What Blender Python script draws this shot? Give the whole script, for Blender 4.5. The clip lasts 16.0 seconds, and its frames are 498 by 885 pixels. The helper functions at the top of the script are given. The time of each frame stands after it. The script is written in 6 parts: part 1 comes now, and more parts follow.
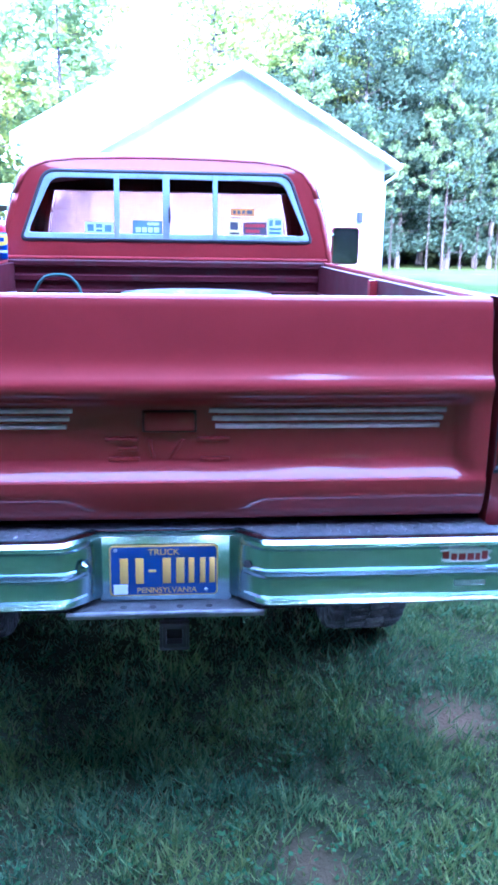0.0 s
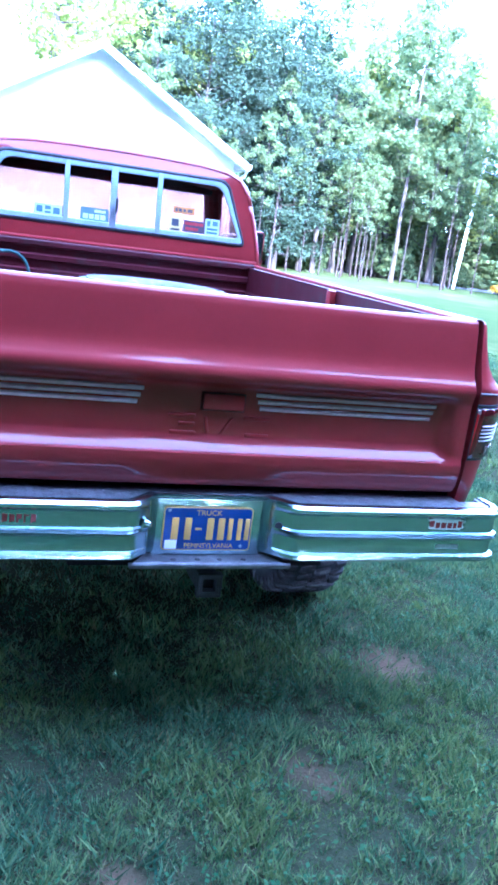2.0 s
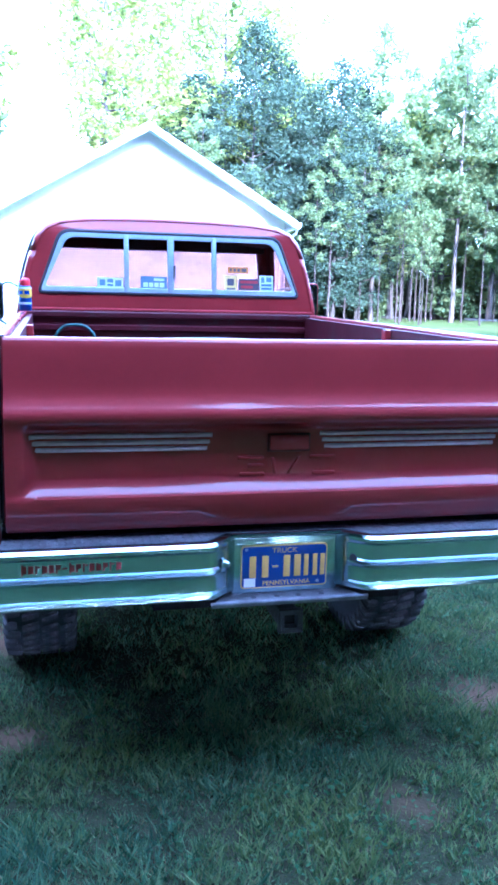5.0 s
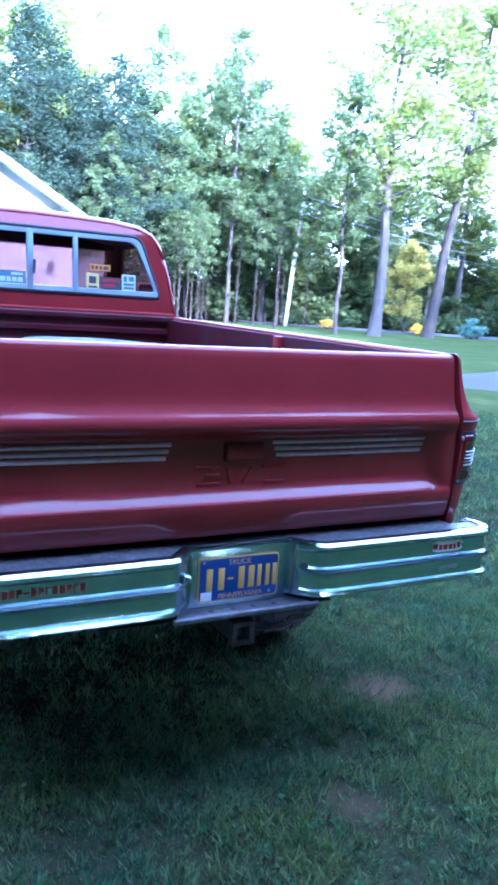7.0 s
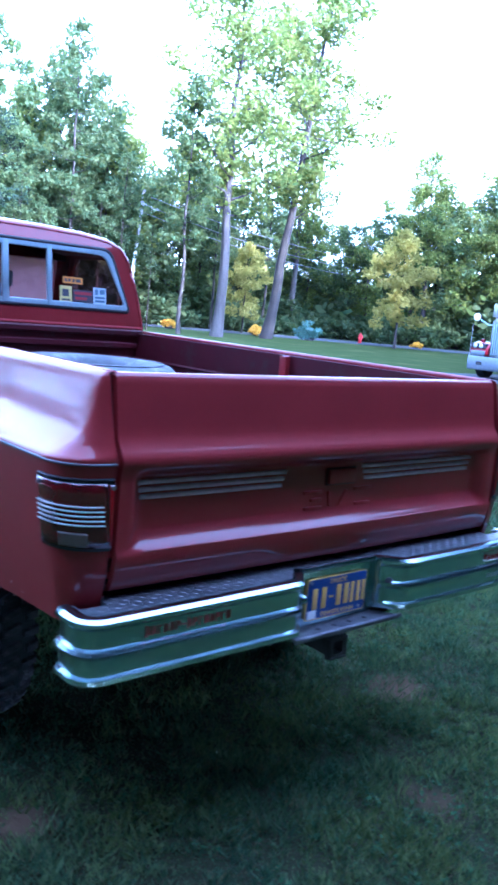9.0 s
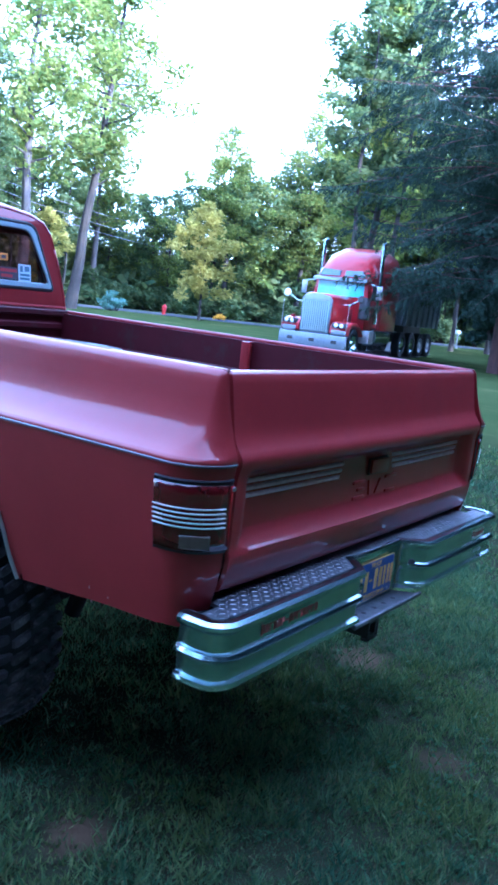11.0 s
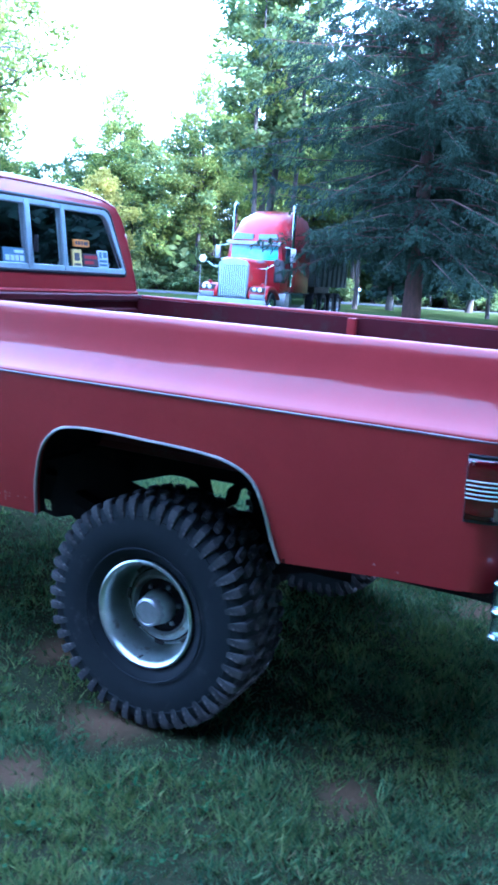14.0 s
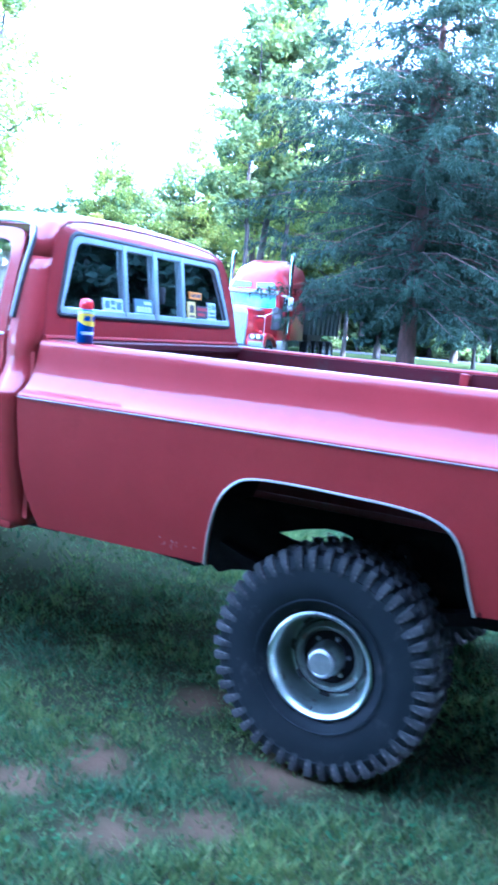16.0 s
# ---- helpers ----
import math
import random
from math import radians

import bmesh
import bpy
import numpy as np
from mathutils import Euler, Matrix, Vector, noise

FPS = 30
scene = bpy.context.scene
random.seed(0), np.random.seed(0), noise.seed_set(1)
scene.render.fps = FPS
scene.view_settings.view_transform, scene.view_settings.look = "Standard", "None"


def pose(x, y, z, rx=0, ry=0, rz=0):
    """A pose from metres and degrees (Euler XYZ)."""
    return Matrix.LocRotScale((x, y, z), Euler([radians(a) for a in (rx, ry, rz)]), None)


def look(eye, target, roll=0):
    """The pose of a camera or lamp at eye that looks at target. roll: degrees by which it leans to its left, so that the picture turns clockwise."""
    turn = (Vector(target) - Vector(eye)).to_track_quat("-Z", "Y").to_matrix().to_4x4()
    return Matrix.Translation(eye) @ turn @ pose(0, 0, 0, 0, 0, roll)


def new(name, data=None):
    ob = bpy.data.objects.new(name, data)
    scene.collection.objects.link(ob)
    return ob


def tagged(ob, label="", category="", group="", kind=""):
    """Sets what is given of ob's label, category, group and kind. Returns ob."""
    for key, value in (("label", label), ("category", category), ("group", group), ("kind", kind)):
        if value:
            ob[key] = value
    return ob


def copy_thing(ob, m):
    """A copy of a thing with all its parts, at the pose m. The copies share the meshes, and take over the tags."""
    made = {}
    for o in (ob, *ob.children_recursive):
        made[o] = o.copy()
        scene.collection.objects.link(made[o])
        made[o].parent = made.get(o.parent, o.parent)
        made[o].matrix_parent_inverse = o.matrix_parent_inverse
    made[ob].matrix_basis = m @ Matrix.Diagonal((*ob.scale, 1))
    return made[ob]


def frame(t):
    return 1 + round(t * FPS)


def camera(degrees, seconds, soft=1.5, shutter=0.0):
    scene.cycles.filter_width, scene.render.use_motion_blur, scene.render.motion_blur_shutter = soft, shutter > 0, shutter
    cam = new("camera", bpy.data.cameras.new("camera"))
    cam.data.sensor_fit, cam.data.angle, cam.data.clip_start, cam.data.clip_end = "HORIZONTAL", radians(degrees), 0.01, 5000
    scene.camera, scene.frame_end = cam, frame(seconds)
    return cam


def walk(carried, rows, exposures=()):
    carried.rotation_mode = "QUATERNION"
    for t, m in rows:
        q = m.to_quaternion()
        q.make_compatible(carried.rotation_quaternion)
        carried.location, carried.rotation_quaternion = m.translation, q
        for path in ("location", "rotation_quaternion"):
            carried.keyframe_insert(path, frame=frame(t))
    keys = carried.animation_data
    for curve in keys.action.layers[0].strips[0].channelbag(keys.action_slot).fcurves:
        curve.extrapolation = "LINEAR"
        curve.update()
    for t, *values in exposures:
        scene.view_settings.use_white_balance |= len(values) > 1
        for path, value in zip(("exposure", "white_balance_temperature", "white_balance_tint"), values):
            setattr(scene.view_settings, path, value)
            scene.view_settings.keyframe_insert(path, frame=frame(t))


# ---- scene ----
cam = camera(33.2, 16.0, soft=3.0, shutter=0.5)
PATH = [
    (0, (0.023, -2.053, 1.65), (0.201, -0.121, 1.166), 0.9),
    (0.5, (-0.238, -2.083, 1.66), (0.069, -0.158, 1.212), 6.6),
    (1, (-0.456, -2.032, 1.668), (-0.034, -0.151, 1.134), 6.4),
    (1.5, (-0.614, -2.19, 1.657), (-0.029, -0.35, 1.136), 6.4),
    (2, (-0.692, -2.32, 1.677), (-0.067, -0.482, 1.198), 7.5),
    (2.2, (-0.674, -2.373, 1.682), (-0.336, -0.47, 1.167), 2.5),
    (2.4, (-0.669, -2.397, 1.678), (-0.501, -0.479, 1.137), -2.9),
    (2.5, (-0.666, -2.389, 1.677), (-0.516, -0.469, 1.138), -3.4),
    (2.7, (-0.656, -2.435, 1.69), (-0.545, -0.501, 1.19), -4.2),
    (3, (-0.658, -2.447, 1.676), (-0.278, -0.527, 1.267), 0.5),
    (3.5, (-0.651, -2.454, 1.672), (-0.218, -0.533, 1.321), 0.9),
    (4, (-0.645, -2.45, 1.667), (-0.208, -0.531, 1.314), 1.1),
    (6.5, (-1.042, -2.304, 1.635), (-0.372, -0.458, 1.258), 4.3),
    (7, (-1.219, -2.174, 1.65), (-0.25, -0.458, 1.31), 4.0),
    (7.5, (-1.4, -2.032, 1.68), (-0.391, -0.337, 1.348), 4.1),
    (8, (-1.577, -1.962, 1.678), (-0.418, -0.365, 1.352), 6.3),
    (8.5, (-1.797, -1.885, 1.701), (-0.502, -0.391, 1.4), 3.5),
    (9, (-1.977, -1.77, 1.687), (-0.675, -0.285, 1.375), 5.2),
    (9.5, (-2.175, -1.604, 1.69), (-0.83, -0.138, 1.489), 0.5),
    (10, (-2.32, -1.464, 1.68), (-0.822, -0.162, 1.429), 3.5),
    (12.5, (-2.873, -0.765, 1.678), (-1.161, 0.2, 1.307), 5.0),
    (13, (-3.015, -0.653, 1.672), (-1.267, 0.246, 1.303), 4.3),
    (13.5, (-3.101, -0.506, 1.65), (-1.356, 0.399, 1.28), 5.8),
    (14, (-3.19, -0.326, 1.657), (-1.445, 0.568, 1.266), 4.0),
    (14.5, (-3.304, -0.199, 1.66), (-1.512, 0.621, 1.316), 6.2),
    (15, (-3.44, -0.072, 1.651), (-1.622, 0.688, 1.311), 6.0),
    (15.5, (-3.538, 0.053, 1.657), (-1.734, 0.856, 1.336), 5.7),
    (16, (-3.567, 0.275, 1.645), (-1.784, 1.135, 1.363), 5.2),
]
EXPOSURE = [(0.0, 5.75, 3950, 26), (4.0, 5.5, 3950, 26), (6.5, 5.0, 3950, 26), (8.0, 4.65, 3950, 26), (10.0, 4.25, 3950, 22), (12.5, 4.6, 3900, 18), (14.5, 5.13, 3900, 16), (16.0, 5.65, 3900, 16)]
walk(cam, [(t, look(eye, target, roll)) for t, eye, target, roll in PATH], EXPOSURE)

# ---- world, sun, exposure ----
SUN_EL, SUN_AZ = 24.0, 180.0          # degrees; azimuth clockwise from +y (the sun stands behind the yard, over the hemlocks)
world = bpy.data.worlds.new("sky")
scene.world = world
world.use_nodes = True
wn = world.node_tree
sky = wn.nodes.new("ShaderNodeTexSky")
sky.sky_type = 'NISHITA'
sky.sun_disc = False
sky.sun_elevation = radians(SUN_EL)
sky.sun_rotation = radians(SUN_AZ)
sky.air_density, sky.dust_density, sky.ozone_density = 1.0, 2.2, 0.6
haze = wn.nodes.new("ShaderNodeHueSaturation")
haze.inputs["Saturation"].default_value = 0.28
wn.links.new(sky.outputs[0], haze.inputs["Color"])
wn.links.new(haze.outputs[0], wn.nodes["Background"].inputs[0])
wn.nodes["Background"].inputs[1].default_value = 0.15
sun_data = bpy.data.lights.new("sun", 'SUN')
sun_data.energy, sun_data.angle, sun_data.color = 1.5, radians(0.53), (1.0, 0.8, 0.52)
sun = new("sun", sun_data)
_d = Vector((math.sin(radians(SUN_AZ)) * math.cos(radians(SUN_EL)), math.cos(radians(SUN_AZ)) * math.cos(radians(SUN_EL)), math.sin(radians(SUN_EL))))
sun.matrix_world = look(_d * 60, (0, 0, 0))

# ---- shape tools ----


class Shape:
    """Vertices and faces gathered before they become one mesh."""

    def __init__(self):
        self.v, self.f = [], []

    def grid(self, rows, closed=False):
        n, base = len(rows[0]), len(self.v)
        for row in rows:
            self.v += [tuple(p) for p in row]
        for a in range(len(rows) - 1):
            for b in range(n if closed else n - 1):
                c = (b + 1) % n
                self.f.append((base + a * n + b, base + a * n + c, base + (a + 1) * n + c, base + (a + 1) * n + b))
        return self

    def poly(self, pts):
        base = len(self.v)
        self.v += [tuple(p) for p in pts]
        self.f.append(tuple(range(base, base + len(pts))))
        return self

    def box(self, x0, y0, z0, x1, y1, z1):
        b = len(self.v)
        self.v += [(x, y, z) for z in (z0, z1) for y in (y0, y1) for x in (x0, x1)]
        self.f += [tuple(b + i for i in q) for q in ((0, 2, 3, 1), (4, 5, 7, 6), (0, 1, 5, 4), (2, 6, 7, 3), (0, 4, 6, 2), (1, 3, 7, 5))]
        return self

    def tube(self, pts, r, n=8, cap=True, squash=1.0):
        pts = [Vector(p) for p in pts]
        rows, side = [], None
        for i, p in enumerate(pts):
            ahead = (pts[min(i + 1, len(pts) - 1)] - pts[max(i - 1, 0)]).normalized()
            if side is None:
                side = ahead.cross(Vector((0, 0, 1)) if abs(ahead.z) < 0.9 else Vector((1, 0, 0))).normalized()
            side = (side - ahead * side.dot(ahead)).normalized()
            up = side.cross(ahead)
            k = r[i] if isinstance(r, (list, tuple)) else r
            rows.append([p + (side * math.cos(a) + up * math.sin(a) * squash) * k for a in (2 * math.pi * j / n for j in range(n))])
        base = len(self.v)
        self.grid(rows, closed=True)
        if cap:
            self.f.append(tuple(base + j for j in reversed(range(n))))
            self.f.append(tuple(base + (len(rows) - 1) * n + j for j in range(n)))
        return self

    def revolve(self, profile, n=32, m=Matrix.Identity(4)):
        """profile: (radius, height) pairs, turned about the z axis of m."""
        self.grid([[m @ Vector((r * math.cos(a), r * math.sin(a), h)) for a in (2 * math.pi * j / n for j in range(n))] for r, h in profile], closed=True)
        return self

    def add(self, other, m=Matrix.Identity(4)):
        b = len(self.v)
        self.v += [tuple(m @ Vector(p)) for p in other.v]
        self.f += [tuple(b + i for i in f) for f in other.f]
        return self

    def prism(self, outline, axis, a, b):
        """A flat outline of (u, v) pairs pushed from a to b along axis."""
        put = {"x": lambda u, v, w: (w, u, v), "y": lambda u, v, w: (u, w, v), "z": lambda u, v, w: (u, v, w)}[axis]
        base, n = len(self.v), len(outline)
        self.v += [put(u, v, a) for u, v in outline] + [put(u, v, b) for u, v in outline]
        self.f += [tuple(base + i for i in range(n)), tuple(base + n + i for i in reversed(range(n)))]
        self.f += [(base + i, base + n + i, base + n + (i + 1) % n, base + (i + 1) % n) for i in range(n)]
        return self


def part(name, shape, material, parent=None, label="", bevel=0.0, angle=40, merge=True, thick=0.0, at=None):
    """One mesh object from a Shape, under a thing (or alone)."""
    me = bpy.data.meshes.new(name)
    bm = bmesh.new()
    vs = [bm.verts.new(p) for p in shape.v]
    for f in shape.f:
        if len(set(f)) >= 3:
            try:
                bm.faces.new([vs[i] for i in f])
            except ValueError:
                pass
    if merge:
        bmesh.ops.remove_doubles(bm, verts=bm.verts, dist=1e-5)
    bmesh.ops.recalc_face_normals(bm, faces=bm.faces)
    if bevel:
        sharp = [e for e in bm.edges if len(e.link_faces) == 2 and e.calc_face_angle() > 0.6]
        bmesh.ops.bevel(bm, geom=sharp, offset=bevel, segments=2, profile=0.5, affect='EDGES', clamp_overlap=True)
    bm.to_mesh(me)
    bm.free()
    me.shade_smooth()
    me.set_sharp_from_angle(angle=radians(angle))
    me.materials.append(material)
    ob = new(name, me)
    if at is not None:
        ob.matrix_basis = at
    if thick:
        mod = ob.modifiers.new("thickness", 'SOLIDIFY')
        mod.thickness, mod.offset = thick, 0
    if parent is not None:
        ob.parent = parent
    if label:
        ob["label"] = label
    return ob


def thing(name, label, category, m=Matrix.Identity(4), group="", kind=""):
    ob = new(name)
    ob.empty_display_size = 0.2
    ob.matrix_basis = m
    return tagged(ob, label, category, group, kind)


def soup(name, verts, faces, material, parent=None, label=""):
    """A mesh from arrays: verts (n, 3) and faces (m, k)."""
    me = bpy.data.meshes.new(name)
    verts, faces = np.asarray(verts, np.float32), np.asarray(faces, np.int32)
    k = faces.shape[1]
    me.vertices.add(len(verts))
    me.vertices.foreach_set("co", verts.ravel())
    me.loops.add(faces.size)
    me.loops.foreach_set("vertex_index", faces.ravel())
    me.polygons.add(len(faces))
    me.polygons.foreach_set("loop_start", np.arange(0, faces.size, k, dtype=np.int32))
    me.update(calc_edges=True)
    me.materials.append(material)
    ob = new(name, me)
    if parent is not None:
        ob.parent = parent
    if label:
        ob["label"] = label
    return ob


def curve_through(pts, n):
    """n points evenly along a smooth curve through the given ones (Catmull-Rom)."""
    p = [Vector(q) for q in pts]
    p = [2 * p[0] - p[1]] + p + [2 * p[-1] - p[-2]]
    fine = []
    for i in range(1, len(p) - 2):
        for k in range(24):
            t = k / 24
            fine.append(0.5 * ((2 * p[i]) + (p[i + 1] - p[i - 1]) * t + (2 * p[i - 1] - 5 * p[i] + 4 * p[i + 1] - p[i + 2]) * t * t + (3 * p[i] - p[i - 1] - 3 * p[i + 1] + p[i + 2]) * t ** 3))
    fine.append(p[-2])
    run = np.r_[0, np.cumsum([(b - a).length for a, b in zip(fine, fine[1:])])]
    arr = np.array([tuple(q) for q in fine])
    want = np.linspace(0, run[-1], n)
    return [Vector([np.interp(w, run, arr[:, j]) for j in range(arr.shape[1])]) for w in want]


def interp(x, table):
    return float(np.interp(x, [a for a, _ in table], [b for _, b in table]))


def round_rect(x0, z0, x1, z1, r, n=5):
    """Outline of a rounded rectangle in two axes."""
    out = []
    for cx, cz, a0 in ((x1 - r, z1 - r, 0), (x0 + r, z1 - r, 90), (x0 + r, z0 + r, 180), (x1 - r, z0 + r, 270)):
        out += [(cx + r * math.cos(radians(a0 + 90 * k / n)), cz + r * math.sin(radians(a0 + 90 * k / n))) for k in range(n + 1)]
    return out


# ---- materials ----
def surface(name, c1, c2=None, scale=8.0, rough=0.5, rough2=None, metal=0.0, bump=0.0, bump_scale=60.0, coat=0.0, spots=None, spot_scale=2.0, spot_amount=0.5, per_island=0.0, per_object=0.0, spec=0.5, stretch=(1, 1, 1)):
    """A painted, metal, wooden or plant surface: two tones by noise, optional third tone in blotches, varied gloss and fine relief."""
    m = bpy.data.materials.new(name)
    m.use_nodes = True
    nt = m.node_tree
    nodes, link = nt.nodes, nt.links.new
    b = nodes["Principled BSDF"]
    co = nodes.new("ShaderNodeTexCoord")
    mp = nodes.new("ShaderNodeMapping")
    mp.inputs["Scale"].default_value = stretch
    link(co.outputs["Object"], mp.inputs[0])

    def noise_at(s, detail=6, r=0.6):
        n = nodes.new("ShaderNodeTexNoise")
        n.inputs["Scale"].default_value, n.inputs["Detail"].default_value, n.inputs["Roughness"].default_value = s, detail, r
        link(mp.outputs[0], n.inputs["Vector"])
        return n.outputs["Fac"]

    def ramp(fac, lo, hi):
        r = nodes.new("ShaderNodeMapRange")
        r.inputs[1].default_value, r.inputs[2].default_value = lo, hi
        link(fac, r.inputs[0])
        return r.outputs[0]

    def mix(fac, a, c):
        x = nodes.new("ShaderNodeMix")
        x.data_type = 'RGBA'
        if isinstance(fac, float):
            x.inputs[0].default_value = fac
        else:
            link(fac, x.inputs[0])
        for sock, val in ((x.inputs[6], a), (x.inputs[7], c)):
            if isinstance(val, tuple):
                sock.default_value = (*val, 1)
            else:
                link(val, sock)
        return x.outputs[2]

    c2 = c2 or tuple(v * 0.8 for v in c1)
    fac = ramp(noise_at(scale), 0.3, 0.7)
    if per_island:
        g = nodes.new("ShaderNodeNewGeometry")
        fac = g.outputs["Random Per Island"]
    colour = mix(fac, c1, c2)
    if spots:
        colour = mix(ramp(noise_at(spot_scale, 8, 0.7), 0.62 - 0.25 * spot_amount, 0.72 - 0.2 * spot_amount), colour, spots)
    if per_object:
        o = nodes.new("ShaderNodeObjectInfo")
        h = nodes.new("ShaderNodeHueSaturation")
        v = nodes.new("ShaderNodeMapRange")
        v.inputs[3].default_value, v.inputs[4].default_value = 1 - per_object, 1 + per_object
        link(o.outputs["Random"], v.inputs[0])
        link(v.outputs[0], h.inputs["Value"])
        link(colour, h.inputs["Color"])
        colour = h.outputs[0]
    link(colour, b.inputs["Base Color"])
    r = nodes.new("ShaderNodeMapRange")
    r.inputs[3].default_value, r.inputs[4].default_value = rough, rough2 if rough2 is not None else min(1, rough * 1.35)
    link(noise_at(scale * 2.3), r.inputs[0])
    link(r.outputs[0], b.inputs["Roughness"])
    b.inputs["Metallic"].default_value = metal
    b.inputs["Specular IOR Level"].default_value = spec
    b.inputs["Coat Weight"].default_value = coat
    b.inputs["Coat Roughness"].default_value = 0.1
    if bump:
        k = nodes.new("ShaderNodeBump")
        k.inputs["Strength"].default_value, k.inputs["Distance"].default_value = bump, 0.01
        link(noise_at(bump_scale, 4), k.inputs["Height"])
        link(k.outputs[0], b.inputs["Normal"])
    return m


def leafy(name, c1, c2, back=0.35, through_tint=(2.1, 2.0, 1.2)):
    """Leaves: colour by clump, light comes partly through."""
    m = surface(name, c1, c2, rough=0.75, per_island=1.0, per_object=0.18, spec=0.12)
    nt = m.node_tree
    b = nt.nodes["Principled BSDF"]
    t = nt.nodes.new("ShaderNodeBsdfTranslucent")
    mixer = nt.nodes.new("ShaderNodeMixShader")
    mixer.inputs[0].default_value = back
    gain = nt.nodes.new("ShaderNodeMix")
    gain.data_type, gain.blend_type, gain.clamp_result = 'RGBA', 'MULTIPLY', False
    gain.inputs[0].default_value = 1.0
    gain.inputs[7].default_value = (*through_tint, 1)
    nt.links.new(b.inputs["Base Color"].links[0].from_socket, gain.inputs[6])
    nt.links.new(gain.outputs[2], t.inputs[0])
    nt.links.new(b.outputs[0], mixer.inputs[1])
    nt.links.new(t.outputs[0], mixer.inputs[2])
    nt.links.new(mixer.outputs[0], nt.nodes["Material Output"].inputs[0])
    return m


def glass(name, tint=(1, 1, 1), gloss=1.0, ior=1.5):
    m = bpy.data.materials.new(name)
    m.use_nodes = True
    nt = m.node_tree
    nt.nodes.remove(nt.nodes["Principled BSDF"])
    tr, gl, fr, mx = (nt.nodes.new("ShaderNode" + k) for k in ("BsdfTransparent", "BsdfGlossy", "Fresnel", "MixShader"))
    tr.inputs[0].default_value = (*tint, 1)
    gl.inputs["Roughness"].default_value = 0.02
    fr.inputs[0].default_value = ior
    nt.links.new(fr.outputs[0], mx.inputs[0])
    nt.links.new(tr.outputs[0], mx.inputs[1])
    nt.links.new(gl.outputs[0], mx.inputs[2])
    nt.links.new(mx.outputs[0], nt.nodes["Material Output"].inputs[0])
    return m


RED = surface("maroon_paint", (0.225, 0.021, 0.0225), (0.195, 0.018, 0.0195), scale=3, rough=0.45, rough2=0.55, coat=0.58, spec=0.12, bump=0.012, bump_scale=9, spots=(0.2, 0.018, 0.02), spot_scale=5, spot_amount=0.3)
# same maroon, with the shade inside the bed and recesses put into the colour
RED_SHADED = surface("shaded_maroon_paint", (0.065, 0.006, 0.011), (0.05, 0.005, 0.009), scale=5, spec=0.25, rough=0.45, rough2=0.62, bump=0.05, bump_scale=30, spots=(0.05, 0.022, 0.02), spot_scale=7, spot_amount=0.35)
CHROME = surface("chrome", (0.42, 0.53, 0.54), (0.36, 0.46, 0.47), scale=12, rough=0.16, rough2=0.26, metal=1.0, spots=(0.5, 0.5, 0.48), spot_scale=30, spot_amount=0.05)
RIM_CENTRE = surface("dull_wheel_centre", (0.2, 0.22, 0.21), (0.13, 0.14, 0.135), scale=18, rough=0.38, metal=0.8, spots=(0.1, 0.08, 0.06), spot_scale=22, spot_amount=0.3)
RIM = surface("wheel_chrome", (0.5, 0.55, 0.52), (0.4, 0.44, 0.42), scale=14, rough=0.28, rough2=0.42, metal=1.0, spots=(0.25, 0.24, 0.22), spot_scale=18, spot_amount=0.15)
DULL_METAL = surface("dull_metal", (0.36, 0.37, 0.38), (0.26, 0.27, 0.28), scale=20, rough=0.4, metal=0.9, bump=0.1)
ALU = surface("window_aluminium", (0.4, 0.5, 0.53), (0.33, 0.42, 0.45), scale=18, rough=0.35, rough2=0.5, metal=0.3)
TREAD = surface("tread_plate", (0.2, 0.2, 0.21), (0.1, 0.1, 0.105), scale=25, rough=0.35, rough2=0.6, metal=0.75, bump=0.15, bump_scale=90)
BLACK = surface("black_rubber", (0.018, 0.018, 0.02), (0.03, 0.03, 0.032), scale=20, rough=0.6, bump=0.1)
# near-black base paints in the shade under the truck; the spots are grime
UNDER = surface("shaded_underbody_grime", (0.006, 0.006, 0.008), (0.011, 0.010, 0.011), scale=9, rough=0.9, spec=0.06, bump=0.3, bump_scale=40, spots=(0.018, 0.013, 0.011), spot_scale=6, spot_amount=0.2)
TYRE = surface("tyre_rubber", (0.006, 0.0085, 0.0105), (0.010, 0.0125, 0.0145), scale=5, rough=0.55, spec=0.12, bump=0.08, bump_scale=140, spots=(0.026, 0.026, 0.028), spot_scale=8, spot_amount=0.12)
LUG = surface("tyre_lug_rubber", (0.014, 0.017, 0.02), (0.055, 0.054, 0.052), scale=16, rough=0.8, spec=0.12, bump=0.3, bump_scale=70, spots=(0.095, 0.09, 0.085), spot_scale=26, spot_amount=0.22, per_object=0.3)
LENS = surface("red_lens", (0.085, 0.003, 0.006), (0.06, 0.002, 0.004), scale=10, rough=0.08, coat=0.6)
LENS_BRIGHT = surface("bright_red_reflector", (0.4, 0.008, 0.014), (0.34, 0.007, 0.012), rough=0.12, coat=0.5)
LENS_GREY = surface("clear_reverse_lens", (0.12, 0.085, 0.065), (0.09, 0.062, 0.05), scale=60, rough=0.15, coat=0.4)
WHITE = surface("white_paint", (0.8, 0.8, 0.79), (0.74, 0.74, 0.73), scale=6, rough=0.5, bump=0.03)
BLUE_PLATE = surface("plate_blue", (0.01, 0.04, 0.19), (0.008, 0.032, 0.15), scale=15, rough=0.35)
YELLOW = surface("plate_yellow", (0.62, 0.38, 0.08), (0.55, 0.33, 0.07), scale=20, rough=0.4)
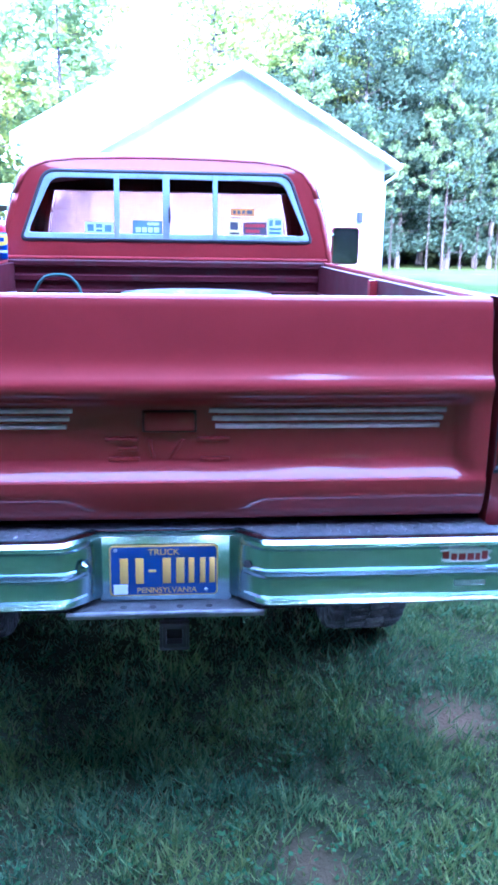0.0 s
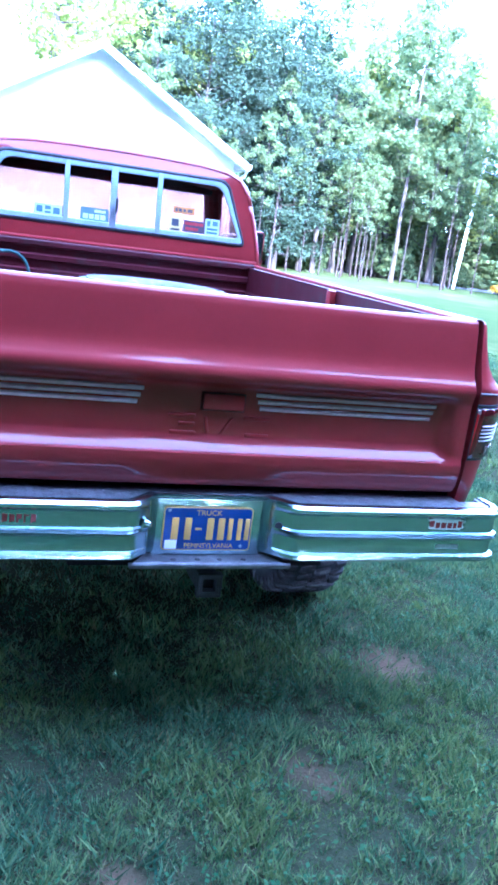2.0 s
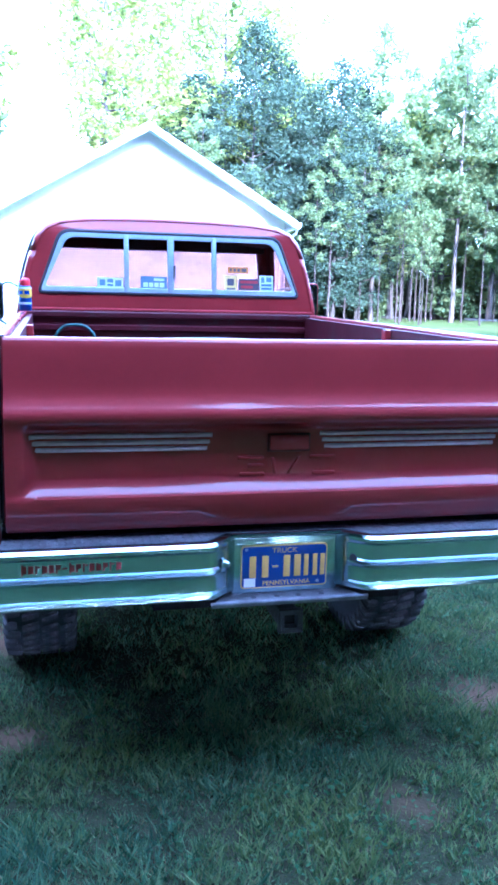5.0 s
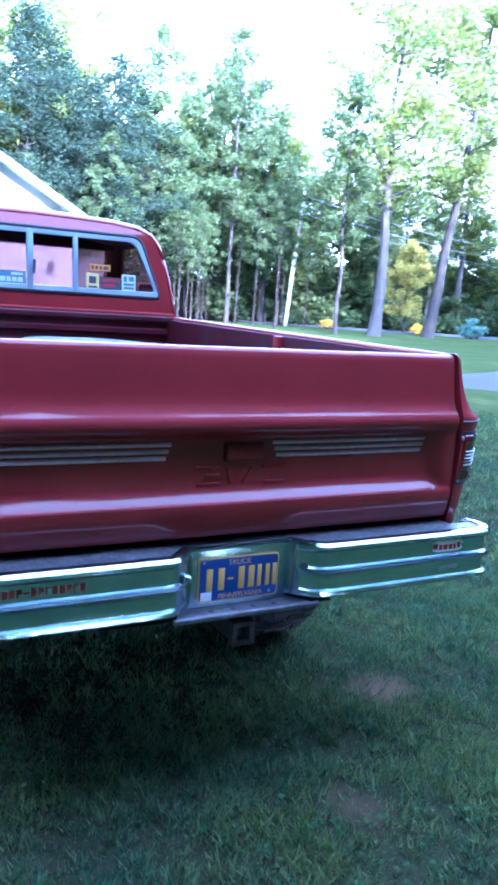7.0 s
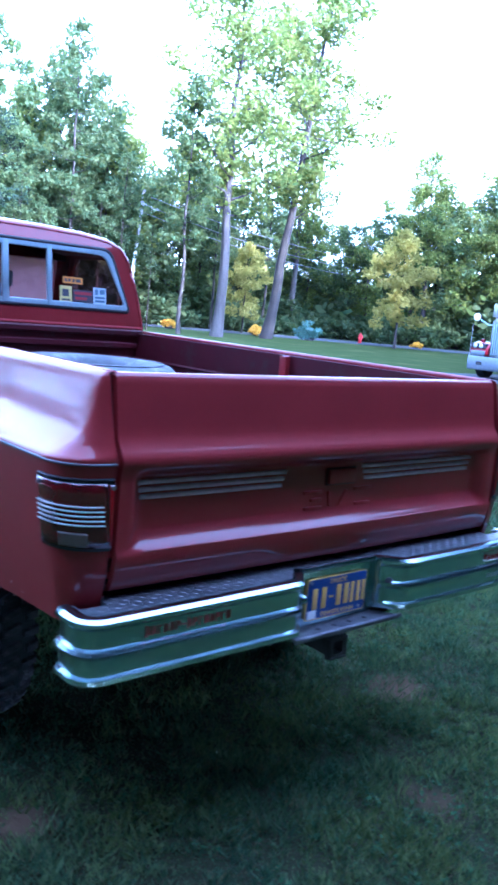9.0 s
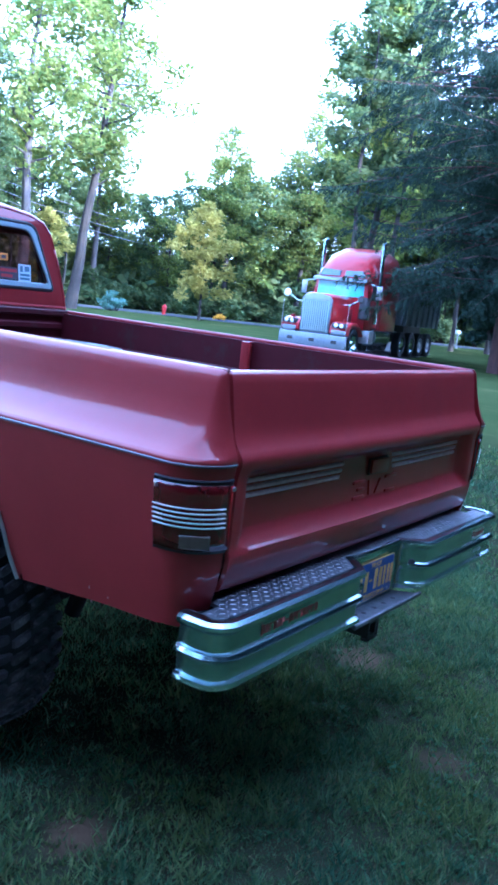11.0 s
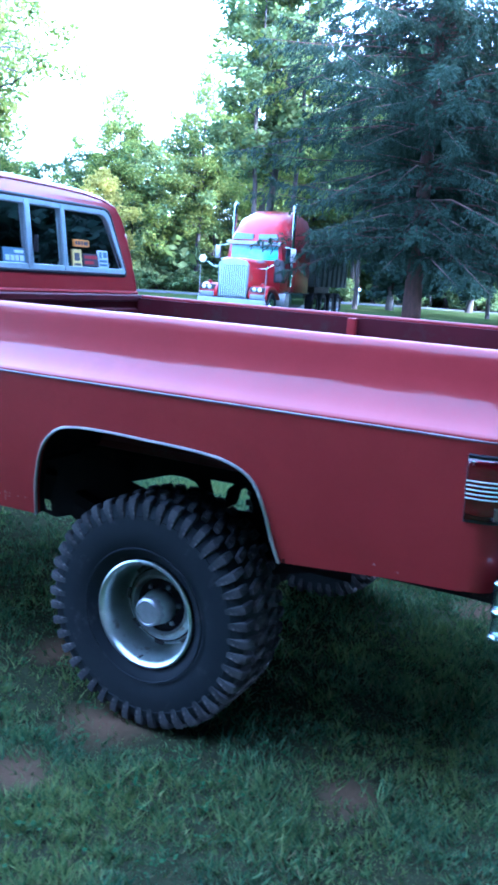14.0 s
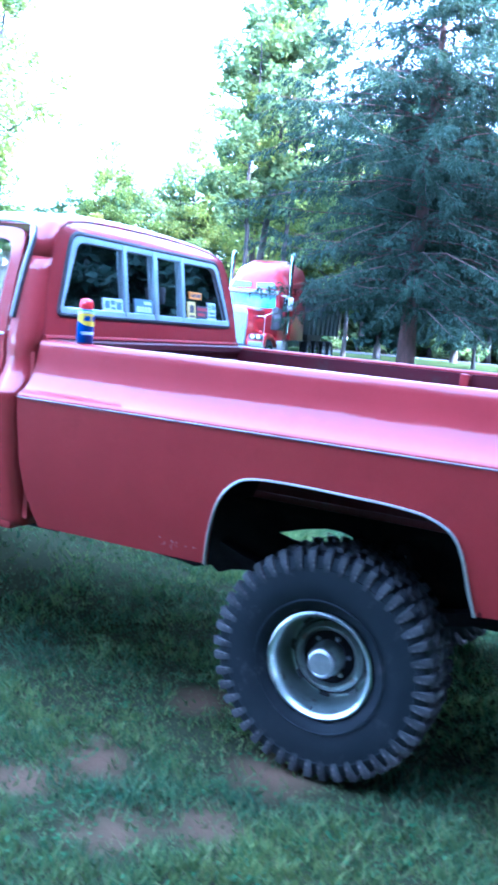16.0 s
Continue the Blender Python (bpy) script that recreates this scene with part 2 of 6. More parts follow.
# worn silver; the pale lavender paints in the sky it would reflect
RIB = surface("sky_tinted_silver_stripe", (0.72, 0.54, 0.62), (0.55, 0.34, 0.42), scale=45, rough=0.5, spec=0.3)
GLASS = glass("window_glass", (0.4, 0.225, 0.23), ior=1.45)
GLASS_SIDE = glass("side_glass", (0.9, 0.84, 0.78), ior=1.4)


def dusty_glass(name, dust):
    """Glass with a film of dust that scatters the light coming through it."""
    m = glass(name, (0.92, 0.92, 0.9))
    nt = m.node_tree
    out = nt.nodes["Material Output"]
    last = out.inputs[0].links[0].from_socket
    film, mx = nt.nodes.new("ShaderNodeBsdfTranslucent"), nt.nodes.new("ShaderNodeMixShader")
    film.inputs[0].default_value = (0.7, 0.66, 0.62, 1)
    mx.inputs[0].default_value = dust
    nt.links.new(last, mx.inputs[1])
    nt.links.new(film.outputs[0], mx.inputs[2])
    nt.links.new(mx.outputs[0], out.inputs[0])
    return m


GLASS_DUSTY = dusty_glass("dusty_windscreen_glass", 0.35)
BARK = surface("bark", (0.042, 0.034, 0.028), (0.022, 0.018, 0.015), scale=9, rough=0.9, bump=0.8, bump_scale=22, stretch=(1, 1, 0.25), per_object=0.25)
BARK_PALE = surface("pale_bark", (0.075, 0.066, 0.058), (0.042, 0.036, 0.031), scale=9, rough=0.9, bump=0.7, bump_scale=22, stretch=(1, 1, 0.25), per_object=0.2)
BARK_RED = surface("spruce_bark", (0.075, 0.036, 0.026), (0.034, 0.019, 0.015), scale=9, rough=0.95, bump=0.9, bump_scale=20, stretch=(1, 1, 0.3))
LEAF = leafy("oak_leaves", (0.06, 0.092, 0.024), (0.13, 0.145, 0.036), back=0.45)
LEAF_DARK = leafy("pine_leaves", (0.045, 0.074, 0.034), (0.09, 0.112, 0.046), back=0.45)
# bright gold puts sunlight on the leaves into their colour
LEAF_GOLD = leafy("sunlit_leaf_colour", (0.18, 0.175, 0.045), (0.25, 0.23, 0.065), back=0.5)
LEAF_HEMLOCK = leafy("hemlock_needles", (0.014, 0.028, 0.022), (0.026, 0.042, 0.032), back=0.25)
LEAF_FIR = leafy("fir_needles", (0.016, 0.028, 0.02), (0.032, 0.048, 0.029), back=0.3)
NEEDLE = leafy("spruce_needles", (0.02, 0.038, 0.029), (0.04, 0.062, 0.042), back=0.35, through_tint=(1.3, 1.1, 0.7))

# ---- ground ----
DIRT = ((0.37, -0.21, 0.19), (0.96, 0.43, 0.24), (-0.85, 0.4, 0.14), (-0.94, 1.33, 0.26), (-1.35, 1.38, 0.19), (-0.57, 1.84, 0.18), (-1.52, 1.58, 0.2), (-1.23, 1.88, 0.2), (-1.5, 2.05, 0.17), (-0.27, -0.58, 0.1))


def grass_ground():
    m = surface("lawn", (0.036, 0.052, 0.016), (0.05, 0.063, 0.021), scale=0.6, rough=0.95, bump=0.9, bump_scale=70, spots=(0.072, 0.078, 0.028), spot_scale=0.35, spot_amount=0.3, spec=0.0)
    nt = m.node_tree
    b = nt.nodes["Principled BSDF"]
    last = b.inputs["Base Color"].links[0].from_socket
    geo = nt.nodes.new("ShaderNodeNewGeometry")
    # soil and thatch between the near blades
    thatch = nt.nodes.new("ShaderNodeTexNoise")
    thatch.inputs["Scale"].default_value, thatch.inputs["Detail"].default_value = 45.0, 8
    soil = nt.nodes.new("ShaderNodeMix")
    soil.data_type = 'RGBA'
    soil.inputs[6].default_value, soil.inputs[7].default_value = (0.012, 0.018, 0.009, 1), (0.04, 0.042, 0.02, 1)
    nt.links.new(geo.outputs["Position"], thatch.inputs["Vector"])
    nt.links.new(thatch.outputs["Fac"], soil.inputs[0])
    reach = nt.nodes.new("ShaderNodeVectorMath")
    reach.operation = 'DISTANCE'
    reach.inputs[1].default_value = (0, 4, 0)
    nt.links.new(geo.outputs["Position"], reach.inputs[0])
    out = nt.nodes.new("ShaderNodeMapRange")
    out.inputs[1].default_value, out.inputs[2].default_value = 6.5, 11.0
    nt.links.new(reach.outputs["Value"], out.inputs[0])
    near = nt.nodes.new("ShaderNodeMix")
    near.data_type = 'RGBA'
    nt.links.new(out.outputs[0], near.inputs[0])
    nt.links.new(soil.outputs[2], near.inputs[6])
    nt.links.new(last, near.inputs[7])
    last = near.outputs[2]
    wob = nt.nodes.new("ShaderNodeTexNoise")
    wob.inputs["Scale"].default_value, wob.inputs["Detail"].default_value = 16.0, 8
    for x, y, r in DIRT:
        d = nt.nodes.new("ShaderNodeVectorMath")
        d.operation = 'DISTANCE'
        d.inputs[1].default_value = (x, y, 0)
        nt.links.new(geo.outputs["Position"], d.inputs[0])
        a = nt.nodes.new("ShaderNodeMath")
        a.operation = 'MULTIPLY_ADD'
        a.inputs[1].default_value = 0.35
        nt.links.new(wob.outputs["Fac"], a.inputs[0])
        nt.links.new(d.outputs["Value"], a.inputs[2])
        k = nt.nodes.new("ShaderNodeMapRange")
        k.inputs[1].default_value, k.inputs[2].default_value, k.inputs[3].default_value, k.inputs[4].default_value = r * 0.2 + 0.12, r * 0.75 + 0.2, 0.8, 0.0
        nt.links.new(a.outputs[0], k.inputs[0])
        mx = nt.nodes.new("ShaderNodeMix")
        mx.data_type = 'RGBA'
        mx.inputs[7].default_value = (0.12, 0.07, 0.043, 1)
        nt.links.new(k.outputs[0], mx.inputs[0])
        nt.links.new(last, mx.inputs[6])
        last = mx.outputs[2]
    nt.links.new(last, b.inputs["Base Color"])
    return m


def ground_z(x, y):
    """Height of the lawn: a low rise round the truck with slow undulations; takes numbers or arrays."""
    edge = np.clip((15 - np.abs(x)) / 4, 0, 1) * np.clip((15 - np.abs(y)) / 4, 0, 1)
    return (0.05 + 0.012 * np.sin(1.7 * x + 0.4) * np.sin(1.3 * y)) * edge


LAWN = grass_ground()
xs = sorted(set([-1500, -600, -200, -80, -40, -25, 25, 40, 80, 200, 600, 1500] + [round(-15 + 0.5 * i, 2) for i in range(61)]))
g = Shape().grid([[(x, y, float(ground_z(x, y))) for x in xs] for y in xs])
tagged(part("ground", g, LAWN, merge=False), "mown green lawn with clover and bare dirt patches", "lawn", kind="structure")


def grass(name, count, x0, x1, y0, y1, height, material, seed, keep=None, width=0.0032):
    """Bent blades of grass, each of three corners."""
    r = np.random.RandomState(seed)
    x, y = r.uniform(x0, x1, count), r.uniform(y0, y1, count)
    dens = np.sin(x * 3.1 + 1.3 * np.sin(y * 2.3)) * np.sin(y * 2.7 + 0.9 * np.sin(x * 1.9))
    ok = r.rand(count) < 0.86 + 0.14 * dens
    for dx, dy, dr in DIRT:
        ok &= (np.hypot(x - dx, y - dy) > dr * (0.35 + 0.65 * r.rand(count))) | (r.rand(count) < 0.08)
    rim = np.minimum(np.minimum(x - x0, x1 - x), np.minimum(y - y0, y1 - y))
    ok &= r.rand(count) < np.clip(rim / 0.9, 0.03, 1)
    under = (np.abs(x) < 0.95 + 0.1 * np.sin(y * 9)) & (y > 0.3) & (y < 5.3)
    ok &= ~under | (r.rand(count) < np.clip(1.3 - y, 0.4, 1))
    if keep is not None:
        ok &= keep(x, y)
    x, y = x[ok], y[ok]
    n = len(x)
    z = ground_z(x, y) - 0.004
    tuft = np.sin(x * 31 + 2.1 * np.sin(y * 17)) * np.sin(y * 27 + 1.7 * np.sin(x * 13)) + 0.7 * np.sin(x * 7.3 + 2 * np.sin(y * 5)) * np.sin(y * 6.1 + 1.4 * np.sin(x * 4))
    h = height * r.uniform(0.5, 1.2, n) * np.clip(1 + 0.75 * tuft, 0.3, 2.5)
    a = r.uniform(0, 2 * np.pi, n)
    lean = h * r.uniform(0.2, 1.1, n)
    la = a + r.normal(0, 0.9, n)
    w = width * r.uniform(0.7, 1.5, n)
    sx, sy = np.cos(a) * w, np.sin(a) * w
    p = np.zeros((n, 3, 3))
    p[:, 0] = np.stack([x - sx, y - sy, z], 1)
    p[:, 1] = np.stack([x + sx, y + sy, z], 1)
    p[:, 2] = np.stack([x + np.cos(la) * lean, y + np.sin(la) * lean, z + h], 1)
    return soup(name, p.reshape(-1, 3), np.arange(n * 3).reshape(-1, 3), material)


def clover(name, count, x0, x1, y0, y1, seed, material):
    """Low broad-leaved plants: small rosettes of flat leaves."""
    r = np.random.RandomState(seed)
    pts, quads = [], []
    for _ in range(count):
        cx, cy = r.uniform(x0, x1), r.uniform(y0, y1)
        if math.sin(cx * 2.1 + 1) * math.sin(cy * 1.7 + 2) < -0.1:
            continue
        for _k in range(r.randint(4, 9)):
            a, d, s = r.uniform(0, 6.28), r.uniform(0.0, 0.06), r.uniform(0.005, 0.011)
            x, y, z = cx + d * math.cos(a), cy + d * math.sin(a), ground_z(cx, cy) + r.uniform(0.015, 0.045)
            t = r.uniform(-0.5, 0.5, 2)
            b = len(pts)
            for u, v in ((-1, 0), (0, -0.7), (1, 0), (0, 0.7)):
                px, py = u * math.cos(a) - v * math.sin(a), u * math.sin(a) + v * math.cos(a)
                pts.append((x + px * s, y + py * s, z + s * (px * t[0] + py * t[1])))
            quads.append((b, b + 1, b + 2, b + 3))
    return soup(name, pts, quads, material)


def patchy(m, cool, warm, scale):
    """Tint a leaf material in broad soft patches over the ground."""
    nt = m.node_tree
    b = nt.nodes["Principled BSDF"]
    old = b.inputs["Base Color"].links[0].from_socket
    geo, no, ra, mi, mu = (nt.nodes.new("ShaderNode" + k) for k in ("NewGeometry", "TexNoise", "MapRange", "Mix", "Mix"))
    no.inputs["Scale"].default_value, no.inputs["Detail"].default_value = scale, 6
    ra.inputs[1].default_value, ra.inputs[2].default_value = 0.38, 0.62
    mi.data_type = mu.data_type = 'RGBA'
    mu.blend_type, mu.inputs[0].default_value = 'MULTIPLY', 1.0
    mi.inputs[6].default_value, mi.inputs[7].default_value = (*cool, 1), (*warm, 1)
    nt.links.new(geo.outputs["Position"], no.inputs["Vector"])
    nt.links.new(no.outputs["Fac"], ra.inputs[0])
    nt.links.new(ra.outputs[0], mi.inputs[0])
    nt.links.new(old, mu.inputs[6])
    nt.links.new(mi.outputs[2], mu.inputs[7])
    nt.links.new(mu.outputs[2], b.inputs["Base Color"])
    return m


GRASS = patchy(leafy("grass_blades", (0.034, 0.08, 0.038), (0.14, 0.18, 0.074), back=0.2, through_tint=(1.2, 1.2, 0.9)), (0.62, 0.8, 0.95), (1.3, 1.2, 0.85), 1.6)
GRASS_DRY = leafy("dry_grass_blades", (0.2, 0.18, 0.085), (0.14, 0.15, 0.065), back=0.2, through_tint=(1.1, 1.1, 0.9))
CLOVER = leafy("clover_leaves", (0.025, 0.075, 0.025), (0.055, 0.115, 0.04), back=0.2, through_tint=(1.2, 1.2, 0.9))
tagged(grass("grass", 600000, -4.6, 3.2, -2.2, 3.6, 0.036, GRASS, 3, width=0.0038), "short green lawn grass", "grass", kind="stuff")
tagged(grass("grass", 420000, -9, 9, -7.5, 15, 0.045, GRASS, 4, keep=lambda x, y: ~((x > -3.9) & (x < 2.7) & (y < 3.0) & (y > -1.7)), width=0.008), "short green lawn grass", "grass", kind="stuff")
tagged(grass("dry_grass", 70000, -4.2, 2.6, -2.2, 3.2, 0.026, GRASS_DRY, 5, width=0.0032), "thin straw-coloured blades in the lawn", "grass", kind="stuff")
tagged(clover("clover", 2600, -4.2, 2.6, -2.2, 3.0, 6, CLOVER), "low clover and plantain leaves in the lawn", "clover", kind="stuff")

# ---- pickup truck ----
ARCH_TRIM = surface("bright_moulding", (0.42, 0.44, 0.42), (0.33, 0.35, 0.33), scale=20, rough=0.25, metal=0.5)
HITCH = surface("hitch_steel", (0.022, 0.022, 0.026), (0.014, 0.014, 0.016), scale=20, rough=0.5, metal=0.4, bump=0.2)
truck = thing("pickup_truck", "maroon square-bodied lifted pickup truck parked on the lawn", "pickup truck")
LOW = [(0.70, 0.905), (0.75, 0.917), (0.85, 0.942), (1.0, 0.970), (1.15, 0.990), (1.255, 1.0), (1.28, 1.002)]
HIGH = [(1.286, 0.999), (1.292, 0.989), (1.304, 0.967), (1.324, 0.942), (1.35, 0.921), (1.38, 0.907), (1.42, 0.896), (1.465, 0.887), (1.488, 0.881), (1.500, 0.872), (1.505, 0.858)]
REAR = [(0.74, 0.07), (0.84, 0.045), (0.93, 0.022), (1.03, 0.006), (1.24, 0.004), (1.265, -0.004), (1.29, -0.004), (1.33, 0.012), (1.40, 0.034), (1.49, 0.052), (1.506, 0.064)]
ARCH = [(1.69, 0.75), (1.668, 0.88), (1.64, 0.98), (1.60, 1.05), (1.54, 1.098), (1.47, 1.113), (1.38, 1.117), (1.27, 1.116), (1.16, 1.113), (1.05, 1.11), (0.955, 1.104), (0.88, 1.093), (0.815, 1.067), (0.775, 1.028), (0.745, 0.955), (0.722, 0.86), (0.70, 0.788)]
BOTTOM = [(0.0, 0.84), (0.35, 0.822), (0.70, 0.788), (1.69, 0.75), (2.6, 0.74)]
GATE_X = 0.862


def out_x(z):
    return interp(z, LOW + HIGH)


def corner(z, k):
    """Outer skin of the rear corner: k 0 at the side, 1 at the gate's edge."""
    x, y = out_x(z), interp(z, REAR)
    r = max(0.008, min(0.115, x - GATE_X))
    a = radians(90 * min(k / 0.7, 1))
    px, py = x - r + r * math.cos(a), y + r - r * math.sin(a)
    if k > 0.7:
        px += (GATE_X - px) * (k - 0.7) / 0.3
    return px, py


def side_point(s, z, y=None, k=None, push=0.0):
    if k is None:
        return (s * (out_x(z) + push), y, z)
    px, py = corner(z, k)
    a = radians(90 * min(k / 0.7, 1))
    return (s * (px + push * math.cos(a)), py - push * math.sin(a), z)


ARCH_LINE = [(p.x, p.y) for p in curve_through([(a, b, 0) for a, b in ARCH], 60)]


def bed_side(s):
    stations = [(2.55 - 0.09 * i, None) for i in range(10)] + [(y, z) for y, z in ARCH_LINE]
    stations += [(0.68 - 0.067 * i, None) for i in range(9)]
    rows = []
    for y, zl in stations:
        zl = interp(y, BOTTOM) if zl is None else zl
        low = [zl + (1.28 - zl) * q for q in (0, 0.12, 0.3, 0.5, 0.7, 0.86, 0.95, 1.0)]
        row = [(s * (out_x(zl) - 0.018), y, zl + 0.002)] + [side_point(s, z, y) for z in low + [h for h, _ in HIGH]]
        if y > 2.3:
            row = [(px, py - 0.07 * min(1, (y - 2.3) / 0.25) * max(0.0, (0.98 - pz) / 0.24) ** 1.6, pz) for px, py, pz in row]
        rows.append(row + [(s * 0.842, y, 1.506), (s * 0.834, y, 1.5), (s * 0.834, y, 1.488)])
    zl = 0.838
    for k in (0, 0.1, 0.2, 0.3, 0.4, 0.5, 0.6, 0.7, 0.85, 1.0):
        low = [zl + (1.28 - zl) * q for q in (0, 0.12, 0.3, 0.5, 0.7, 0.86, 0.95, 1.0)]
        row = [side_point(s, z, k=k) for z in low + [h for h, _ in HIGH]]
        row = [(row[0][0] - s * 0.012, row[0][1] + 0.012, zl + 0.002)] + row
        y = interp(1.505, REAR) + 0.002 * (1 - k)
        rows.append(row + [(s * 0.842, max(y, 0.066), 1.506), (s * 0.834, max(y, 0.066), 1.5), (s * 0.834, max(y, 0.066), 1.488)])
    last = [(s * GATE_X, p[1] + 0.06, p[2]) for p in rows[-1][:-3]]
    rows.append(last + [(s * 0.842, 0.10, 1.506), (s * 0.834, 0.10, 1.5), (s * 0.834, 0.10, 1.488)])
    side = part("bed_side", Shape().grid(rows), RED, truck, angle=60)
    part("wheel_arch_trim", Shape().tube([(s * (out_x(z) + 0.004), y, z) for y, z in ARCH_LINE], 0.005, 8, squash=1.3), ARCH_TRIM, side, "bright metal wheel arch moulding")
    line = [side_point(s, 1.276, y, push=0.003) for y in np.linspace(2.55, 0.09, 26)] + [side_point(s, 1.276, k=k, push=0.002) for k in (0.1, 0.25, 0.4, 0.55, 0.7, 1.0)]
    part("side_trim", Shape().tube(line, 0.0014, 6), DULL_METAL, side, "thin metal trim line along the crease")
    part("side_trim_lower", Shape().tube([(p[0], p[1], p[2] - 0.004) for p in line], 0.0015, 6), BLACK, side)
    # inner wall of the bed, with its pockets and folded lip
    hump = [(1.19 + (y - 1.19) * 1.07, max(z, 0.98) + 0.035) for y, z in ARCH_LINE if z > 0.955]
    w = Shape().prism([(2.52, 0.985), (2.52, 1.487), (0.10, 1.487), (0.10, 0.985), (hump[-1][0], 0.985)] + hump[::-1] + [(hump[0][0], 0.985)], "x", s * 0.806, s * 0.8335)
    part("bed_inner_wall", w, RED_SHADED, truck)
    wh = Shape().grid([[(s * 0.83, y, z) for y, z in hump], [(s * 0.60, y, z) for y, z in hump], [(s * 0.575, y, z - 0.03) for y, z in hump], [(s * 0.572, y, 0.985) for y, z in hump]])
    part("wheel_hump", wh, RED_SHADED, truck, thick=0.003)
    part("stake_pocket", Shape().box(s * 0.776, 1.155, 1.19, s * 0.807, 1.205, 1.485), RED, truck, bevel=0.006)
    for zz in (1.23, 1.34):
        part("bed_wall_rib", Shape().tube([(s * 0.804, 0.12, zz), (s * 0.804, 2.5, zz)], 0.009, 6), RED_SHADED, truck)
    # wheel house: a bent sheet over the tyre and a ragged inner panel
    roofed = [(y, z) for y, z in ARCH_LINE if y < 1.5 or z > 0.94]
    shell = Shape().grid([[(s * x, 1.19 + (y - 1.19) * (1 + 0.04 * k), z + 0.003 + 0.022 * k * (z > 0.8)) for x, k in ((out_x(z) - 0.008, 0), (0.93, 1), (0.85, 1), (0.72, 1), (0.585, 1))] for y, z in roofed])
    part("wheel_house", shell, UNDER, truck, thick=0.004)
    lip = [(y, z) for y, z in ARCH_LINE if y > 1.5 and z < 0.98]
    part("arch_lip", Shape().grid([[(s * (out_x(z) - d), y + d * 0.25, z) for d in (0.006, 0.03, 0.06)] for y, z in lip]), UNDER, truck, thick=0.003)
    return side


def rusted_panel(outline, holes, x):
    """A flat sheet at x with ragged holes: outline and holes are (y, z) loops."""
    bm = bmesh.new()
    edges = []
    for loop_ in [outline] + holes:
        vs = [bm.verts.new((x, y, z)) for y, z in loop_]
        edges += [bm.edges.new((vs[k], vs[(k + 1) % len(vs)])) for k in range(len(vs))]
    bmesh.ops.triangle_fill(bm, use_beauty=True, use_dissolve=False, edges=edges)
    bm.verts.index_update()
    shape = Shape()
    shape.v = [tuple(v.co) for v in bm.verts]
    shape.f = [tuple(v.index for v in f.verts) for f in bm.faces]
    bm.free()
    return shape


# rusted-through inner panel behind the wheel
holes = [
    [(2.07, 0.786), (1.979, 0.787), (1.989, 0.727), (2.019, 0.659), (2.007, 0.597), (2.039, 0.599), (2.063, 0.65)],
    [(1.595, 0.802), (1.51, 0.829), (1.443, 0.852), (1.365, 0.873), (1.333, 0.862), (1.298, 0.855), (1.279, 0.842), (1.278, 0.795), (1.336, 0.79), (1.414, 0.78), (1.53, 0.785)],
    [(1.228, 0.876), (1.121, 0.877), (1.148, 0.852), (1.156, 0.815), (1.206, 0.81)],
    [(1.09, 0.859), (1.062, 0.879), (1.043, 0.876), (1.049, 0.839), (1.032, 0.799), (1.042, 0.741), (1.08, 0.726), (1.105, 0.739), (1.093, 0.775), (1.16, 0.769), (1.105, 0.802)],
    [(1.613, 0.894), (1.602, 0.896), (1.601, 0.87), (1.612, 0.868)]]
edge_line = [(0.62, 0.955), (2.3, 0.955), (2.28, 0.60), (2.05, 0.585), (1.98, 0.575), (1.9, 0.60), (1.86, 0.575), (1.8, 0.60), (1.7, 0.62), (1.5, 0.64), (1.2, 0.60), (0.9, 0.6), (0.62, 0.6)]
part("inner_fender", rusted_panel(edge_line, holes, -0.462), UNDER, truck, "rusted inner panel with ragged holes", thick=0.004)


for s in (-1, 1):
    bed_side(s)
# chipped paint on the lower panel ahead of the wheel and near the rear corner
SCUFF = surface("bare_primer_scuff", (0.3, 0.2, 0.2), (0.22, 0.13, 0.13), scale=80, rough=0.8)
rr = random.Random(19)
for y, z, n_ in ((1.86, 0.80, 7), (1.78, 0.79, 5), (0.36, 0.835, 3)):
    for _ in range(n_):
        cy, cz, ln = y + rr.uniform(-0.06, 0.06), z + rr.uniform(-0.02, 0.03), rr.uniform(0.004, 0.016)
        pts = [(cy - 0.0015, cz), (cy + 0.001, cz - ln * 0.4), (cy + 0.003, cz + ln * 0.3), (cy, cz + ln)]
        part("paint_chip", Shape().prism([(a, b) for a, b in pts], "x", -out_x(cz) - 0.0008, -out_x(cz) + 0.002), SCUFF, truck)

# bed floor, front wall and supports
half = [(0.82, 0.09), (0.82, 0.64), (0.572, 0.64), (0.572, 1.73), (0.82, 1.73), (0.82, 2.53)]
floor_shape = Shape().prism(half + [(-x, y) for x, y in half[::-1]], "z", 0.955, 0.985)
part("bed_floor", floor_shape, RED_SHADED, truck, bevel=0.003)
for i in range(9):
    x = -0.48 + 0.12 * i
    part("bed_floor_rib", Shape().box(x - 0.03, 0.1, 0.985, x + 0.03, 2.5, 0.997), RED_SHADED, truck, bevel=0.003)
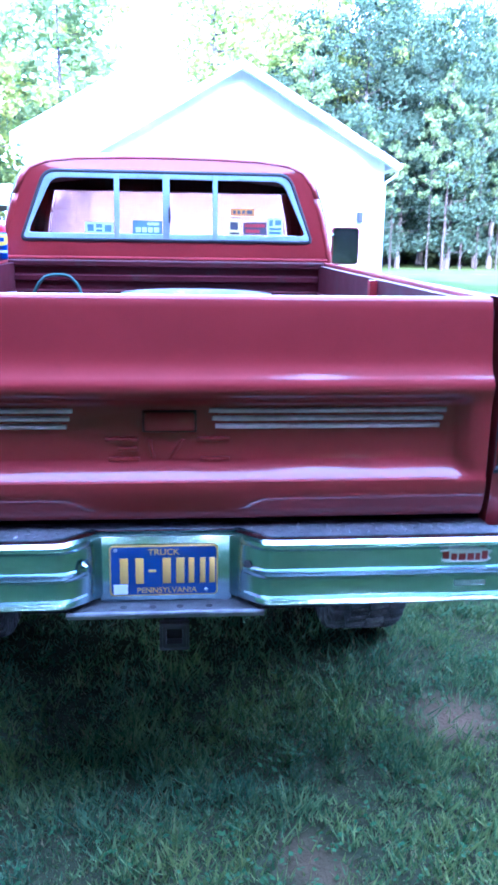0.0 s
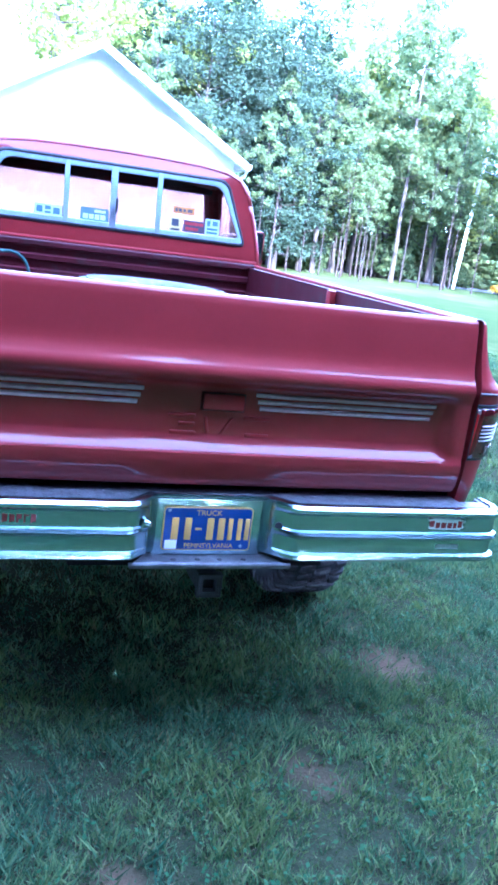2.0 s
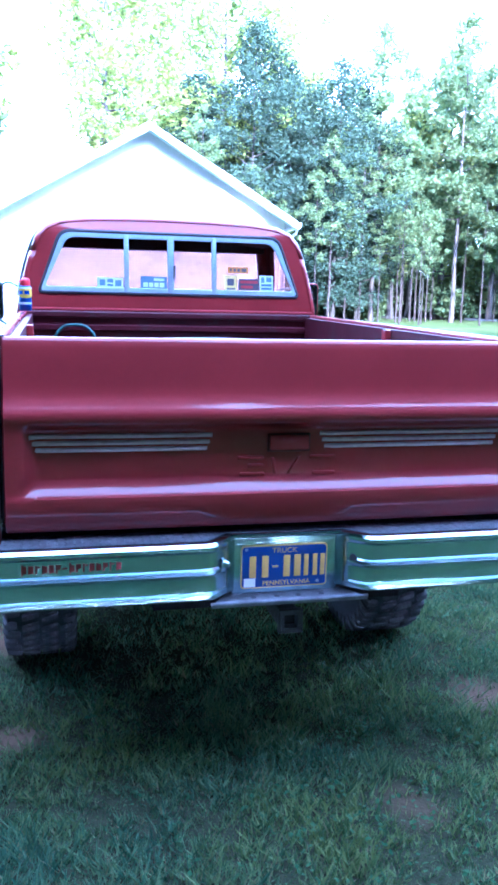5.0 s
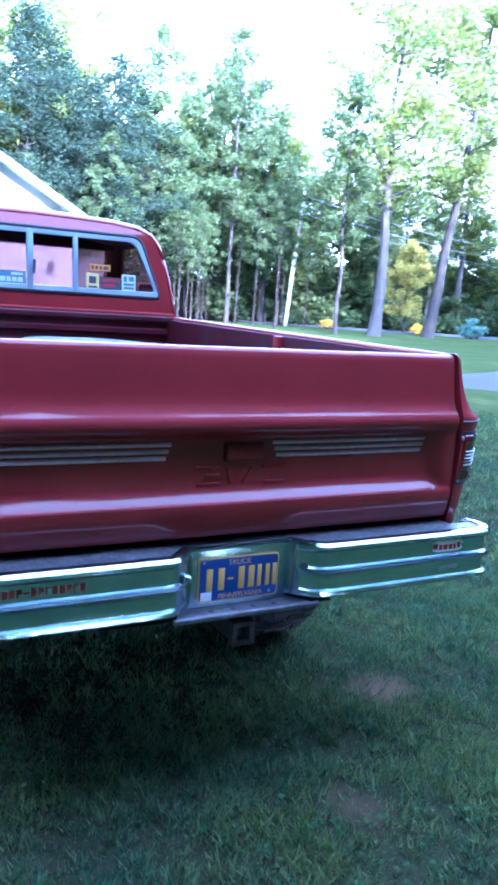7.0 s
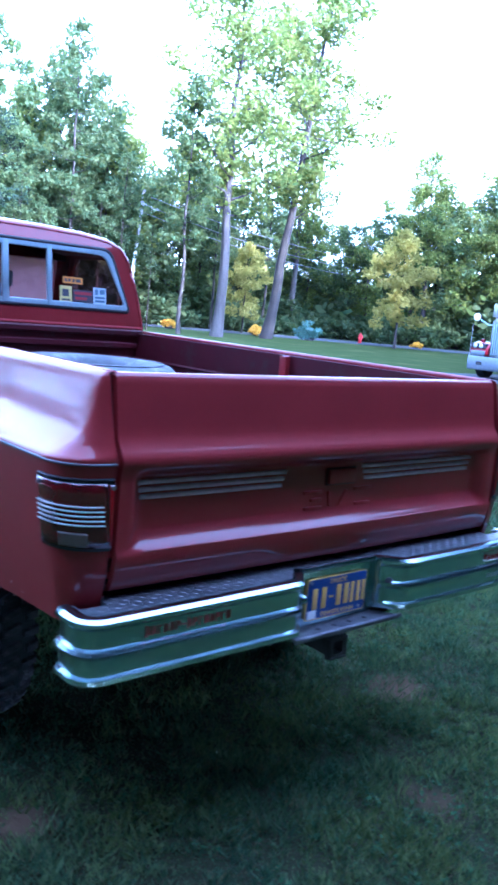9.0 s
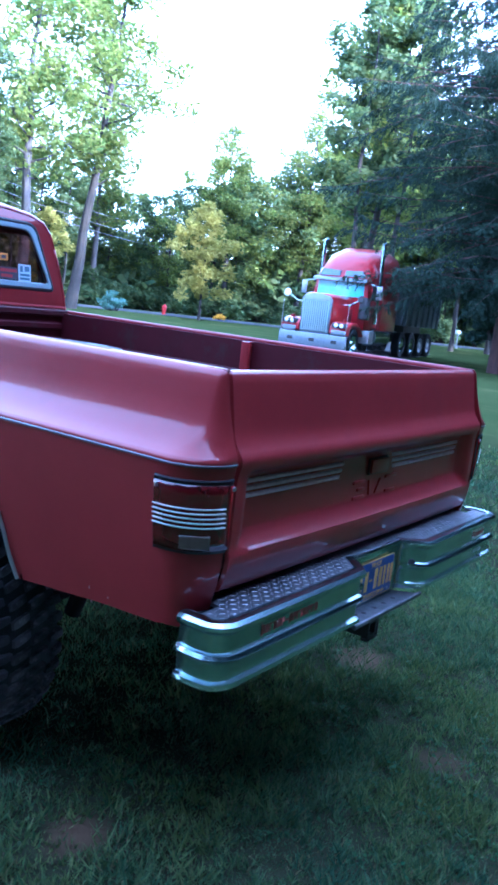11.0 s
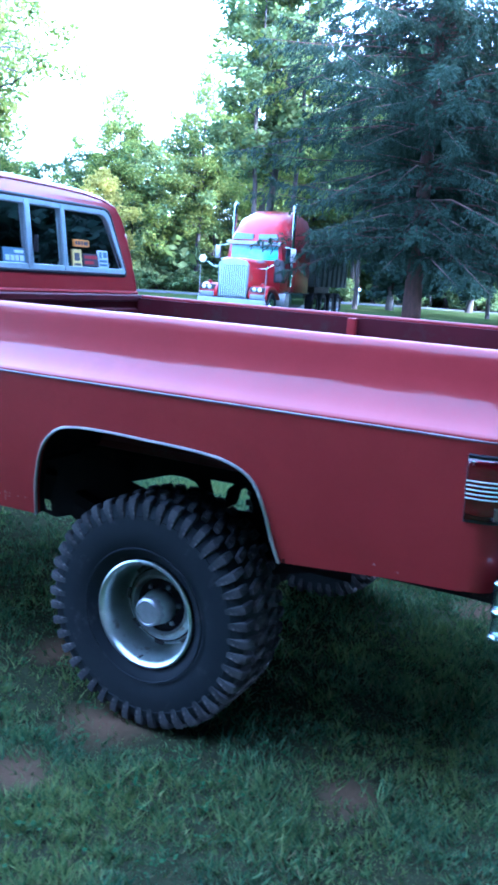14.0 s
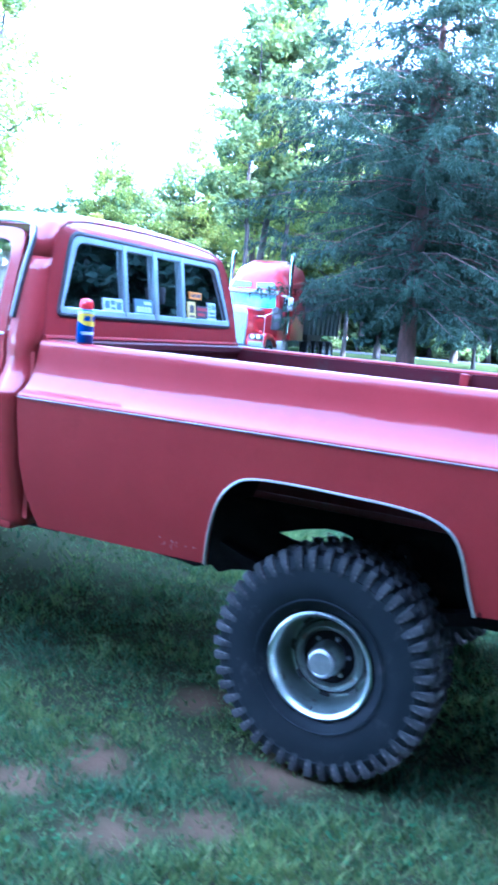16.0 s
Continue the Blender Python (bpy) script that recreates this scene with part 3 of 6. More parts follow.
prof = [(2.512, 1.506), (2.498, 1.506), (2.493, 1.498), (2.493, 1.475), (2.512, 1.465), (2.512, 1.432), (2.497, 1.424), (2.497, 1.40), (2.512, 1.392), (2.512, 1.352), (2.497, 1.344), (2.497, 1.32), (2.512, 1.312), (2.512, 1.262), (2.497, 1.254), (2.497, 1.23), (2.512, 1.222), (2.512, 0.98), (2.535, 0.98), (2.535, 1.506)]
part("bed_front_wall", Shape().grid([[(x, y, z) for y, z in prof + prof[:1]] for x in (-0.834, -0.4, 0, 0.4, 0.834)]), RED_SHADED, truck, angle=30)
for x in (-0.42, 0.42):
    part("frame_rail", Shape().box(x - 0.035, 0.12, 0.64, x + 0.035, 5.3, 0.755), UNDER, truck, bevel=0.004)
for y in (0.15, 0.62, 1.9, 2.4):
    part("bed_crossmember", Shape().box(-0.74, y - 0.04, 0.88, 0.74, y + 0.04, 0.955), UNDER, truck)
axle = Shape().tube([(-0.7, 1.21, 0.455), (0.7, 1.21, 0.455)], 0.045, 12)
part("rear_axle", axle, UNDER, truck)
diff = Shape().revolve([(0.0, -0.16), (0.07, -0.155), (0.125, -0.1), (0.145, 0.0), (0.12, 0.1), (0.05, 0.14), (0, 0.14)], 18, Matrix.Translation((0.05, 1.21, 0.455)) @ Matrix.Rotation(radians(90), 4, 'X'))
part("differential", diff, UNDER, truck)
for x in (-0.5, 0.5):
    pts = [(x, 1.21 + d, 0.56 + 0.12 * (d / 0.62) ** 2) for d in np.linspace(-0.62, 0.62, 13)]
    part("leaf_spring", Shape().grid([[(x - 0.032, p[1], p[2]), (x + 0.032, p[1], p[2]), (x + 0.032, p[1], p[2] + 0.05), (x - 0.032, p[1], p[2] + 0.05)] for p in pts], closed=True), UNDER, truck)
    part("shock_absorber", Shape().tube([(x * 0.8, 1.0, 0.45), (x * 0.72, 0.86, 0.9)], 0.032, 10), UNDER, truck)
# unseen spare tyre shape, added to block view and light under the bed
blocker = Shape().revolve([(0.17, -0.08), (0.30, -0.1), (0.37, -0.07), (0.385, 0.0), (0.37, 0.07), (0.30, 0.1), (0.17, 0.08), (0.15, 0.0), (0.17, -0.08)], 36, Matrix.Translation((0.0, 0.56, 0.735)))
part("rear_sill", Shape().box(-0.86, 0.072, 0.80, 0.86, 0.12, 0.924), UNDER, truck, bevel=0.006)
part("underslung_spare", blocker, UNDER, truck)
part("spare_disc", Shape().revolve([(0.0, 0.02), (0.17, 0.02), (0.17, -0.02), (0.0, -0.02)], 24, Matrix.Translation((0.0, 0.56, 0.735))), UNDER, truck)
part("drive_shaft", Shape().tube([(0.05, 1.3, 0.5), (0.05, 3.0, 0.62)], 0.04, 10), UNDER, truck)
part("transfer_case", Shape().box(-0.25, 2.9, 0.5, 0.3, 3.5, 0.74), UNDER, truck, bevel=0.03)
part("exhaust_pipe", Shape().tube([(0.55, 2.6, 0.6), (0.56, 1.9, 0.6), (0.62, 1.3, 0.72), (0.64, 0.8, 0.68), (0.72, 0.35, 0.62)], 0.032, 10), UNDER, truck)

# ---- tailgate ----
GATE_ROWS = [(0.926, 0.085, 0), (0.926, 0.034, 0), (0.932, 0.024, 0), (0.96, 0.012, 0), (1.0, 0.003, 0), (1.022, 0.000, 0), (1.033, 0.001, 0.0), (1.042, 0.006, 0.2), (1.062, 0.005, 0.65), (1.078, 0.004, 0.95), (1.086, 0.004, 1.0),
             (1.11, 0.004, 1.0), (1.15, 0.004, 1), (1.19, 0.004, 1.0), (1.222, 0.004, 1.0), (1.236, 0.003, 0.85), (1.247, 0.0, 0.25), (1.256, -0.002, 0.0), (1.268, -0.006, 0), (1.280, -0.006, 0), (1.290, -0.003, 0), (1.302, 0.006, 0), (1.322, 0.0205, 0), (1.342, 0.028, 0), (1.365, 0.0325, 0), (1.40, 0.038, 0), (1.47, 0.05, 0), (1.49, 0.055, 0), (1.499, 0.062, 0), (1.502, 0.074, 0), (1.498, 0.115, 0), (1.48, 0.12, 0)]
GATE_COLS = [-0.848, -0.843, -0.83, -0.815, -0.80, -0.785, -0.77, -0.755, -0.74] + [-0.7 + 0.1 * i for i in range(15)] + [0.74, 0.755, 0.77, 0.785, 0.80, 0.815, 0.83, 0.843, 0.848]


def gate_y(x, z):
    y, dip = interp(z, [(a, b) for a, b, _ in GATE_ROWS[2:30]]), interp(z, [(a, c) for a, _, c in GATE_ROWS[2:30]])
    edge = min(1.0, max(0.0, (0.80 + 0.03 * max(0, (1.09 - z) / 0.06) - abs(x)) / 0.045))
    edge = edge * edge * (3 - 2 * edge)
    return y + 0.04 * dip * edge - 0.010 * (1 - (x / 0.85) ** 2)


rows = []
for z, y, dip in GATE_ROWS:
    row = []
    for x in GATE_COLS:
        yy = y - 0.010 * (1 - (x / 0.853) ** 2) if dip == 0 else gate_y(x, z)
        row.append((x, yy + (0.012 if abs(x) > 0.845 else 0), z))
    rows.append(row)
rows.append([(x, 0.12, 0.926) for x in GATE_COLS])
gate = part("tailgate", Shape().grid(rows), RED, truck, angle=50)
part("tailgate_end", Shape().box(-0.857, 0.075, 0.93, -0.85, 0.115, 1.47), BLACK, gate)
part("tailgate_end", Shape().box(0.85, 0.075, 0.93, 0.857, 0.115, 1.47), BLACK, gate)


def rib(x0, x1, z, h=0.0072, taper=0.012):
    s = Shape()
    n = 24
    rows = []
    for i in range(n + 1):
        x = x0 + (x1 - x0) * i / n
        e = min(1.0, min(x - x0, x1 - x) / taper + 0.15)
        y = gate_y(x, z)
        rows.append([(x, y + 0.001, z + h), (x, y - 0.006 * e, z + h * 0.6), (x, y - 0.0075 * e, z), (x, y - 0.006 * e, z - h * 0.6), (x, y + 0.001, z - h)])
    return s.grid(rows)


for x0, x1 in ((-0.775, -0.232), (0.112, 0.735)):
    for i in range(3):
        part("stripe_rib", rib(x0 + 0.008 * i, x1 - 0.008 * i, 1.212 - 0.0205 * i), RIB, gate, "raised tailgate rib, worn silver finish with sky tint painted in")
hz0, hz1 = 1.156, 1.213
yh = gate_y(0, 1.18)
part("latch_pocket", Shape().box(-0.058, yh - 0.006, hz0, 0.080, yh + 0.004, hz1), RED_SHADED, gate, bevel=0.003)
part("latch_handle", Shape().prism(round_rect(-0.052, hz0 + 0.006, 0.074, hz1 - 0.004, 0.006), "y", yh - 0.014, yh - 0.004), RED, gate, "maroon tailgate latch handle", bevel=0.002)
# embossed emblem, drawn as plain raised bars
yb = gate_y(0, 1.11)
for x0, x1, z in ((-0.152, -0.07, 1.138), (-0.12, -0.07, 1.113), (-0.145, -0.065, 1.086), (0.08, 0.165, 1.138), (0.09, 0.165, 1.086)):
    part("emblem_bar", Shape().box(x0, yb - 0.006, z - 0.006, x1, yb + 0.002, z + 0.006), RED, gate, bevel=0.003)
for x0, x1 in ((-0.04, -0.03), (0.045, 0.012)):
    part("emblem_bar", Shape().prism([(x0 - 0.005, 1.138), (x0 + 0.005, 1.138), (x1 + 0.005, 1.086), (x1 - 0.005, 1.086)], "y", yb - 0.0055, yb + 0.002), RED, gate, bevel=0.002)


# ---- tail lamps ----
def lamp_patch(s, z0, z1, u0, u1, push, nz=6, nu=16):
    """A patch that follows the rounded corner; u 0 on the gate side, 1 on the fender side."""
    def at(u, z):
        k = 1.0 - u * 1.0 / 0.62 if u < 0.62 else None
        if k is not None:
            return side_point(s, z, k=k, push=push)
        y0 = corner(z, 0)[1]
        return side_point(s, z, y0 + (u - 0.62) / 0.38 * (0.152 - y0), push=push)
    return Shape().grid([[at(u0 + (u1 - u0) * i / nu, z0 + (z1 - z0) * j / nz) for i in range(nu + 1)] for j in range(nz + 1)])


for s in (-1, 1):
    lamp = part("tail_lamp", lamp_patch(s, 1.047, 1.235, 0.0, 0.89, 0.002), BLACK, truck, "wrap-round tail lamp with silver stripes", thick=0.003)
    part("red_lens", lamp_patch(s, 1.056, 1.226, 0.17, 0.86, 0.006), LENS, lamp, thick=0.004)
    part("side_reflector", lamp_patch(s, 1.062, 1.222, 0.03, 0.12, 0.007), LENS_BRIGHT, lamp, "bright red reflector strip", thick=0.003)
    part("reverse_lens", lamp_patch(s, 1.060, 1.097, 0.32, 0.49, 0.0115), LENS_GREY, lamp, "greyish clear reversing lens", thick=0.003)
    for i in range(5):
        part("lamp_stripe", lamp_patch(s, 1.1158 + 0.0122 * i, 1.1192 + 0.0122 * i, 0.22, 0.855, 0.0115, 1), WHITE, lamp, "silver stripe across the lens", thick=0.002)
    for z in (1.047, 1.235):
        pts = [side_point(s, z, k=k, push=0.004) for k in (0.98, 0.8, 0.7, 0.55, 0.4, 0.25, 0.1, 0.0)] + [side_point(s, z, 0.14, push=0.004)]
        part("lamp_bezel", Shape().tube(pts, 0.0042, 6), HITCH, lamp)
    part("lamp_bezel", Shape().tube([side_point(s, z, 0.14, push=0.004) for z in (1.047, 1.1, 1.15, 1.2, 1.235)], 0.0035, 6), HITCH, lamp)
    for k, y in ((0.9, None), (None, 0.128)):
        p = side_point(s, 1.215, y, k, 0.011)
        part("lamp_screw", Shape().revolve([(0, 0.004), (0.006, 0.003), (0.007, 0)], 10, Matrix.Translation(p) @ Matrix.Rotation(radians(90), 4, 'X')), DULL_METAL, lamp)

# ---- rear bumper ----
bumper = part("rear_bumper", Shape().box(-0.95, 0.0, 0.80, 0.95, 0.045, 0.885), UNDER, truck, "chrome step bumper with a tread plate top")
SECTION = [(-0.03, 0.906), (-0.012, 0.908), (0.0, 0.906), (0.009, 0.898), (0.010, 0.888), (0.002, 0.880), (-0.0065, 0.876), (-0.007, 0.872), (-0.007, 0.850), (-0.007, 0.831), (-0.0065, 0.827), (0.004, 0.822), (0.010, 0.814), (0.006, 0.807), (-0.007, 0.801), (-0.008, 0.797), (-0.008, 0.775), (-0.008, 0.757), (-0.007, 0.753), (0.006, 0.748), (0.008, 0.738), (0.0, 0.731), (-0.02, 0.729)]


def wing(s):
    plan = [(0.98, 0.036), (0.982, 0.0), (0.982, -0.03)]
    plan += [(0.917 + 0.065 * math.cos(a), -0.035 - 0.062 * math.sin(a)) for a in np.linspace(0.1, math.pi / 2, 9)]
    plan += [(0.85, -0.098), (0.7, -0.099), (0.5, -0.1), (0.33, -0.1), (0.272, -0.1), (0.252, -0.096), (0.235, -0.084), (0.201, -0.05), (0.167, -0.014)]
    rows = []
    for i, (x, y) in enumerate(plan):
        a, b = plan[max(i - 1, 0)], plan[min(i + 1, len(plan) - 1)]
        t = Vector((b[0] - a[0], b[1] - a[1])).normalized()
        nx, ny = -t.y, t.x
        if ny > 0 and i > 3:
            nx, ny = -nx, -ny
        if i <= 3:
            nx, ny = abs(nx), -abs(ny)
        fade = min(1.0, max(0.0, (x - 0.186) / 0.07))
        rows.append([(s * (x + nx * d * (fade if z < 0.9 else 1)), y + ny * d * (fade if z < 0.9 else 1), z) for d, z in SECTION])
    return Shape().grid(rows)


for s in (-1, 1):
    part("bumper_face", wing(s), CHROME, bumper, "ribbed chrome bumper face", angle=24, thick=0.003)
part("plate_panel", Shape().box(-0.172, -0.012, 0.70, 0.172, 0.0, 0.9), CHROME, bumper, bevel=0.003)
part("plate_panel_lip", Shape().tube([(-0.175, -0.014, 0.903), (0.175, -0.014, 0.903)], 0.008, 8), CHROME, bumper)
shelf = Shape().prism([(-0.25, -0.092), (0.25, -0.092), (0.185, 0.0), (-0.185, 0.0)], "z", 0.700, 0.712)
part("bumper_lower_shelf", shelf, TREAD, bumper, "dark drilled steel lip under the plate", bevel=0.002)
part("bumper_lower_lip", Shape().tube([(-0.25, -0.09, 0.712), (0.25, -0.09, 0.712)], 0.007, 8), TREAD, bumper)
for x in (-0.11, -0.035, 0.035, 0.11):
    part("shelf_hole", Shape().revolve([(0, 0.001), (0.009, 0.001), (0.0095, 0)], 12, Matrix.Translation((x, -0.05, 0.7122))), BLACK, bumper)
part("bumper_bolt", Shape().revolve([(0.0, 0.02), (0.008, 0.019), (0.013, 0.012), (0.015, 0.004), (0.02, 0.002), (0.02, 0)], 14, Matrix.Translation((-0.208, -0.059, 0.83)) @ Matrix.Rotation(radians(48), 4, 'Z') @ Matrix.Rotation(radians(90), 4, 'X')), CHROME, bumper, "chrome carriage bolt")
part("bumper_hole", Shape().revolve([(0.0, 0.002), (0.012, 0.002), (0.014, 0.0)], 16, Matrix.Translation((0.208, -0.0585, 0.826)) @ Matrix.Rotation(radians(-46), 4, 'Z') @ Matrix.Rotation(radians(90), 4, 'X')), BLACK, bumper, "empty round bolt hole")
# tread plate on top, with a notch by the bed corner
top = [(-0.973, 0.034), (-0.973, -0.03), (-0.955, -0.072), (-0.915, -0.09), (-0.272, -0.094), (-0.245, -0.088), (-0.175, -0.014), (0.175, -0.014), (0.245, -0.088), (0.272, -0.094), (0.915, -0.09), (0.955, -0.072), (0.973, -0.03), (0.973, 0.034), (0.94, 0.034), (0.94, 0.0), (0.86, 0.0), (0.86, 0.06), (-0.86, 0.06), (-0.86, 0.0), (-0.94, 0.0), (-0.94, 0.034)]
deck = part("tread_plate", Shape().prism(top, "z", 0.893, 0.903), TREAD, bumper, "dark diamond tread plate")
dia = Shape()
for i in range(77):
    for j in range(7):
        x, y = -0.95 + 0.025 * i, -0.078 + 0.021 * j
        if (abs(x) < 0.272 and y < -0.004 - 0.9 * (abs(x) - 0.175) * (abs(x) > 0.175)) or y > 0.05 or (abs(x) > 0.85 and y > -0.01 and abs(x) < 0.95) or (abs(x) > 0.94 and (y < -0.05 or y > 0.025)):
            continue
        a = radians(45 if (i + j) % 2 else -45)
        c, d = math.cos(a), math.sin(a)
        pts = [(u * c - v * d + x, u * d + v * c + y, 0.9032 + w) for u, v, w in ((-0.0095, 0, 0), (0, -0.0032, 0), (0.0095, 0, 0), (0, 0.0032, 0), (-0.003, 0, 0.0022), (0.003, 0, 0.0022))]
        b = len(dia.v)
        dia.v += pts
        dia.f += [(b, b + 1, b + 4), (b + 1, b + 2, b + 5), (b + 1, b + 5, b + 4), (b + 2, b + 3, b + 5), (b + 3, b, b + 4), (b + 3, b + 4, b + 5)]
tagged(part("tread_diamond_pattern", dia, TREAD, bumper, merge=False, angle=20), kind="stuff")
outer, inner = round_rect(-0.012, 0.585, 0.052, 0.648, 0.008), round_rect(-0.002, 0.595, 0.042, 0.638, 0.004)
part("hitch_receiver", Shape().grid([[(x, 0.3, z) for x, z in outer], [(x, -0.03, z) for x, z in outer], [(x, -0.03, z) for x, z in inner], [(x, 0.25, z) for x, z in inner]], closed=True), HITCH, bumper)
part("hitch_opening", Shape().box(-0.001, 0.0, 0.596, 0.041, 0.004, 0.637), UNDER, bumper)
for cx0, cz0, cx1, cz1 in ((-0.019, 0.578, 0.059, 0.586), (-0.019, 0.647, 0.059, 0.655), (-0.019, 0.586, -0.011, 0.647), (0.051, 0.586, 0.059, 0.647)):
    part("hitch_collar", Shape().box(cx0, -0.034, cz0, cx1, -0.008, cz1), HITCH, bumper, bevel=0.002)
part("hitch_bar", Shape().box(-0.4, 0.12, 0.62, 0.45, 0.18, 0.68), UNDER, bumper)


# ---- number plate and decals ----
def text(name, words, size, m, material, parent, depth=0.0006, width=None):
    c = bpy.data.curves.new(name, 'FONT')
    c.body, c.size, c.extrude, c.align_x, c.align_y = words, size, depth, 'CENTER', 'CENTER'
    tmp = new(name, c)
    me = bpy.data.meshes.new_from_object(tmp)
    bpy.data.objects.remove(tmp)
    if width:
        xs_ = [v.co.x for v in me.vertices]
        k = width / (max(xs_) - min(xs_))
        for v in me.vertices:
            v.co.x *= k
    me.materials.append(material)
    ob = new(name, me)
    ob.matrix_basis = m
    ob.parent = parent
    return ob


FACE = Matrix.Rotation(radians(90), 4, 'X')
plate = part("number_plate", Shape().prism(round_rect(-0.1525, 0.722, 0.1525, 0.875, 0.012), "y", -0.0195, -0.0165), YELLOW, truck, "blue and yellow registration plate in the bumper recess")
part("plate_field", Shape().prism(round_rect(-0.1485, 0.726, 0.1485, 0.871, 0.010), "y", -0.0205, -0.0190), BLUE_PLATE, plate)
text("plate_heading", "TRUCK", 0.026, Matrix.Translation((0.0, -0.0208, 0.855)) @ FACE, YELLOW, plate, width=0.088)
text("plate_state", "PENNSYLVANIA", 0.024, Matrix.Translation((0.008, -0.0208, 0.738)) @ FACE, YELLOW, plate, width=0.168)
for i, x in enumerate((-0.112, -0.068, None, 0.008, 0.046, 0.078, 0.110, 0.137)):
    if x is None:
        part("plate_bar", Shape().box(-0.043, -0.0222, 0.795, -0.022, -0.0204, 0.802), YELLOW, plate)
    else:
        part("plate_bar", Shape().box(x - 0.0115 + 0.003 * (i > 4), -0.0222, 0.760, x + 0.0115 - 0.004 * (i > 4), -0.0204, 0.838), YELLOW, plate, bevel=0.0007)
part("plate_sticker", Shape().box(-0.142, -0.0226, 0.728, -0.102, -0.0208, 0.758), WHITE, plate, "small white validation sticker")
for x in (-0.135, 0.12):
    part("plate_bolt", Shape().revolve([(0, 0.003), (0.005, 0.0025), (0.006, 0)], 10, Matrix.Translation((x, -0.0205, 0.862 if x < 0 else 0.738)) @ FACE), DULL_METAL, plate)
plate.matrix_basis = Matrix.Translation((-0.006, -0.0025, 0.082)) @ Matrix.Diagonal((0.915, 1.0, 0.9, 1.0))
RED_DECAL = surface("decal_red", (0.26, 0.008, 0.012), (0.22, 0.007, 0.01), rough=0.4)
PINK_DECAL = surface("decal_pink", (0.34, 0.03, 0.04), (0.3, 0.025, 0.03), rough=0.4)


def on_bumper(x, z):
    return -0.1 + 0.0078 - 0.0022


lettering = part("bumper_decal", Shape().box(-0.802, on_bumper(0, 0) - 0.0006, 0.836, -0.515, on_bumper(0, 0) + 0.0006, 0.868), CHROME, bumper, "strip decal with red lettering shapes")
rr = random.Random(4)
for i in range(15):
    x = -0.793 + 0.019 * i
    if i == 6:
        part("decal_bar", Shape().box(x - 0.007, on_bumper(0, 0) - 0.0016, 0.850, x + 0.007, on_bumper(0, 0) - 0.0004, 0.854), PINK_DECAL, bumper)
        continue
    hgt = 0.0125 if i not in (0, 7) else 0.0155
    part("decal_bar", Shape().box(x - 0.0072, on_bumper(0, 0) - 0.0016, 0.852 - hgt, x - 0.0025, on_bumper(0, 0) - 0.0004, 0.852 + hgt), RED_DECAL if i % 2 else PINK_DECAL, bumper)
    part("decal_bar", Shape().box(x - 0.0025, on_bumper(0, 0) - 0.0016, 0.852 + rr.choice((-0.010, 0.006, -0.002)), x + 0.0066, on_bumper(0, 0) - 0.0004, 0.852 + rr.choice((0.0095, 0.0115))), PINK_DECAL, bumper)
part("bumper_badge_decal", Shape().prism([(0.705, 0.842), (0.712, 0.862), (0.70, 0.87), (0.725, 0.874), (0.82, 0.874), (0.838, 0.868), (0.828, 0.858), (0.836, 0.846), (0.82, 0.838), (0.72, 0.838)], "y", on_bumper(0, 0) - 0.0006, on_bumper(0, 0) + 0.0006), WHITE, bumper, "white-edged red decal")
for x0, x1, z0, z1 in ((0.708, 0.724, 0.848, 0.868), (0.73, 0.745, 0.844, 0.862), (0.75, 0.768, 0.844, 0.862), (0.773, 0.79, 0.844, 0.862), (0.794, 0.806, 0.844, 0.862), (0.811, 0.826, 0.846, 0.868)):
    part("decal_bar", Shape().box(x0, on_bumper(0, 0) - 0.0016, z0, x1, on_bumper(0, 0) - 0.0004, z1), RED_DECAL, bumper)
part("bumper_small_decal", Shape().box(0.715, -0.1 + 0.0084 - 0.0006, 0.772, 0.828, -0.1 + 0.0092, 0.787), surface("decal_pale", (0.5, 0.55, 0.55), (0.35, 0.4, 0.4), scale=60, rough=0.5), bumper, "small faded pale decal")


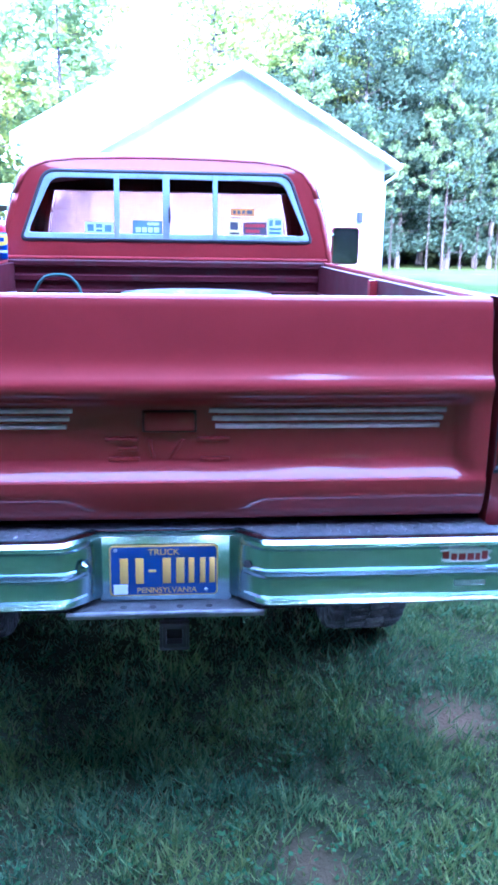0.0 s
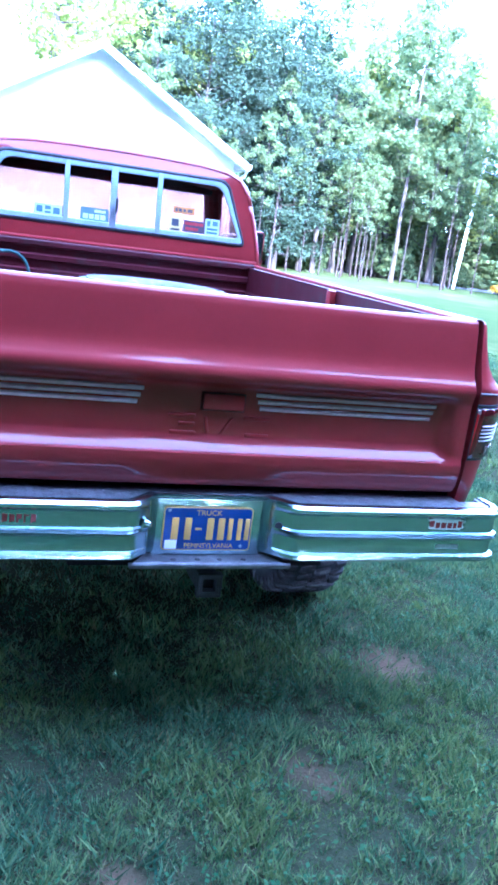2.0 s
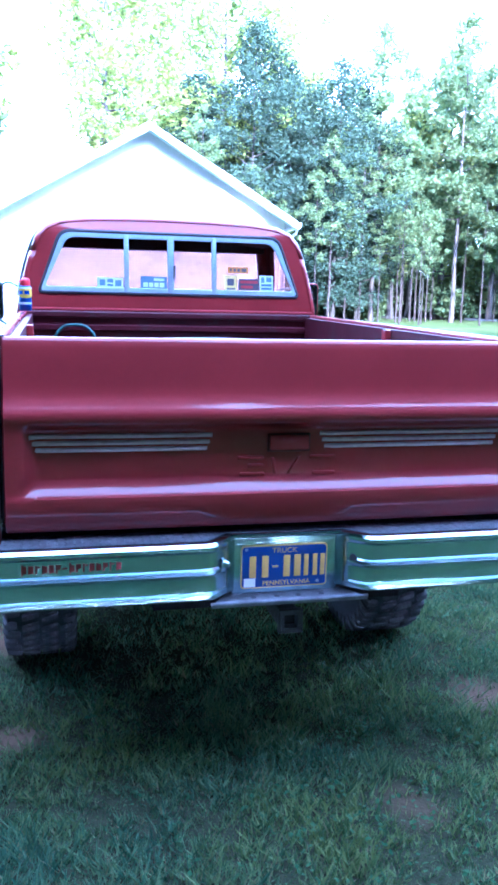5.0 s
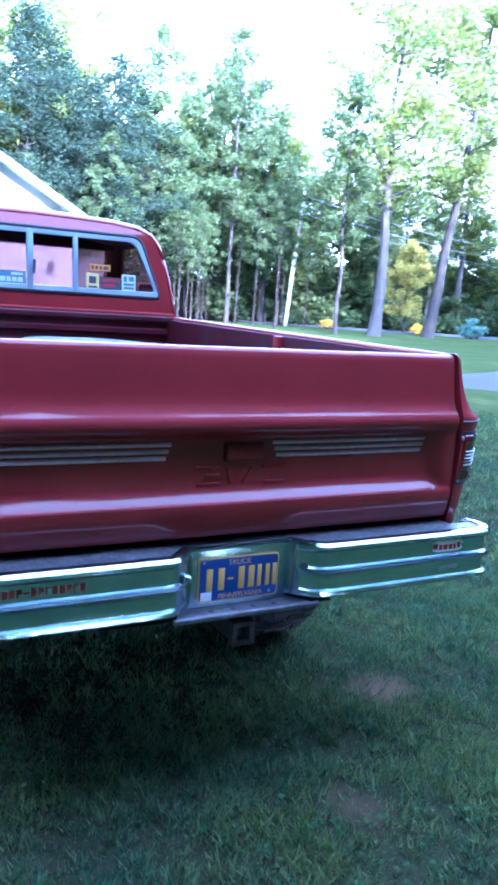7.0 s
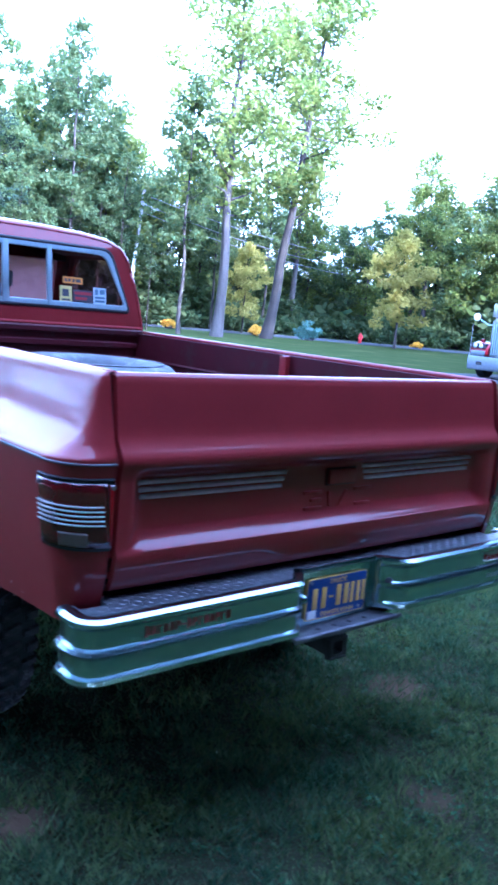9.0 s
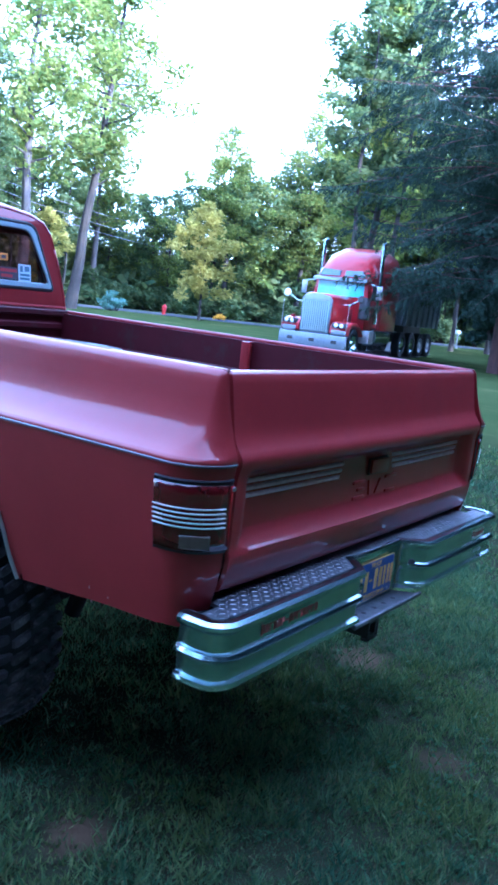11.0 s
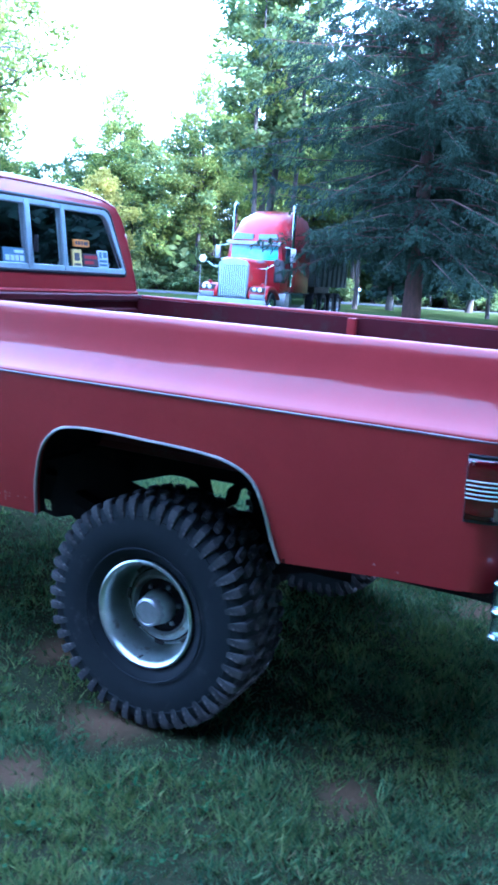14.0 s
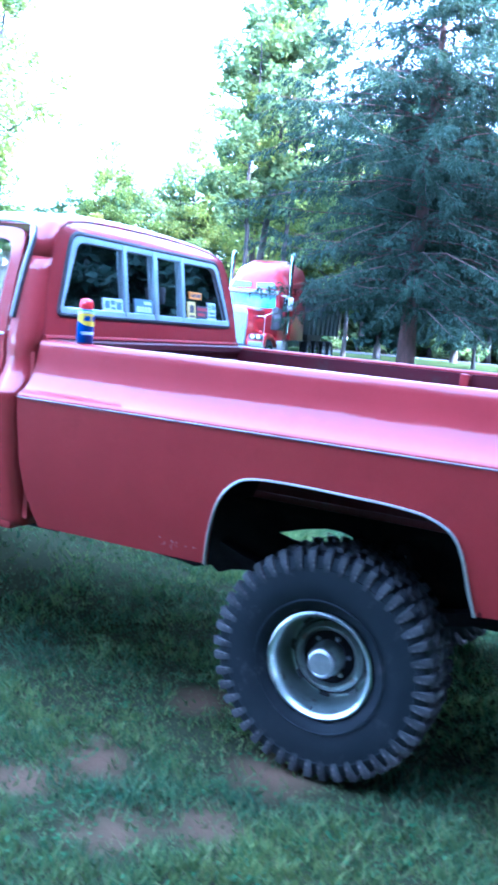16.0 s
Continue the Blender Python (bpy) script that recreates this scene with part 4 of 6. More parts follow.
# ---- wheels ----
def wheel(name, m, label, front=False):
    """Axis along x; outside towards -x. Mud tyre with rows of lugs on a chrome rim."""
    R, W = 0.455, 0.31
    turn = Matrix.Rotation(radians(-90), 4, 'Y')
    hub = new(name)
    hub.matrix_basis = m
    hub.parent = truck
    hub["label"] = label
    prof = [(0.205, -0.11), (0.215, -0.125), (0.24, -0.14), (0.29, -0.155), (0.335, -0.158), (0.375, -0.154), (0.412, -0.150), (0.432, -0.138), (0.440, -0.1), (0.443, -0.04), (0.443, 0), (0.443, 0.04), (0.440, 0.1), (0.432, 0.138), (0.412, 0.150), (0.375, 0.154), (0.335, 0.158), (0.29, 0.155), (0.24, 0.14), (0.215, 0.125), (0.205, 0.11)]
    tyre = part("tyre", Shape().revolve([(r, -h) for r, h in prof], 64, turn), TYRE, hub, "knobbly black mud tyre")
    for r0 in (0.385, 0.262):
        part("sidewall_ring", Shape().revolve([(r0 + 0.004 * math.cos(a), 0.1535 + (0.0032 if r0 < 0.3 else -0.002) - 0.0 + 0.004 * math.sin(a)) for a in np.linspace(0, 2 * math.pi, 7)], 64, turn), TYRE, hub)
    n = 44
    # shoulder blocks of two lengths on each side, and two staggered rows of separate blocks between
    long_lug = ((0.362, 0.1535, 0.022, 0), (0.386, 0.1565, 0.028, 0), (0.425, 0.160, 0.034, 0.0), (0.452, 0.148, 0.036, 0.0), (0.4585, 0.118, 0.033, 0.003), (0.4585, 0.086, 0.026, 0.008))
    short_lug = ((0.372, 0.1535, 0.024, 0), (0.392, 0.157, 0.029, 0), (0.425, 0.159, 0.035, 0.0), (0.450, 0.149, 0.037, 0.0), (0.4585, 0.122, 0.036, 0.003), (0.4585, 0.10, 0.031, 0.006))
    mid_lug = ((0.4585, 0.076, 0.028, 0.012), (0.4595, 0.06, 0.035, 0.016), (0.4595, 0.03, 0.036, 0.026), (0.459, 0.006, 0.03, 0.034))

    def lug_mesh(profile, side):
        shape, cross = Shape(), []
        for r, h, wd, sk in profile:
            inner = r - 0.028 if h < 0.14 else r - 0.010
            c = []
            for dr, da in ((inner, -1.05), (r - 0.003, -0.88), (r, -0.7), (r, 0.7), (r - 0.003, 0.88), (inner, 1.05)):
                th = sk / R * side + da * wd / 2 / R
                c.append(turn @ Vector((dr * math.cos(th), dr * math.sin(th), side * (h if dr >= r - 0.004 else h - (0.010 if h > 0.14 else 0)))))
            cross.append(c)
        shape.grid(cross, closed=True)
        k = 6 * (len(profile) - 1)
        shape.f += [tuple(range(6)), tuple(range(k + 5, k - 1, -1))]
        return shape

    jit = random.Random(3)
    for side in (-1, 1):
        kinds = [part("tread_lug", lug_mesh(p, side), LUG, hub, angle=30) for p in (long_lug, short_lug, mid_lug)]
        for i in range(n):
            for which, first in enumerate(kinds):
                if which < 2 and i % 2 != which:
                    continue
                start = i if which == 2 else i - which
                ob = first if start == 0 else new("tread_lug", first.data)
                ob.parent = hub
                ob.matrix_basis = Matrix.Rotation(2 * math.pi * (i + (0.5 if side > 0 else 0) + (0.5 if which == 2 else 0)) / n + jit.uniform(-0.008, 0.008), 4, 'X')
    rim = part("rim", Shape().revolve([(0.207, 0.128), (0.214, 0.134), (0.214, 0.141), (0.207, 0.144), (0.198, 0.138), (0.19, 0.122), (0.184, 0.09), (0.178, 0.05), (0.173, 0.012), (0.166, 0.004), (0.160, 0.004)], 56, turn), RIM, hub, "chrome steel rim")
    part("rim_centre", Shape().revolve([(0.1615, 0.004), (0.15, 0.012), (0.134, 0.034), (0.127, 0.042), (0.119, 0.04), (0.11, 0.026), (0.1, 0.004), (0.085, -0.004), (0.0, -0.004)], 56, turn), RIM_CENTRE, hub, "dull pressed steel wheel centre")
    for i in range(8):
        a = 2 * math.pi * i / 8 + 0.3
        part("rim_slot", Shape().prism([(0.157 * math.cos(a + d), 0.157 * math.sin(a + d)) for d in (-0.14, 0, 0.14)] + [(0.171 * math.cos(a + d), 0.171 * math.sin(a + d)) for d in (0.12, 0, -0.12)], "z", 0.004, 0.0125), BLACK, hub, at=turn)
    for i in range(6):
        a = 2 * math.pi * i / 6
        part("lug_nut", Shape().revolve([(0.0, 0.03), (0.008, 0.028), (0.0105, 0.021), (0.0105, -0.004)], 6, turn @ Matrix.Translation((0.082 * math.cos(a), 0.082 * math.sin(a), 0))), DULL_METAL, hub)
    part("hub_cap", Shape().revolve([(0.07, -0.004), (0.068, 0.06), (0.062, 0.085), (0.06, 0.098)], 6 if front else 12, turn), RIM, hub, angle=20)
    part("hub_centre", Shape().revolve([(0.06, 0.09), (0.056, 0.115), (0.047, 0.122), (0.045, 0.119), (0.0, 0.121)], 32, turn), DULL_METAL, hub)
    part("valve_stem", Shape().tube([turn @ Vector((-0.185, -0.045, 0.10)), turn @ Vector((-0.178, -0.044, 0.137))], 0.0045, 8), BLACK, hub)
    part("brake_drum", Shape().revolve([(0.0, 0.02), (0.15, 0.02), (0.155, -0.08), (0.0, -0.08)], 32, turn), UNDER, hub)
    return hub


FLIP = Matrix.Rotation(radians(180), 4, 'Z')
w = wheel("rear_wheel", Matrix.Translation((-0.769, 1.213, 0.472)) @ Matrix.Rotation(radians(20), 4, 'X') @ Matrix.Scale(0.92, 4), "muddy off-road tyre on a chrome rim")
for x, y, fl, rot in ((0.769, 1.213, True, 40), (-0.775, 4.55, False, 75), (0.775, 4.55, True, 10)):
    made = copy_thing(w, Matrix.Translation((x, y, 0.472)) @ (FLIP if fl else Matrix.Identity(4)) @ Matrix.Rotation(radians(rot), 4, 'X'))
    made.name = "rear_wheel" if y < 2 else "front_wheel"

# ---- cab ----
ROOF = [(-0.905, 1.45), (-0.895, 1.52), (-0.88, 1.60), (-0.855, 1.72), (-0.82, 1.84), (-0.785, 1.93), (-0.74, 1.99), (-0.66, 2.028), (-0.5, 2.05), (-0.25, 2.062), (0, 2.066)]
ROOF = ROOF + [(-x, z) for x, z in reversed(ROOF[:-1])]


def cab_back_y(z):
    return 2.553 + 0.14 * max(0.0, z - 1.55) + 0.9 * max(0.0, z - 1.965) ** 1.2


def cab_x(z):
    """Half width of the cab's side at a height."""
    return out_x(z) if z < 1.42 else max(interp(z, [(1.42, 0.896)] + [(b, -a) for a, b in ROOF[:9]]), 0.5)


WIN = [(-0.757, 1.622), (0.757, 1.622), (0.632, 1.945), (-0.632, 1.945)]


def window_loop(grow=0.0, n=10, r=0.055):
    """The rounded rear window outline, from the lower left corner round."""
    pts = [Vector((x, z)) for x, z in WIN]
    mid = Vector((0, 1.78))
    loop = []
    for i, p in enumerate(pts):
        a, b = (pts[i - 1] - p).normalized(), (pts[(i + 1) % 4] - p).normalized()
        rr_ = r * (1.0 if i in (2, 3) else 0.45)
        for k in range(n + 1):
            t = k / n
            q = p + a * rr_ * (1 - t) ** 2 + b * rr_ * t ** 2
            loop.append(q)
    out = []
    for q in loop:
        d = (q - mid)
        out.append(Vector((q.x + grow * math.copysign(min(1, abs(d.x) / 0.55), d.x), q.y + grow * math.copysign(min(1, abs(d.y) / 0.12), d.y))))
    return out


def even(loop_, n):
    """n points evenly round a closed loop."""
    q = loop_ + loop_[:1]
    run = np.r_[0, np.cumsum([(b - a).length for a, b in zip(q, q[1:])])]
    return [Vector((np.interp(t, run, [p.x for p in q]), np.interp(t, run, [p.y for p in q]))) for t in np.linspace(0, run[-1], n, endpoint=False)]


def inset_point(x, z, d):
    n = Vector((x / 0.85, (z - 1.6) / 0.45 if z > 1.85 else 0.0)).normalized()
    return Vector((x - n.x * d, z - n.y * d))


EDGE = [inset_point(x, z, 0.036) for x, z in ROOF]
CENTRE = Vector((0, 1.78))


def to_edge(q):
    """Where the ray from the middle through q meets the outline of the back panel."""
    d = Vector(((q.x) / 0.757 * 0.88, (q.y - 1.78) / 0.17 * 0.30))
    best = 9.0
    ring = EDGE + EDGE[:1]
    for p0, p1 in zip(ring, ring[1:]):
        e = p1 - p0
        det = d.x * -e.y + d.y * e.x
        if abs(det) < 1e-9:
            continue
        w0 = p0 - CENTRE
        t = (w0.x * -e.y + w0.y * e.x) / det
        u = (d.x * w0.y - d.y * w0.x) / det
        if t > 0 and -1e-6 <= u <= 1 + 1e-6:
            best = min(best, t)
    return CENTRE + d * best


wl = even(window_loop(0.018), 140)
big = [to_edge(q) for q in wl]
panel = Shape().grid([[(q.x, cab_back_y(q.y), q.y) for q in ring] for ring in (big, [a.lerp(b, 0.35) for a, b in zip(big, wl)], [a.lerp(b, 0.7) for a, b in zip(big, wl)], wl)] + [[(q.x, cab_back_y(q.y) + 0.03, q.y) for q in wl]], closed=True)
back = part("cab_back", panel, RED, truck, angle=35)
# body-wide roof skin from the back panel forward
rows = []
for y, inset in ((0.0, 0.036), (0.006, 0.022), (0.018, 0.011), (0.035, 0.004), (0.06, 0.0), (0.09, 0.0), (0.125, 0.0), (0.3, -0.004), (0.6, -0.004), (0.95, 0.0), (1.05, 0.012), (1.1, 0.035)):
    row = []
    for x, z in ROOF[4:-4]:
        q = inset_point(x, z, inset)
        if y > 0.1 and q.y < 1.972:
            q = Vector((math.copysign(0.758, q.x), 1.972))
            z = 1.99
        row.append((q.x, cab_back_y(z) + y if y > 0.3 else cab_back_y(q.y) + y, q.y))
    rows.append(row)
part("cab_roof", Shape().grid(rows), RED, truck, angle=60, thick=0.006)
for s in (-1, 1):
    # one pressed side panel: rounded rear corner, belt crease and the post behind the door
    rows = []
    for z in (0.72, 0.75, 0.85, 1.0, 1.15, 1.255, 1.28, 1.288, 1.30, 1.325, 1.355, 1.39, 1.43, 1.47, 1.52, 1.58, 1.65, 1.72, 1.78, 1.842):
        x, yb = cab_x(z), interp(z, [(1.43, 2.578), (1.52, cab_back_y(1.52))]) if z < 1.52 else cab_back_y(z)
        rows.append([(s * (x - (0.10 if z < 1.45 else 0.04)), yb, z), (s * (x - 0.022), yb + 0.006, z), (s * (x - 0.011), yb + 0.018, z), (s * (x - 0.004), yb + 0.035, z), (s * x, yb + 0.06, z), (s * x, 2.66, z), (s * x, 2.704, z), (s * (x - 0.012), 2.712, z)])
    part("cab_side_panel", Shape().grid(rows), RED, truck, angle=60, thick=0.004)
    # door with its window opening
    rows = []
    for z in (0.72, 0.75, 0.85, 1.0, 1.15, 1.255, 1.28, 1.288, 1.30, 1.325, 1.355, 1.39, 1.43, 1.47, 1.505, 1.52):
        x = cab_x(z)
        rows.append([(s * (x - 0.012), 2.716, z), (s * x, 2.722, z), (s * x, 3.2, z), (s * x, 3.7, z), (s * (x - 0.012), 3.708, z)])
    door = part("cab_door", Shape().grid(rows), RED, truck, angle=60, thick=0.004)
    outer = curve_through([(2.722, 1.50, 0), (2.722, 1.62, 0), (2.722, 1.78, 0), (2.728, 1.88, 0), (2.76, 1.945, 0), (2.9, 1.962, 0), (3.2, 1.962, 0), (3.32, 1.945, 0), (3.5, 1.76, 0), (3.70, 1.50, 0)], 48)
    inner = curve_through([(2.785, 1.52, 0), (2.783, 1.62, 0), (2.78, 1.76, 0), (2.785, 1.85, 0), (2.815, 1.898, 0), (2.9, 1.91, 0), (3.18, 1.91, 0), (3.27, 1.895, 0), (3.43, 1.74, 0), (3.62, 1.52, 0)], 48)
    rim_rows = [[(s * (cab_x(q.y) + d), q.x, q.y) for q in line] for line, d in ((outer, -0.012), (outer, 0.003), (inner, 0.001), (inner, -0.02))]
    part("window_frame", Shape().grid(rim_rows), RED, door, angle=50)
    rail = curve_through([(2.697, 1.585, 0), (2.690, 1.70, 0), (2.684, 1.84, 0), (2.688, 1.92, 0), (2.715, 1.968, 0), (2.80, 1.985, 0), (3.0, 1.988, 0), (3.3, 1.975, 0)], 36)
    part("drip_moulding", Shape().tube([(s * (cab_x(q.y) + 0.012), q.x, q.y) for q in rail], 0.0065, 8), ARCH_TRIM, door, "bright drip rail moulding")
    part("drip_gutter", Shape().tube([(s * (cab_x(q.y) + 0.006), q.x - 0.009, q.y - 0.004) for q in rail], 0.006, 6), BLACK, door)
    part("door_glass", Shape().grid([[(s * 0.878, 2.76, 1.5), (s * 0.878, 3.66, 1.5)], [(s * 0.785, 2.78, 1.91), (s * 0.785, 3.26, 1.91)]]), GLASS_SIDE, door)
    part("belt_moulding", Shape().tube([(s * 0.895, 2.73, 1.512), (s * 0.895, 3.71, 1.512)], 0.008, 6), DULL_METAL, door)
    part("door_handle", Shape().prism(round_rect(2.80, 1.395, 2.93, 1.42, 0.008), "x", s * 0.915, s * 0.935), CHROME, door, bevel=0.003)
    part("front_fender", Shape().grid([[(s * x, y, z) for y in (3.715, 4.0, 4.3, 4.6, 4.9, 5.2, 5.45)] for z, x in ((0.98, 0.965), (1.1, 0.982), (1.255, 1.0), (1.28, 1.002), (1.30, 0.986), (1.36, 0.93), (1.42, 0.90), (1.46, 0.86))]), RED, truck, angle=60, thick=0.004)
    part("rocker_panel", Shape().box(s * 0.85, 2.63, 0.70, s * 0.915, 3.72, 0.745), RED, truck, bevel=0.008)
    # towing mirror
    mx, mz = (1.13, 0.0) if s < 0 else (1.217, 0.05)
    mirror = part("door_mirror", Shape().prism(round_rect(s * mx - 0.098, 1.40 + mz, s * mx + 0.098, 1.66 + mz, 0.03), "y", 3.84, 3.875), BLACK if s < 0 else RED, truck, "large rectangular door mirror on a tube arm", bevel=0.008)
    # dark base stands in for woods reflected in the mirror
    part("mirror_glass", Shape().prism(round_rect(s * mx - 0.088, 1.41 + mz, s * mx + 0.088, 1.65 + mz, 0.025), "y", 3.836, 3.839), surface("mirror_dark_reflection", (0.1, 0.11, 0.125), rough=0.12, metal=0.9), mirror)
    for z0, z1 in ((1.60, 1.66), (1.42, 1.36)):
        part("mirror_arm", Shape().tube(curve_through([(s * 0.9, 3.66, z1 - 0.04), (s * 1.0, 3.76, z1), (s * (mx - 0.03), 3.88, z0 + mz)], 10), 0.009, 8), CHROME, mirror)
part("hood", Shape().grid([[(x, y, 1.46 + 0.03 * (1 - (x / 0.86) ** 2) - 0.04 * (y - 3.7) / 1.75) for x in np.linspace(-0.86, 0.86, 13)] for y in (3.68, 4.0, 4.5, 5.0, 5.35, 5.45)]), RED, truck, thick=0.006)
part("front_grille", Shape().box(-0.9, 5.42, 0.98, 0.9, 5.47, 1.42), DULL_METAL, truck, bevel=0.01)
part("front_bumper", Shape().box(-0.98, 5.47, 0.70, 0.98, 5.6, 0.9), CHROME, truck, bevel=0.02)
part("cowl", Shape().box(-0.88, 3.5, 1.38, 0.88, 3.72, 1.46), RED, truck, bevel=0.01)
part("dashboard", Shape().box(-0.82, 3.32, 1.15, 0.82, 3.55, 1.47), BLACK, truck, bevel=0.03)
part("firewall", Shape().box(-0.88, 3.55, 0.75, 0.88, 3.6, 1.4), BLACK, truck)
part("cab_floor", Shape().box(-0.88, 2.62, 0.74, 0.88, 3.6, 0.78), BLACK, truck)
part("cab_lower_back", Shape().box(-0.905, 2.553, 0.76, 0.905, 2.575, 1.452), RED, truck)
part("cab_back_ledge", Shape().tube([(-0.86, 2.55, 1.512), (0.86, 2.55, 1.512)], 0.012, 8), RED, truck)
# windscreen with its pillars
ws = [(-0.80, 3.66, 1.48), (0.80, 3.66, 1.48), (0.68, 3.36, 1.95), (-0.68, 3.36, 1.95)]
part("windscreen", Shape().poly(ws), GLASS_DUSTY, truck)
for s in (-1, 1):
    part("windscreen_pillar", Shape().tube([(s * 0.86, 3.7, 1.46), (s * 0.79, 3.5, 1.75), (s * 0.72, 3.33, 1.97)], 0.045, 8), RED, truck)
part("windscreen_header", Shape().box(-0.74, 3.31, 1.893, 0.74, 3.38, 1.985), RED_SHADED, truck, bevel=0.01)
part("roof_lining", Shape().grid([[(x, y, 1.985 - 0.05 * (x / 0.72) ** 2) for x in np.linspace(-0.72, 0.72, 9)] for y in (2.66, 3.0, 3.3)]), surface("roof_cloth", (0.2, 0.1, 0.1), (0.16, 0.08, 0.08), rough=0.9), truck, thick=0.01)
seat = part("bench_seat", Shape().box(-0.78, 2.80, 0.95, 0.78, 3.25, 1.12), surface("seat_cloth", (0.2, 0.07, 0.07), (0.15, 0.05, 0.05), scale=40, rough=0.9), truck, bevel=0.04)
part("seat_back", Shape().box(-0.78, 2.66, 1.05, 0.78, 2.80, 1.60), seat.data.materials[0], seat, bevel=0.04)
steer = Shape()
ringm = Matrix.Translation((-0.40, 3.2, 1.42)) @ Matrix.Rotation(radians(60), 4, 'X')
steer.tube([ringm @ Vector((0.19 * math.cos(a), 0.19 * math.sin(a), 0)) for a in np.linspace(0, 2 * math.pi, 33)], 0.014, 8, cap=False)
steer.tube([ringm @ Vector((-0.19, 0, 0)), ringm @ Vector((0, 0, -0.05)), ringm @ Vector((0.19, 0, 0))], 0.014, 6)
part("steering_wheel", steer, BLACK, truck)

# ---- sliding rear window ----
def win_pt(x, z, out=0.0):
    return (x, cab_back_y(z) + 0.004 - out, z)


rear_window = part("rear_window", Shape().tube([win_pt(q.x, q.y) for q in window_loop(0.012)] + [win_pt(window_loop(0.012)[0].x, window_loop(0.012)[0].y)], 0.013, 8), BLACK, truck, "sliding rear window with bright metal frame and stickers")
part("window_surround", Shape().grid([[win_pt(q.x, q.y, o) for q in window_loop(gw)] for gw, o in ((0.007, 0.0), (0.005, 0.011), (-0.018, 0.012), (-0.021, 0.002))], closed=True), ALU, rear_window, "pale aluminium window frame")
for x in (-0.272, -0.012, 0.248):
    wd = 0.018 if abs(x) < 0.1 else 0.0135
    bar = Shape().box(x - wd, -0.012, 1.62, x + wd, 0.006, 1.946)
    bar.v = [(a, cab_back_y(c) + b, c) for a, b, c in bar.v]
    part("window_bar", bar, ALU, rear_window, bevel=0.002)
part("window_latch", Shape().box(0.0, 2.535, 1.70, 0.012, 2.56, 1.78), BLACK, rear_window, bevel=0.003)
for x0, x1 in ((-0.74, -0.28), (-0.264, -0.02), (-0.004, 0.24), (0.256, 0.74)):
    def ed(x, z):
        lim = interp(z, [(1.622, 0.75), (1.945, 0.625)])
        return max(-lim, min(lim, x))
    part("window_pane", Shape().grid([[win_pt(ed(x0, z), z, -0.004), win_pt(ed(x1, z), z, -0.004)] for z in (1.625, 1.70, 1.80, 1.90, 1.94)]), GLASS, rear_window)
ORANGE = surface("sticker_orange", (0.72, 0.3, 0.03), (0.6, 0.25, 0.03), rough=0.5)
STICK_Y = surface("sticker_yellow", (0.75, 0.62, 0.2), (0.66, 0.54, 0.17), rough=0.5)
STICK_B = surface("sticker_blue_grey", (0.12, 0.2, 0.27), (0.09, 0.16, 0.22), rough=0.5)
STICK_K = surface("sticker_dark", (0.06, 0.06, 0.08), (0.05, 0.05, 0.06), rough=0.5)
STICK_W = surface("sticker_white", (0.62, 0.72, 0.78), (0.55, 0.65, 0.7), rough=0.5)


def sticker(x0, x1, z0, z1, material, label, bars, bar_material):
    st = Shape().box(x0, -0.0015, z0, x1, 0.0, z1)
    st.v = [(a, cab_back_y(c) + 0.004 + b, c) for a, b, c in st.v]
    ob = part("window_sticker", st, material, rear_window, label)
    for u0, u1, v0, v1 in bars:
        br = Shape().box(x0 + (x1 - x0) * u0, -0.003, z0 + (z1 - z0) * v0, x0 + (x1 - x0) * u1, -0.0014, z0 + (z1 - z0) * v1)
        br.v = [(a, cab_back_y(c) + 0.004 + b, c) for a, b, c in br.v]
        part("sticker_bar", br, bar_material, rear_window)


sticker(-0.44, -0.29, 1.642, 1.70, STICK_W, "white and blue window sticker", [(0.08, 0.3, 0.2, 0.8), (0.38, 0.6, 0.5, 0.85), (0.68, 0.92, 0.15, 0.75), (0.38, 0.6, 0.15, 0.35)], STICK_B)
sticker(-0.19, -0.035, 1.642, 1.712, STICK_B, "blue-grey radio sticker with pale lettering bars", [(0.1, 0.28, 0.12, 0.5), (0.32, 0.48, 0.12, 0.5), (0.52, 0.68, 0.12, 0.5), (0.72, 0.9, 0.12, 0.5), (0.5, 0.9, 0.65, 0.85)], STICK_W)
sticker(0.335, 0.46, 1.745, 1.782, ORANGE, "orange strip sticker", [(0.08, 0.2, 0.25, 0.75), (0.26, 0.4, 0.25, 0.75), (0.46, 0.6, 0.25, 0.75), (0.66, 0.9, 0.25, 0.75)], STICK_K)
sticker(0.315, 0.39, 1.64, 1.73, STICK_Y, "yellow sticker with a dark square", [(0.2, 0.75, 0.35, 0.8), (0.15, 0.85, 0.08, 0.2)], STICK_K)
sticker(0.40, 0.525, 1.648, 1.712, STICK_K, "dark strip sticker with red and white bars", [(0.06, 0.94, 0.6, 0.85), (0.1, 0.7, 0.15, 0.4)], PINK_DECAL)
sticker(0.53, 0.615, 1.642, 1.735, STICK_W, "pale blue racing sticker", [(0.12, 0.35, 0.55, 0.9), (0.5, 0.88, 0.6, 0.9), (0.12, 0.88, 0.32, 0.46), (0.12, 0.88, 0.1, 0.24)], STICK_B)

